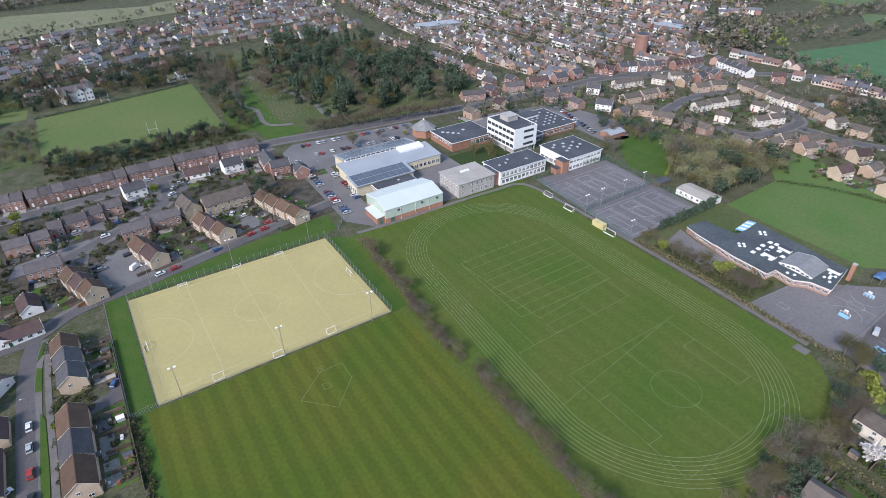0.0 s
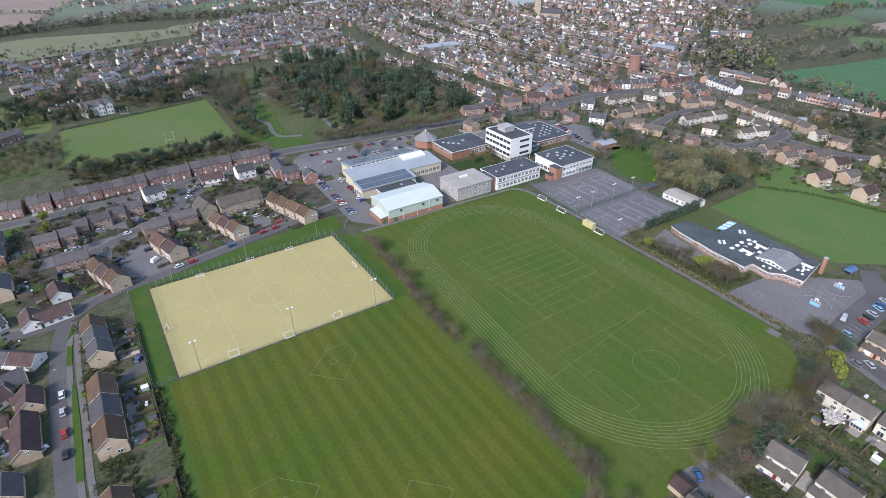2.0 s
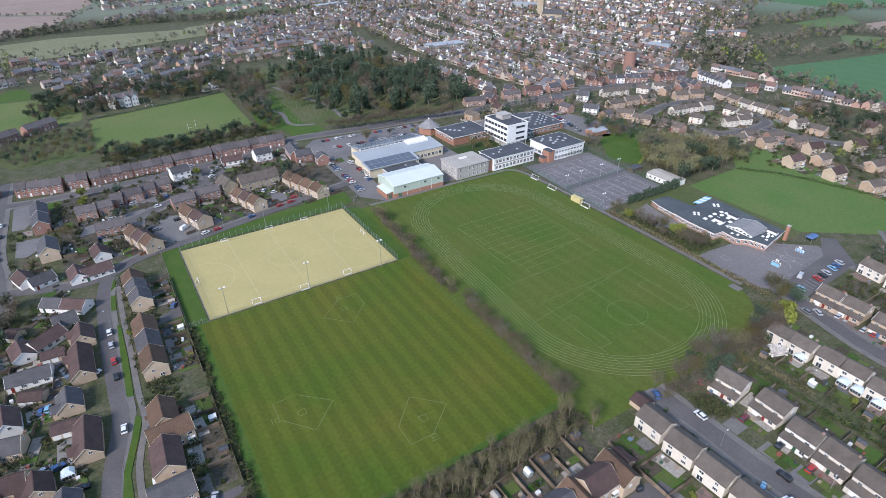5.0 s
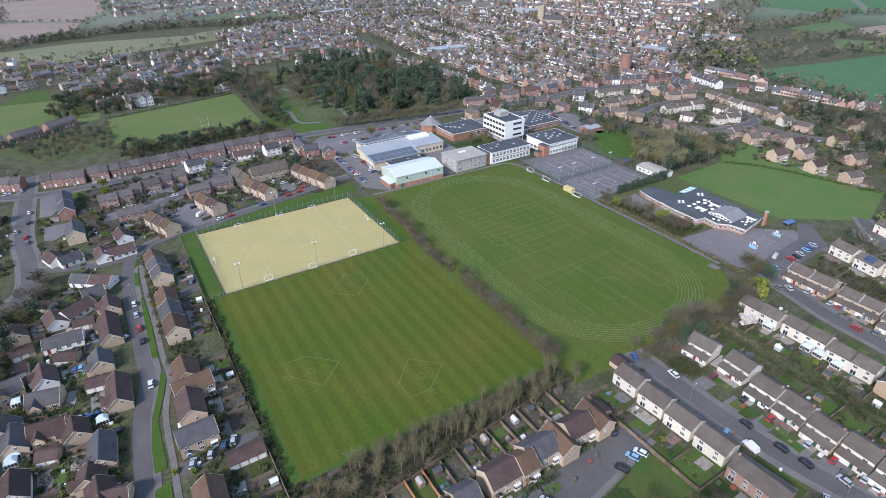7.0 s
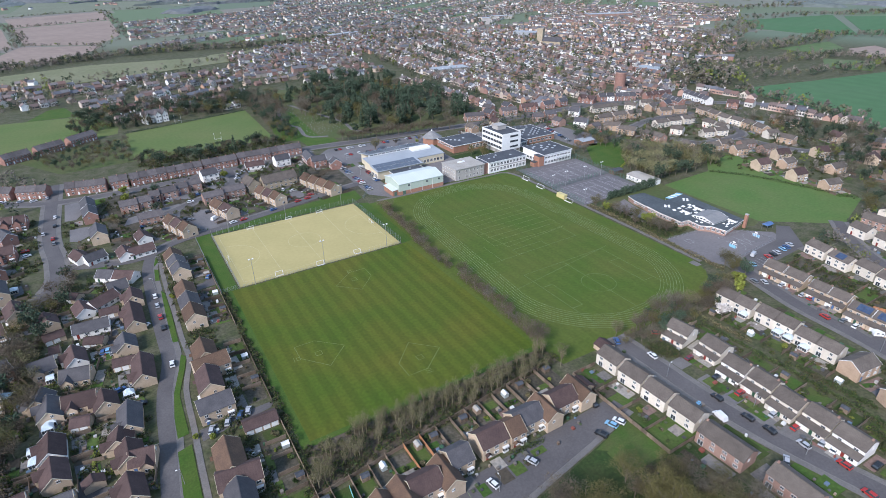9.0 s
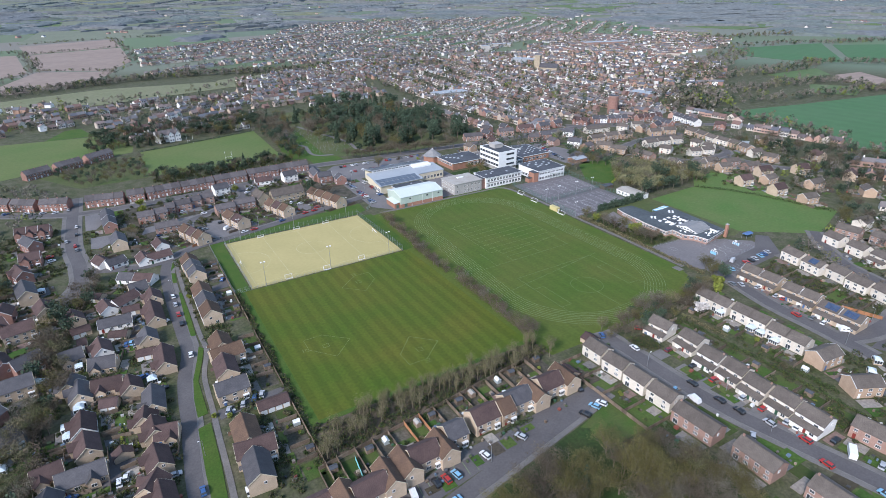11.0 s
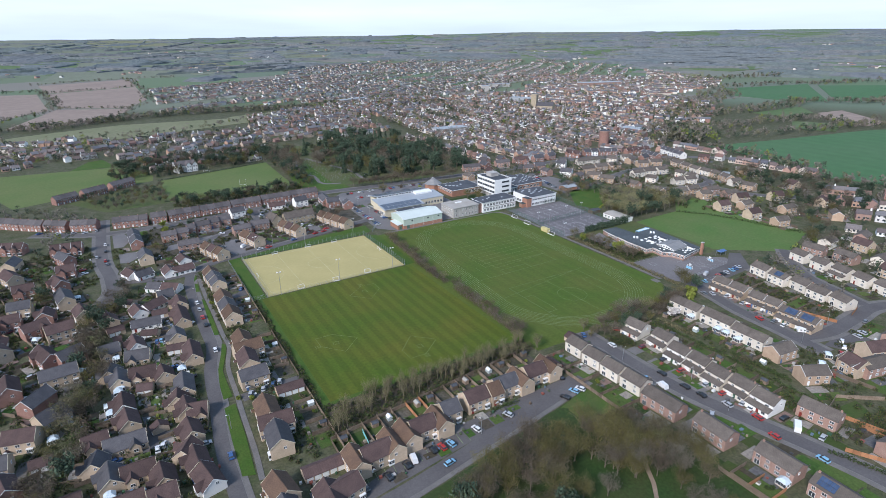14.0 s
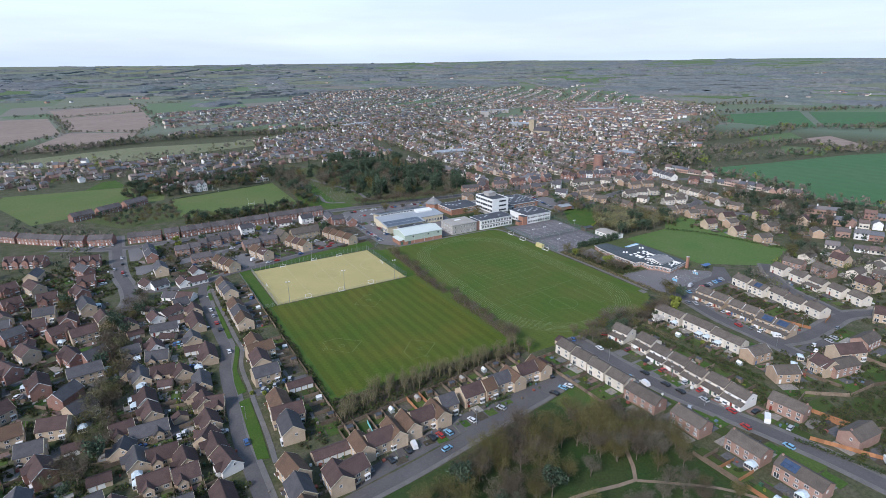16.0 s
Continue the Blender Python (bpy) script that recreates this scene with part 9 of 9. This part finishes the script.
# ---- fields ----
ARABLE = banded(mat("ploughed_brown_soil", (0.245, 0.185, 0.15), (0.28, 0.215, 0.175), 0.01, fine=0.06, grit=0.1), "y", 18, 0.03)
WHEAT = banded(mat("young_wheat", (0.058, 0.136, 0.052), (0.070, 0.14, 0.060), 0.008, fine=0.08, grit=0.08), "x", 24, 0.03)
MEADOW = mat("rough_meadow", (0.155, 0.165, 0.085), (0.195, 0.19, 0.11), 0.02, fine=0.2, grit=0.15)
PASTURE = mat("pasture", (0.09, 0.14, 0.05), (0.11, 0.145, 0.065), 0.01, fine=0.1, grit=0.12)


PASTURE_DULL = mat("dull_winter_pasture", (0.15, 0.165, 0.11), (0.17, 0.18, 0.125), 0.01, fine=0.1, grit=0.12)
FIELDS = []


def field(poly, surface, label):
    if sum((b[0] - a[0]) * (b[1] + a[1]) for a, b in zip(poly, poly[1:] + poly[:1])) > 0:
        poly = poly[::-1]
    FIELDS.append(poly)
    lift = 0.2 + 0.02 * len(FIELDS)
    solid("field", Mesh().hull([(x, y, land(x, y) - 1.0) for x, y in poly], [(x, y, land(x, y) + lift) for x, y in poly]), surface, label, "field", kind="structure")


field([(-172, 1477), (27, 1568), (30, 1306), (-144, 1236)], ARABLE, "ploughed brown field on the slope")
field([(-143, 1222), (28, 1290), (27, 970), (-13, 843), (-110, 914)], ARABLE, "ploughed brown field on the slope")
field([(-162, 682), (-113, 892), (-6, 830), (-38, 730), (-77, 695), (-129, 660)], ARABLE, "ploughed brown field above the valley")
field([(-290, 1254), (-161, 1228), (-125, 893), (-181, 787), (-260, 700)], ARABLE, "ploughed brown field on the slope")
field([(-151, 2095), (170, 1907), (146, 1575), (29, 1605), (-181, 1544)], PASTURE_DULL, "green field on the slope")
field([(-600, 1180), (-310, 1270), (-280, 720), (-460, 560)], PASTURE, "green field on the slope")
field([(470, 108), (560, 88), (690, 66), (820, 20), (760, -80), (640, -120), (450, -75), (434, -20), (460, 40)], WHEAT, "deep green field of young wheat")
field([(1005, 451), (1214, 403), (946, 230), (905, 262), (908, 364)], WHEAT, "green field with tractor lines")
field([(1200, 375), (1330, 276), (1060, 150), (960, 225)], WHEAT, "green wheat field")
field([(1223, 830), (1382, 765), (1180, 620), (1131, 716)], MEADOW, "tan stubble field")
field([(1456, 1158), (1640, 1262), (1328, 895), (1209, 915)], WHEAT, "green wheat field")
field([(798, 170), (850, 164), (776, 76), (728, 80), (762, 148)], ARABLE, "ploughed brown strip")
field([(731, 222), (843, 218), (798, 176), (734, 169)], PASTURE, "small green pasture")
field([(697, 149), (723, 102), (662, 81), (644, 119)], PASTURE, "small green pasture")
field([(-150, 512), (-28, 513), (92, 548), (330, 610), (330, 680), (110, 628), (101, 612), (-31, 634), (-125, 605), (-220, 560)], MEADOW, "long rough meadow along the valley")
field([(560, 880), (680, 860), (700, 1000), (590, 1030)], WHEAT, "small green sports ground in the town")
random.seed(77)
for i in range(80):
    a, r = radians(random.uniform(12, 112)), random.uniform(1750, 3700)
    u, v = HUB[0] + r * math.cos(a), HUB[1] + r * math.sin(a)
    if 300 < u < 1500 and 700 < v < 1900 or -330 < u < 250 and v < 2150:
        continue
    w, d = random.uniform(60, 160) * r / 2200, random.uniform(100, 260) * r / 2200
    p = [(u + x * w * random.uniform(0.8, 1.1), v + y * d * random.uniform(0.8, 1.1)) for x, y in ((-1, -1), (1, -1), (1, 1), (-1, 1))]
    me = Mesh()
    n = 6

    def over(x, y, up):
        px = (p[0][0] * (1 - x) + p[1][0] * x) * (1 - y) + (p[3][0] * (1 - x) + p[2][0] * x) * y
        py = (p[0][1] * (1 - x) + p[1][1] * x) * (1 - y) + (p[3][1] * (1 - x) + p[2][1] * x) * y
        return px, py, land(px, py) + up

    top = 0.7 + 0.01 * i
    for s in range(n):
        for q in range(n):
            me.face([over((s + ds) / n, (q + dq) / n, top) for ds, dq in ((0, 0), (1, 0), (1, 1), (0, 1))])
    edge = [(k / n, 0) for k in range(n)] + [(1, k / n) for k in range(n)] + [(1 - k / n, 1) for k in range(n)] + [(0, 1 - k / n) for k in range(n)]
    for a, b in zip(edge, edge[1:] + edge[:1]):
        me.face([over(*a, -1), over(*b, -1), over(*b, top), over(*a, top)])
    solid("field", me, random.choice([PASTURE, PASTURE_DULL, PASTURE_DULL, PASTURE_DULL, PASTURE, MEADOW]), "distant farm field", "field", kind="structure")

# ---- hedgerows and woods to the horizon ----
rng = np.random.default_rng(5)
spots = []


def wood_line(pts, width, n, low=6, high=11):
    line = smooth(pts, 12)
    for _ in range(n):
        p = line[rng.integers(0, len(line))]
        spots.append((p.x + rng.normal() * width, p.y + rng.normal() * width, rng.uniform(low, high)))


wood_line([(-330, 585), (-170, 655), (-77, 668), (33, 700), (120, 695), (215, 662)], 8, 420, 7, 12)
wood_line([(-330, 560), (-176, 648), (-128, 640), (-77, 665), (-33, 692), (33, 697), (120, 692), (215, 660), (330, 705), (480, 690)], 9, 520)
wood_line([(-225, 1290), (-155, 1240), (-118, 900), (-170, 760), (-200, 690)], 6, 150)
wood_line([(-150, 1229), (30, 1298)], 3, 50, 4, 7)
wood_line([(-115, 903), (-10, 838)], 3, 34, 4, 7)
wood_line([(30, 1560), (32, 970), (-6, 838), (-30, 730)], 7, 150, 5, 9)
wood_line([(-180, 1500), (30, 1590), (150, 1570)], 5, 70, 5, 9)
wood_line([(-100, 520), (0, 540), (100, 570), (240, 600)], 9, 110, 4, 8)
wood_line([(359, 667), (431, 588), (434, 475), (557, 494)], 12, 150, 5, 10)
wood_line([(455, 130), (480, 160), (545, 130), (640, 100), (700, 85), (860, 60), (1000, 0)], 9, 300, 6, 11)
wood_line([(470, 135), (500, 150), (520, 190)], 12, 170, 12, 18)
wood_line([(560, 170), (640, 160), (730, 155), (720, 90)], 9, 170, 6, 11)
wood_line([(640, 250), (730, 235), (850, 235), (900, 250), (960, 200), (1060, 130)], 12, 330, 6, 12)
wood_line([(620, 270), (700, 300), (800, 350), (900, 380)], 18, 240, 7, 13)
wood_line([(905, 370), (1000, 460), (1130, 440), (1220, 400), (1480, 300)], 12, 250, 6, 12)
wood_line([(445, -80), (430, -20), (456, 40), (466, 100)], 7, 150, 5, 10)
wood_line([(450, -78), (640, -126), (800, -90)], 9, 150, 5, 10)
wood_line([(1020, 500), (1150, 600), (1400, 560)], 18, 240, 6, 12)
tree_clouds(spots, "valley_woods", FAR_TREE, "belts of bare trees along fields and valley", 30, 0.62, 6)


def canopy(me, u, v, a, length, width, h):
    """The rounded, uneven crown line of a hedgerow or wood seen from far off."""
    n = max(3, int(length / max(9, min(width * 0.5, 18))))
    c, s = math.cos(a), math.sin(a)
    rows = 5 if width < 20 else 5 + 2 * int(width / 28)
    o = len(me.v)
    for i in range(n + 1):
        taper = 1 - abs(2 * i / n - 1) ** 4 * 0.7
        drift = width * 0.3 * math.sin(i * 0.7 + u)
        for j in range(rows):
            q = 2 * j / (rows - 1) - 1
            x, y = (i / n - 0.5) * length + rng.normal() * 2, q * width * 0.5 * taper + drift
            px, py = u + c * x - s * y, v + s * x + c * y
            me.v.append((px, py, land(px, py) - 0.5 + (0 if j in (0, rows - 1) or i in (0, n) else h * rng.uniform(0.6, 1.1) * (1 - 0.4 * q * q))))
    for i in range(n):
        for j in range(rows - 1):
            k = o + i * rows + j
            me.f.append((k, k + rows, k + rows + 1, k + 1))
            me.m.append(0)


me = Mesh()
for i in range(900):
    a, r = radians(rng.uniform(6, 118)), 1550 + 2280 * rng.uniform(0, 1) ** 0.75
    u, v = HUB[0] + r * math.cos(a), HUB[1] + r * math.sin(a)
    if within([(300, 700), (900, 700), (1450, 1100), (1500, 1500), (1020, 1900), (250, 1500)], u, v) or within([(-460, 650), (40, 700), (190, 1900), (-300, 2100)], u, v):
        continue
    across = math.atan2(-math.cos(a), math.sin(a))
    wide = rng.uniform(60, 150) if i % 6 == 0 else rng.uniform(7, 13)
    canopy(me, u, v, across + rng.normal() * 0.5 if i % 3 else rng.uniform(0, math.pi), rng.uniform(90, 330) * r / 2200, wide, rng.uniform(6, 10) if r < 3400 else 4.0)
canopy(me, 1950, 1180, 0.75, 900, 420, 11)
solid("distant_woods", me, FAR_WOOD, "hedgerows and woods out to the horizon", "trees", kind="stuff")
random.seed(88)
me = Mesh()
for i in range(80):
    a, r = radians(random.uniform(14, 112)), random.uniform(1700, 3000)
    u, v = HUB[0] + r * math.cos(a), HUB[1] + r * math.sin(a)
    for j in range(random.choice((1, 2, 4))):
        add_house(me, u + random.uniform(-50, 50), v + random.uniform(-30, 30), random.uniform(0, 3), random.uniform(8, 15), 7, 4, 6.5, False)
solid("far_farmsteads", me, [PALE_WALLS, ROOF_MIX], "scattered farms and hamlets in the distance", "houses", kind="stuff")

# ---- the plan brought to full size; what was built in metres only moves with it ----
BUILT_IN_METRES = ("house", "garage", "car", "van", "caravan", "rugby_posts", "street_lamp", "goal", "solar_panels", "conservatory", "greenhouse", "garden_shed")
for ob in bpy.data.objects:
    if ob.parent is None and ob not in (cam, sun):
        m = Matrix.Scale(S, 4) @ ob.matrix_basis
        if ob.name.split(".")[0] in BUILT_IN_METRES:
            m = m @ Matrix.Scale(1 / S, 4)
        ob.matrix_basis = m
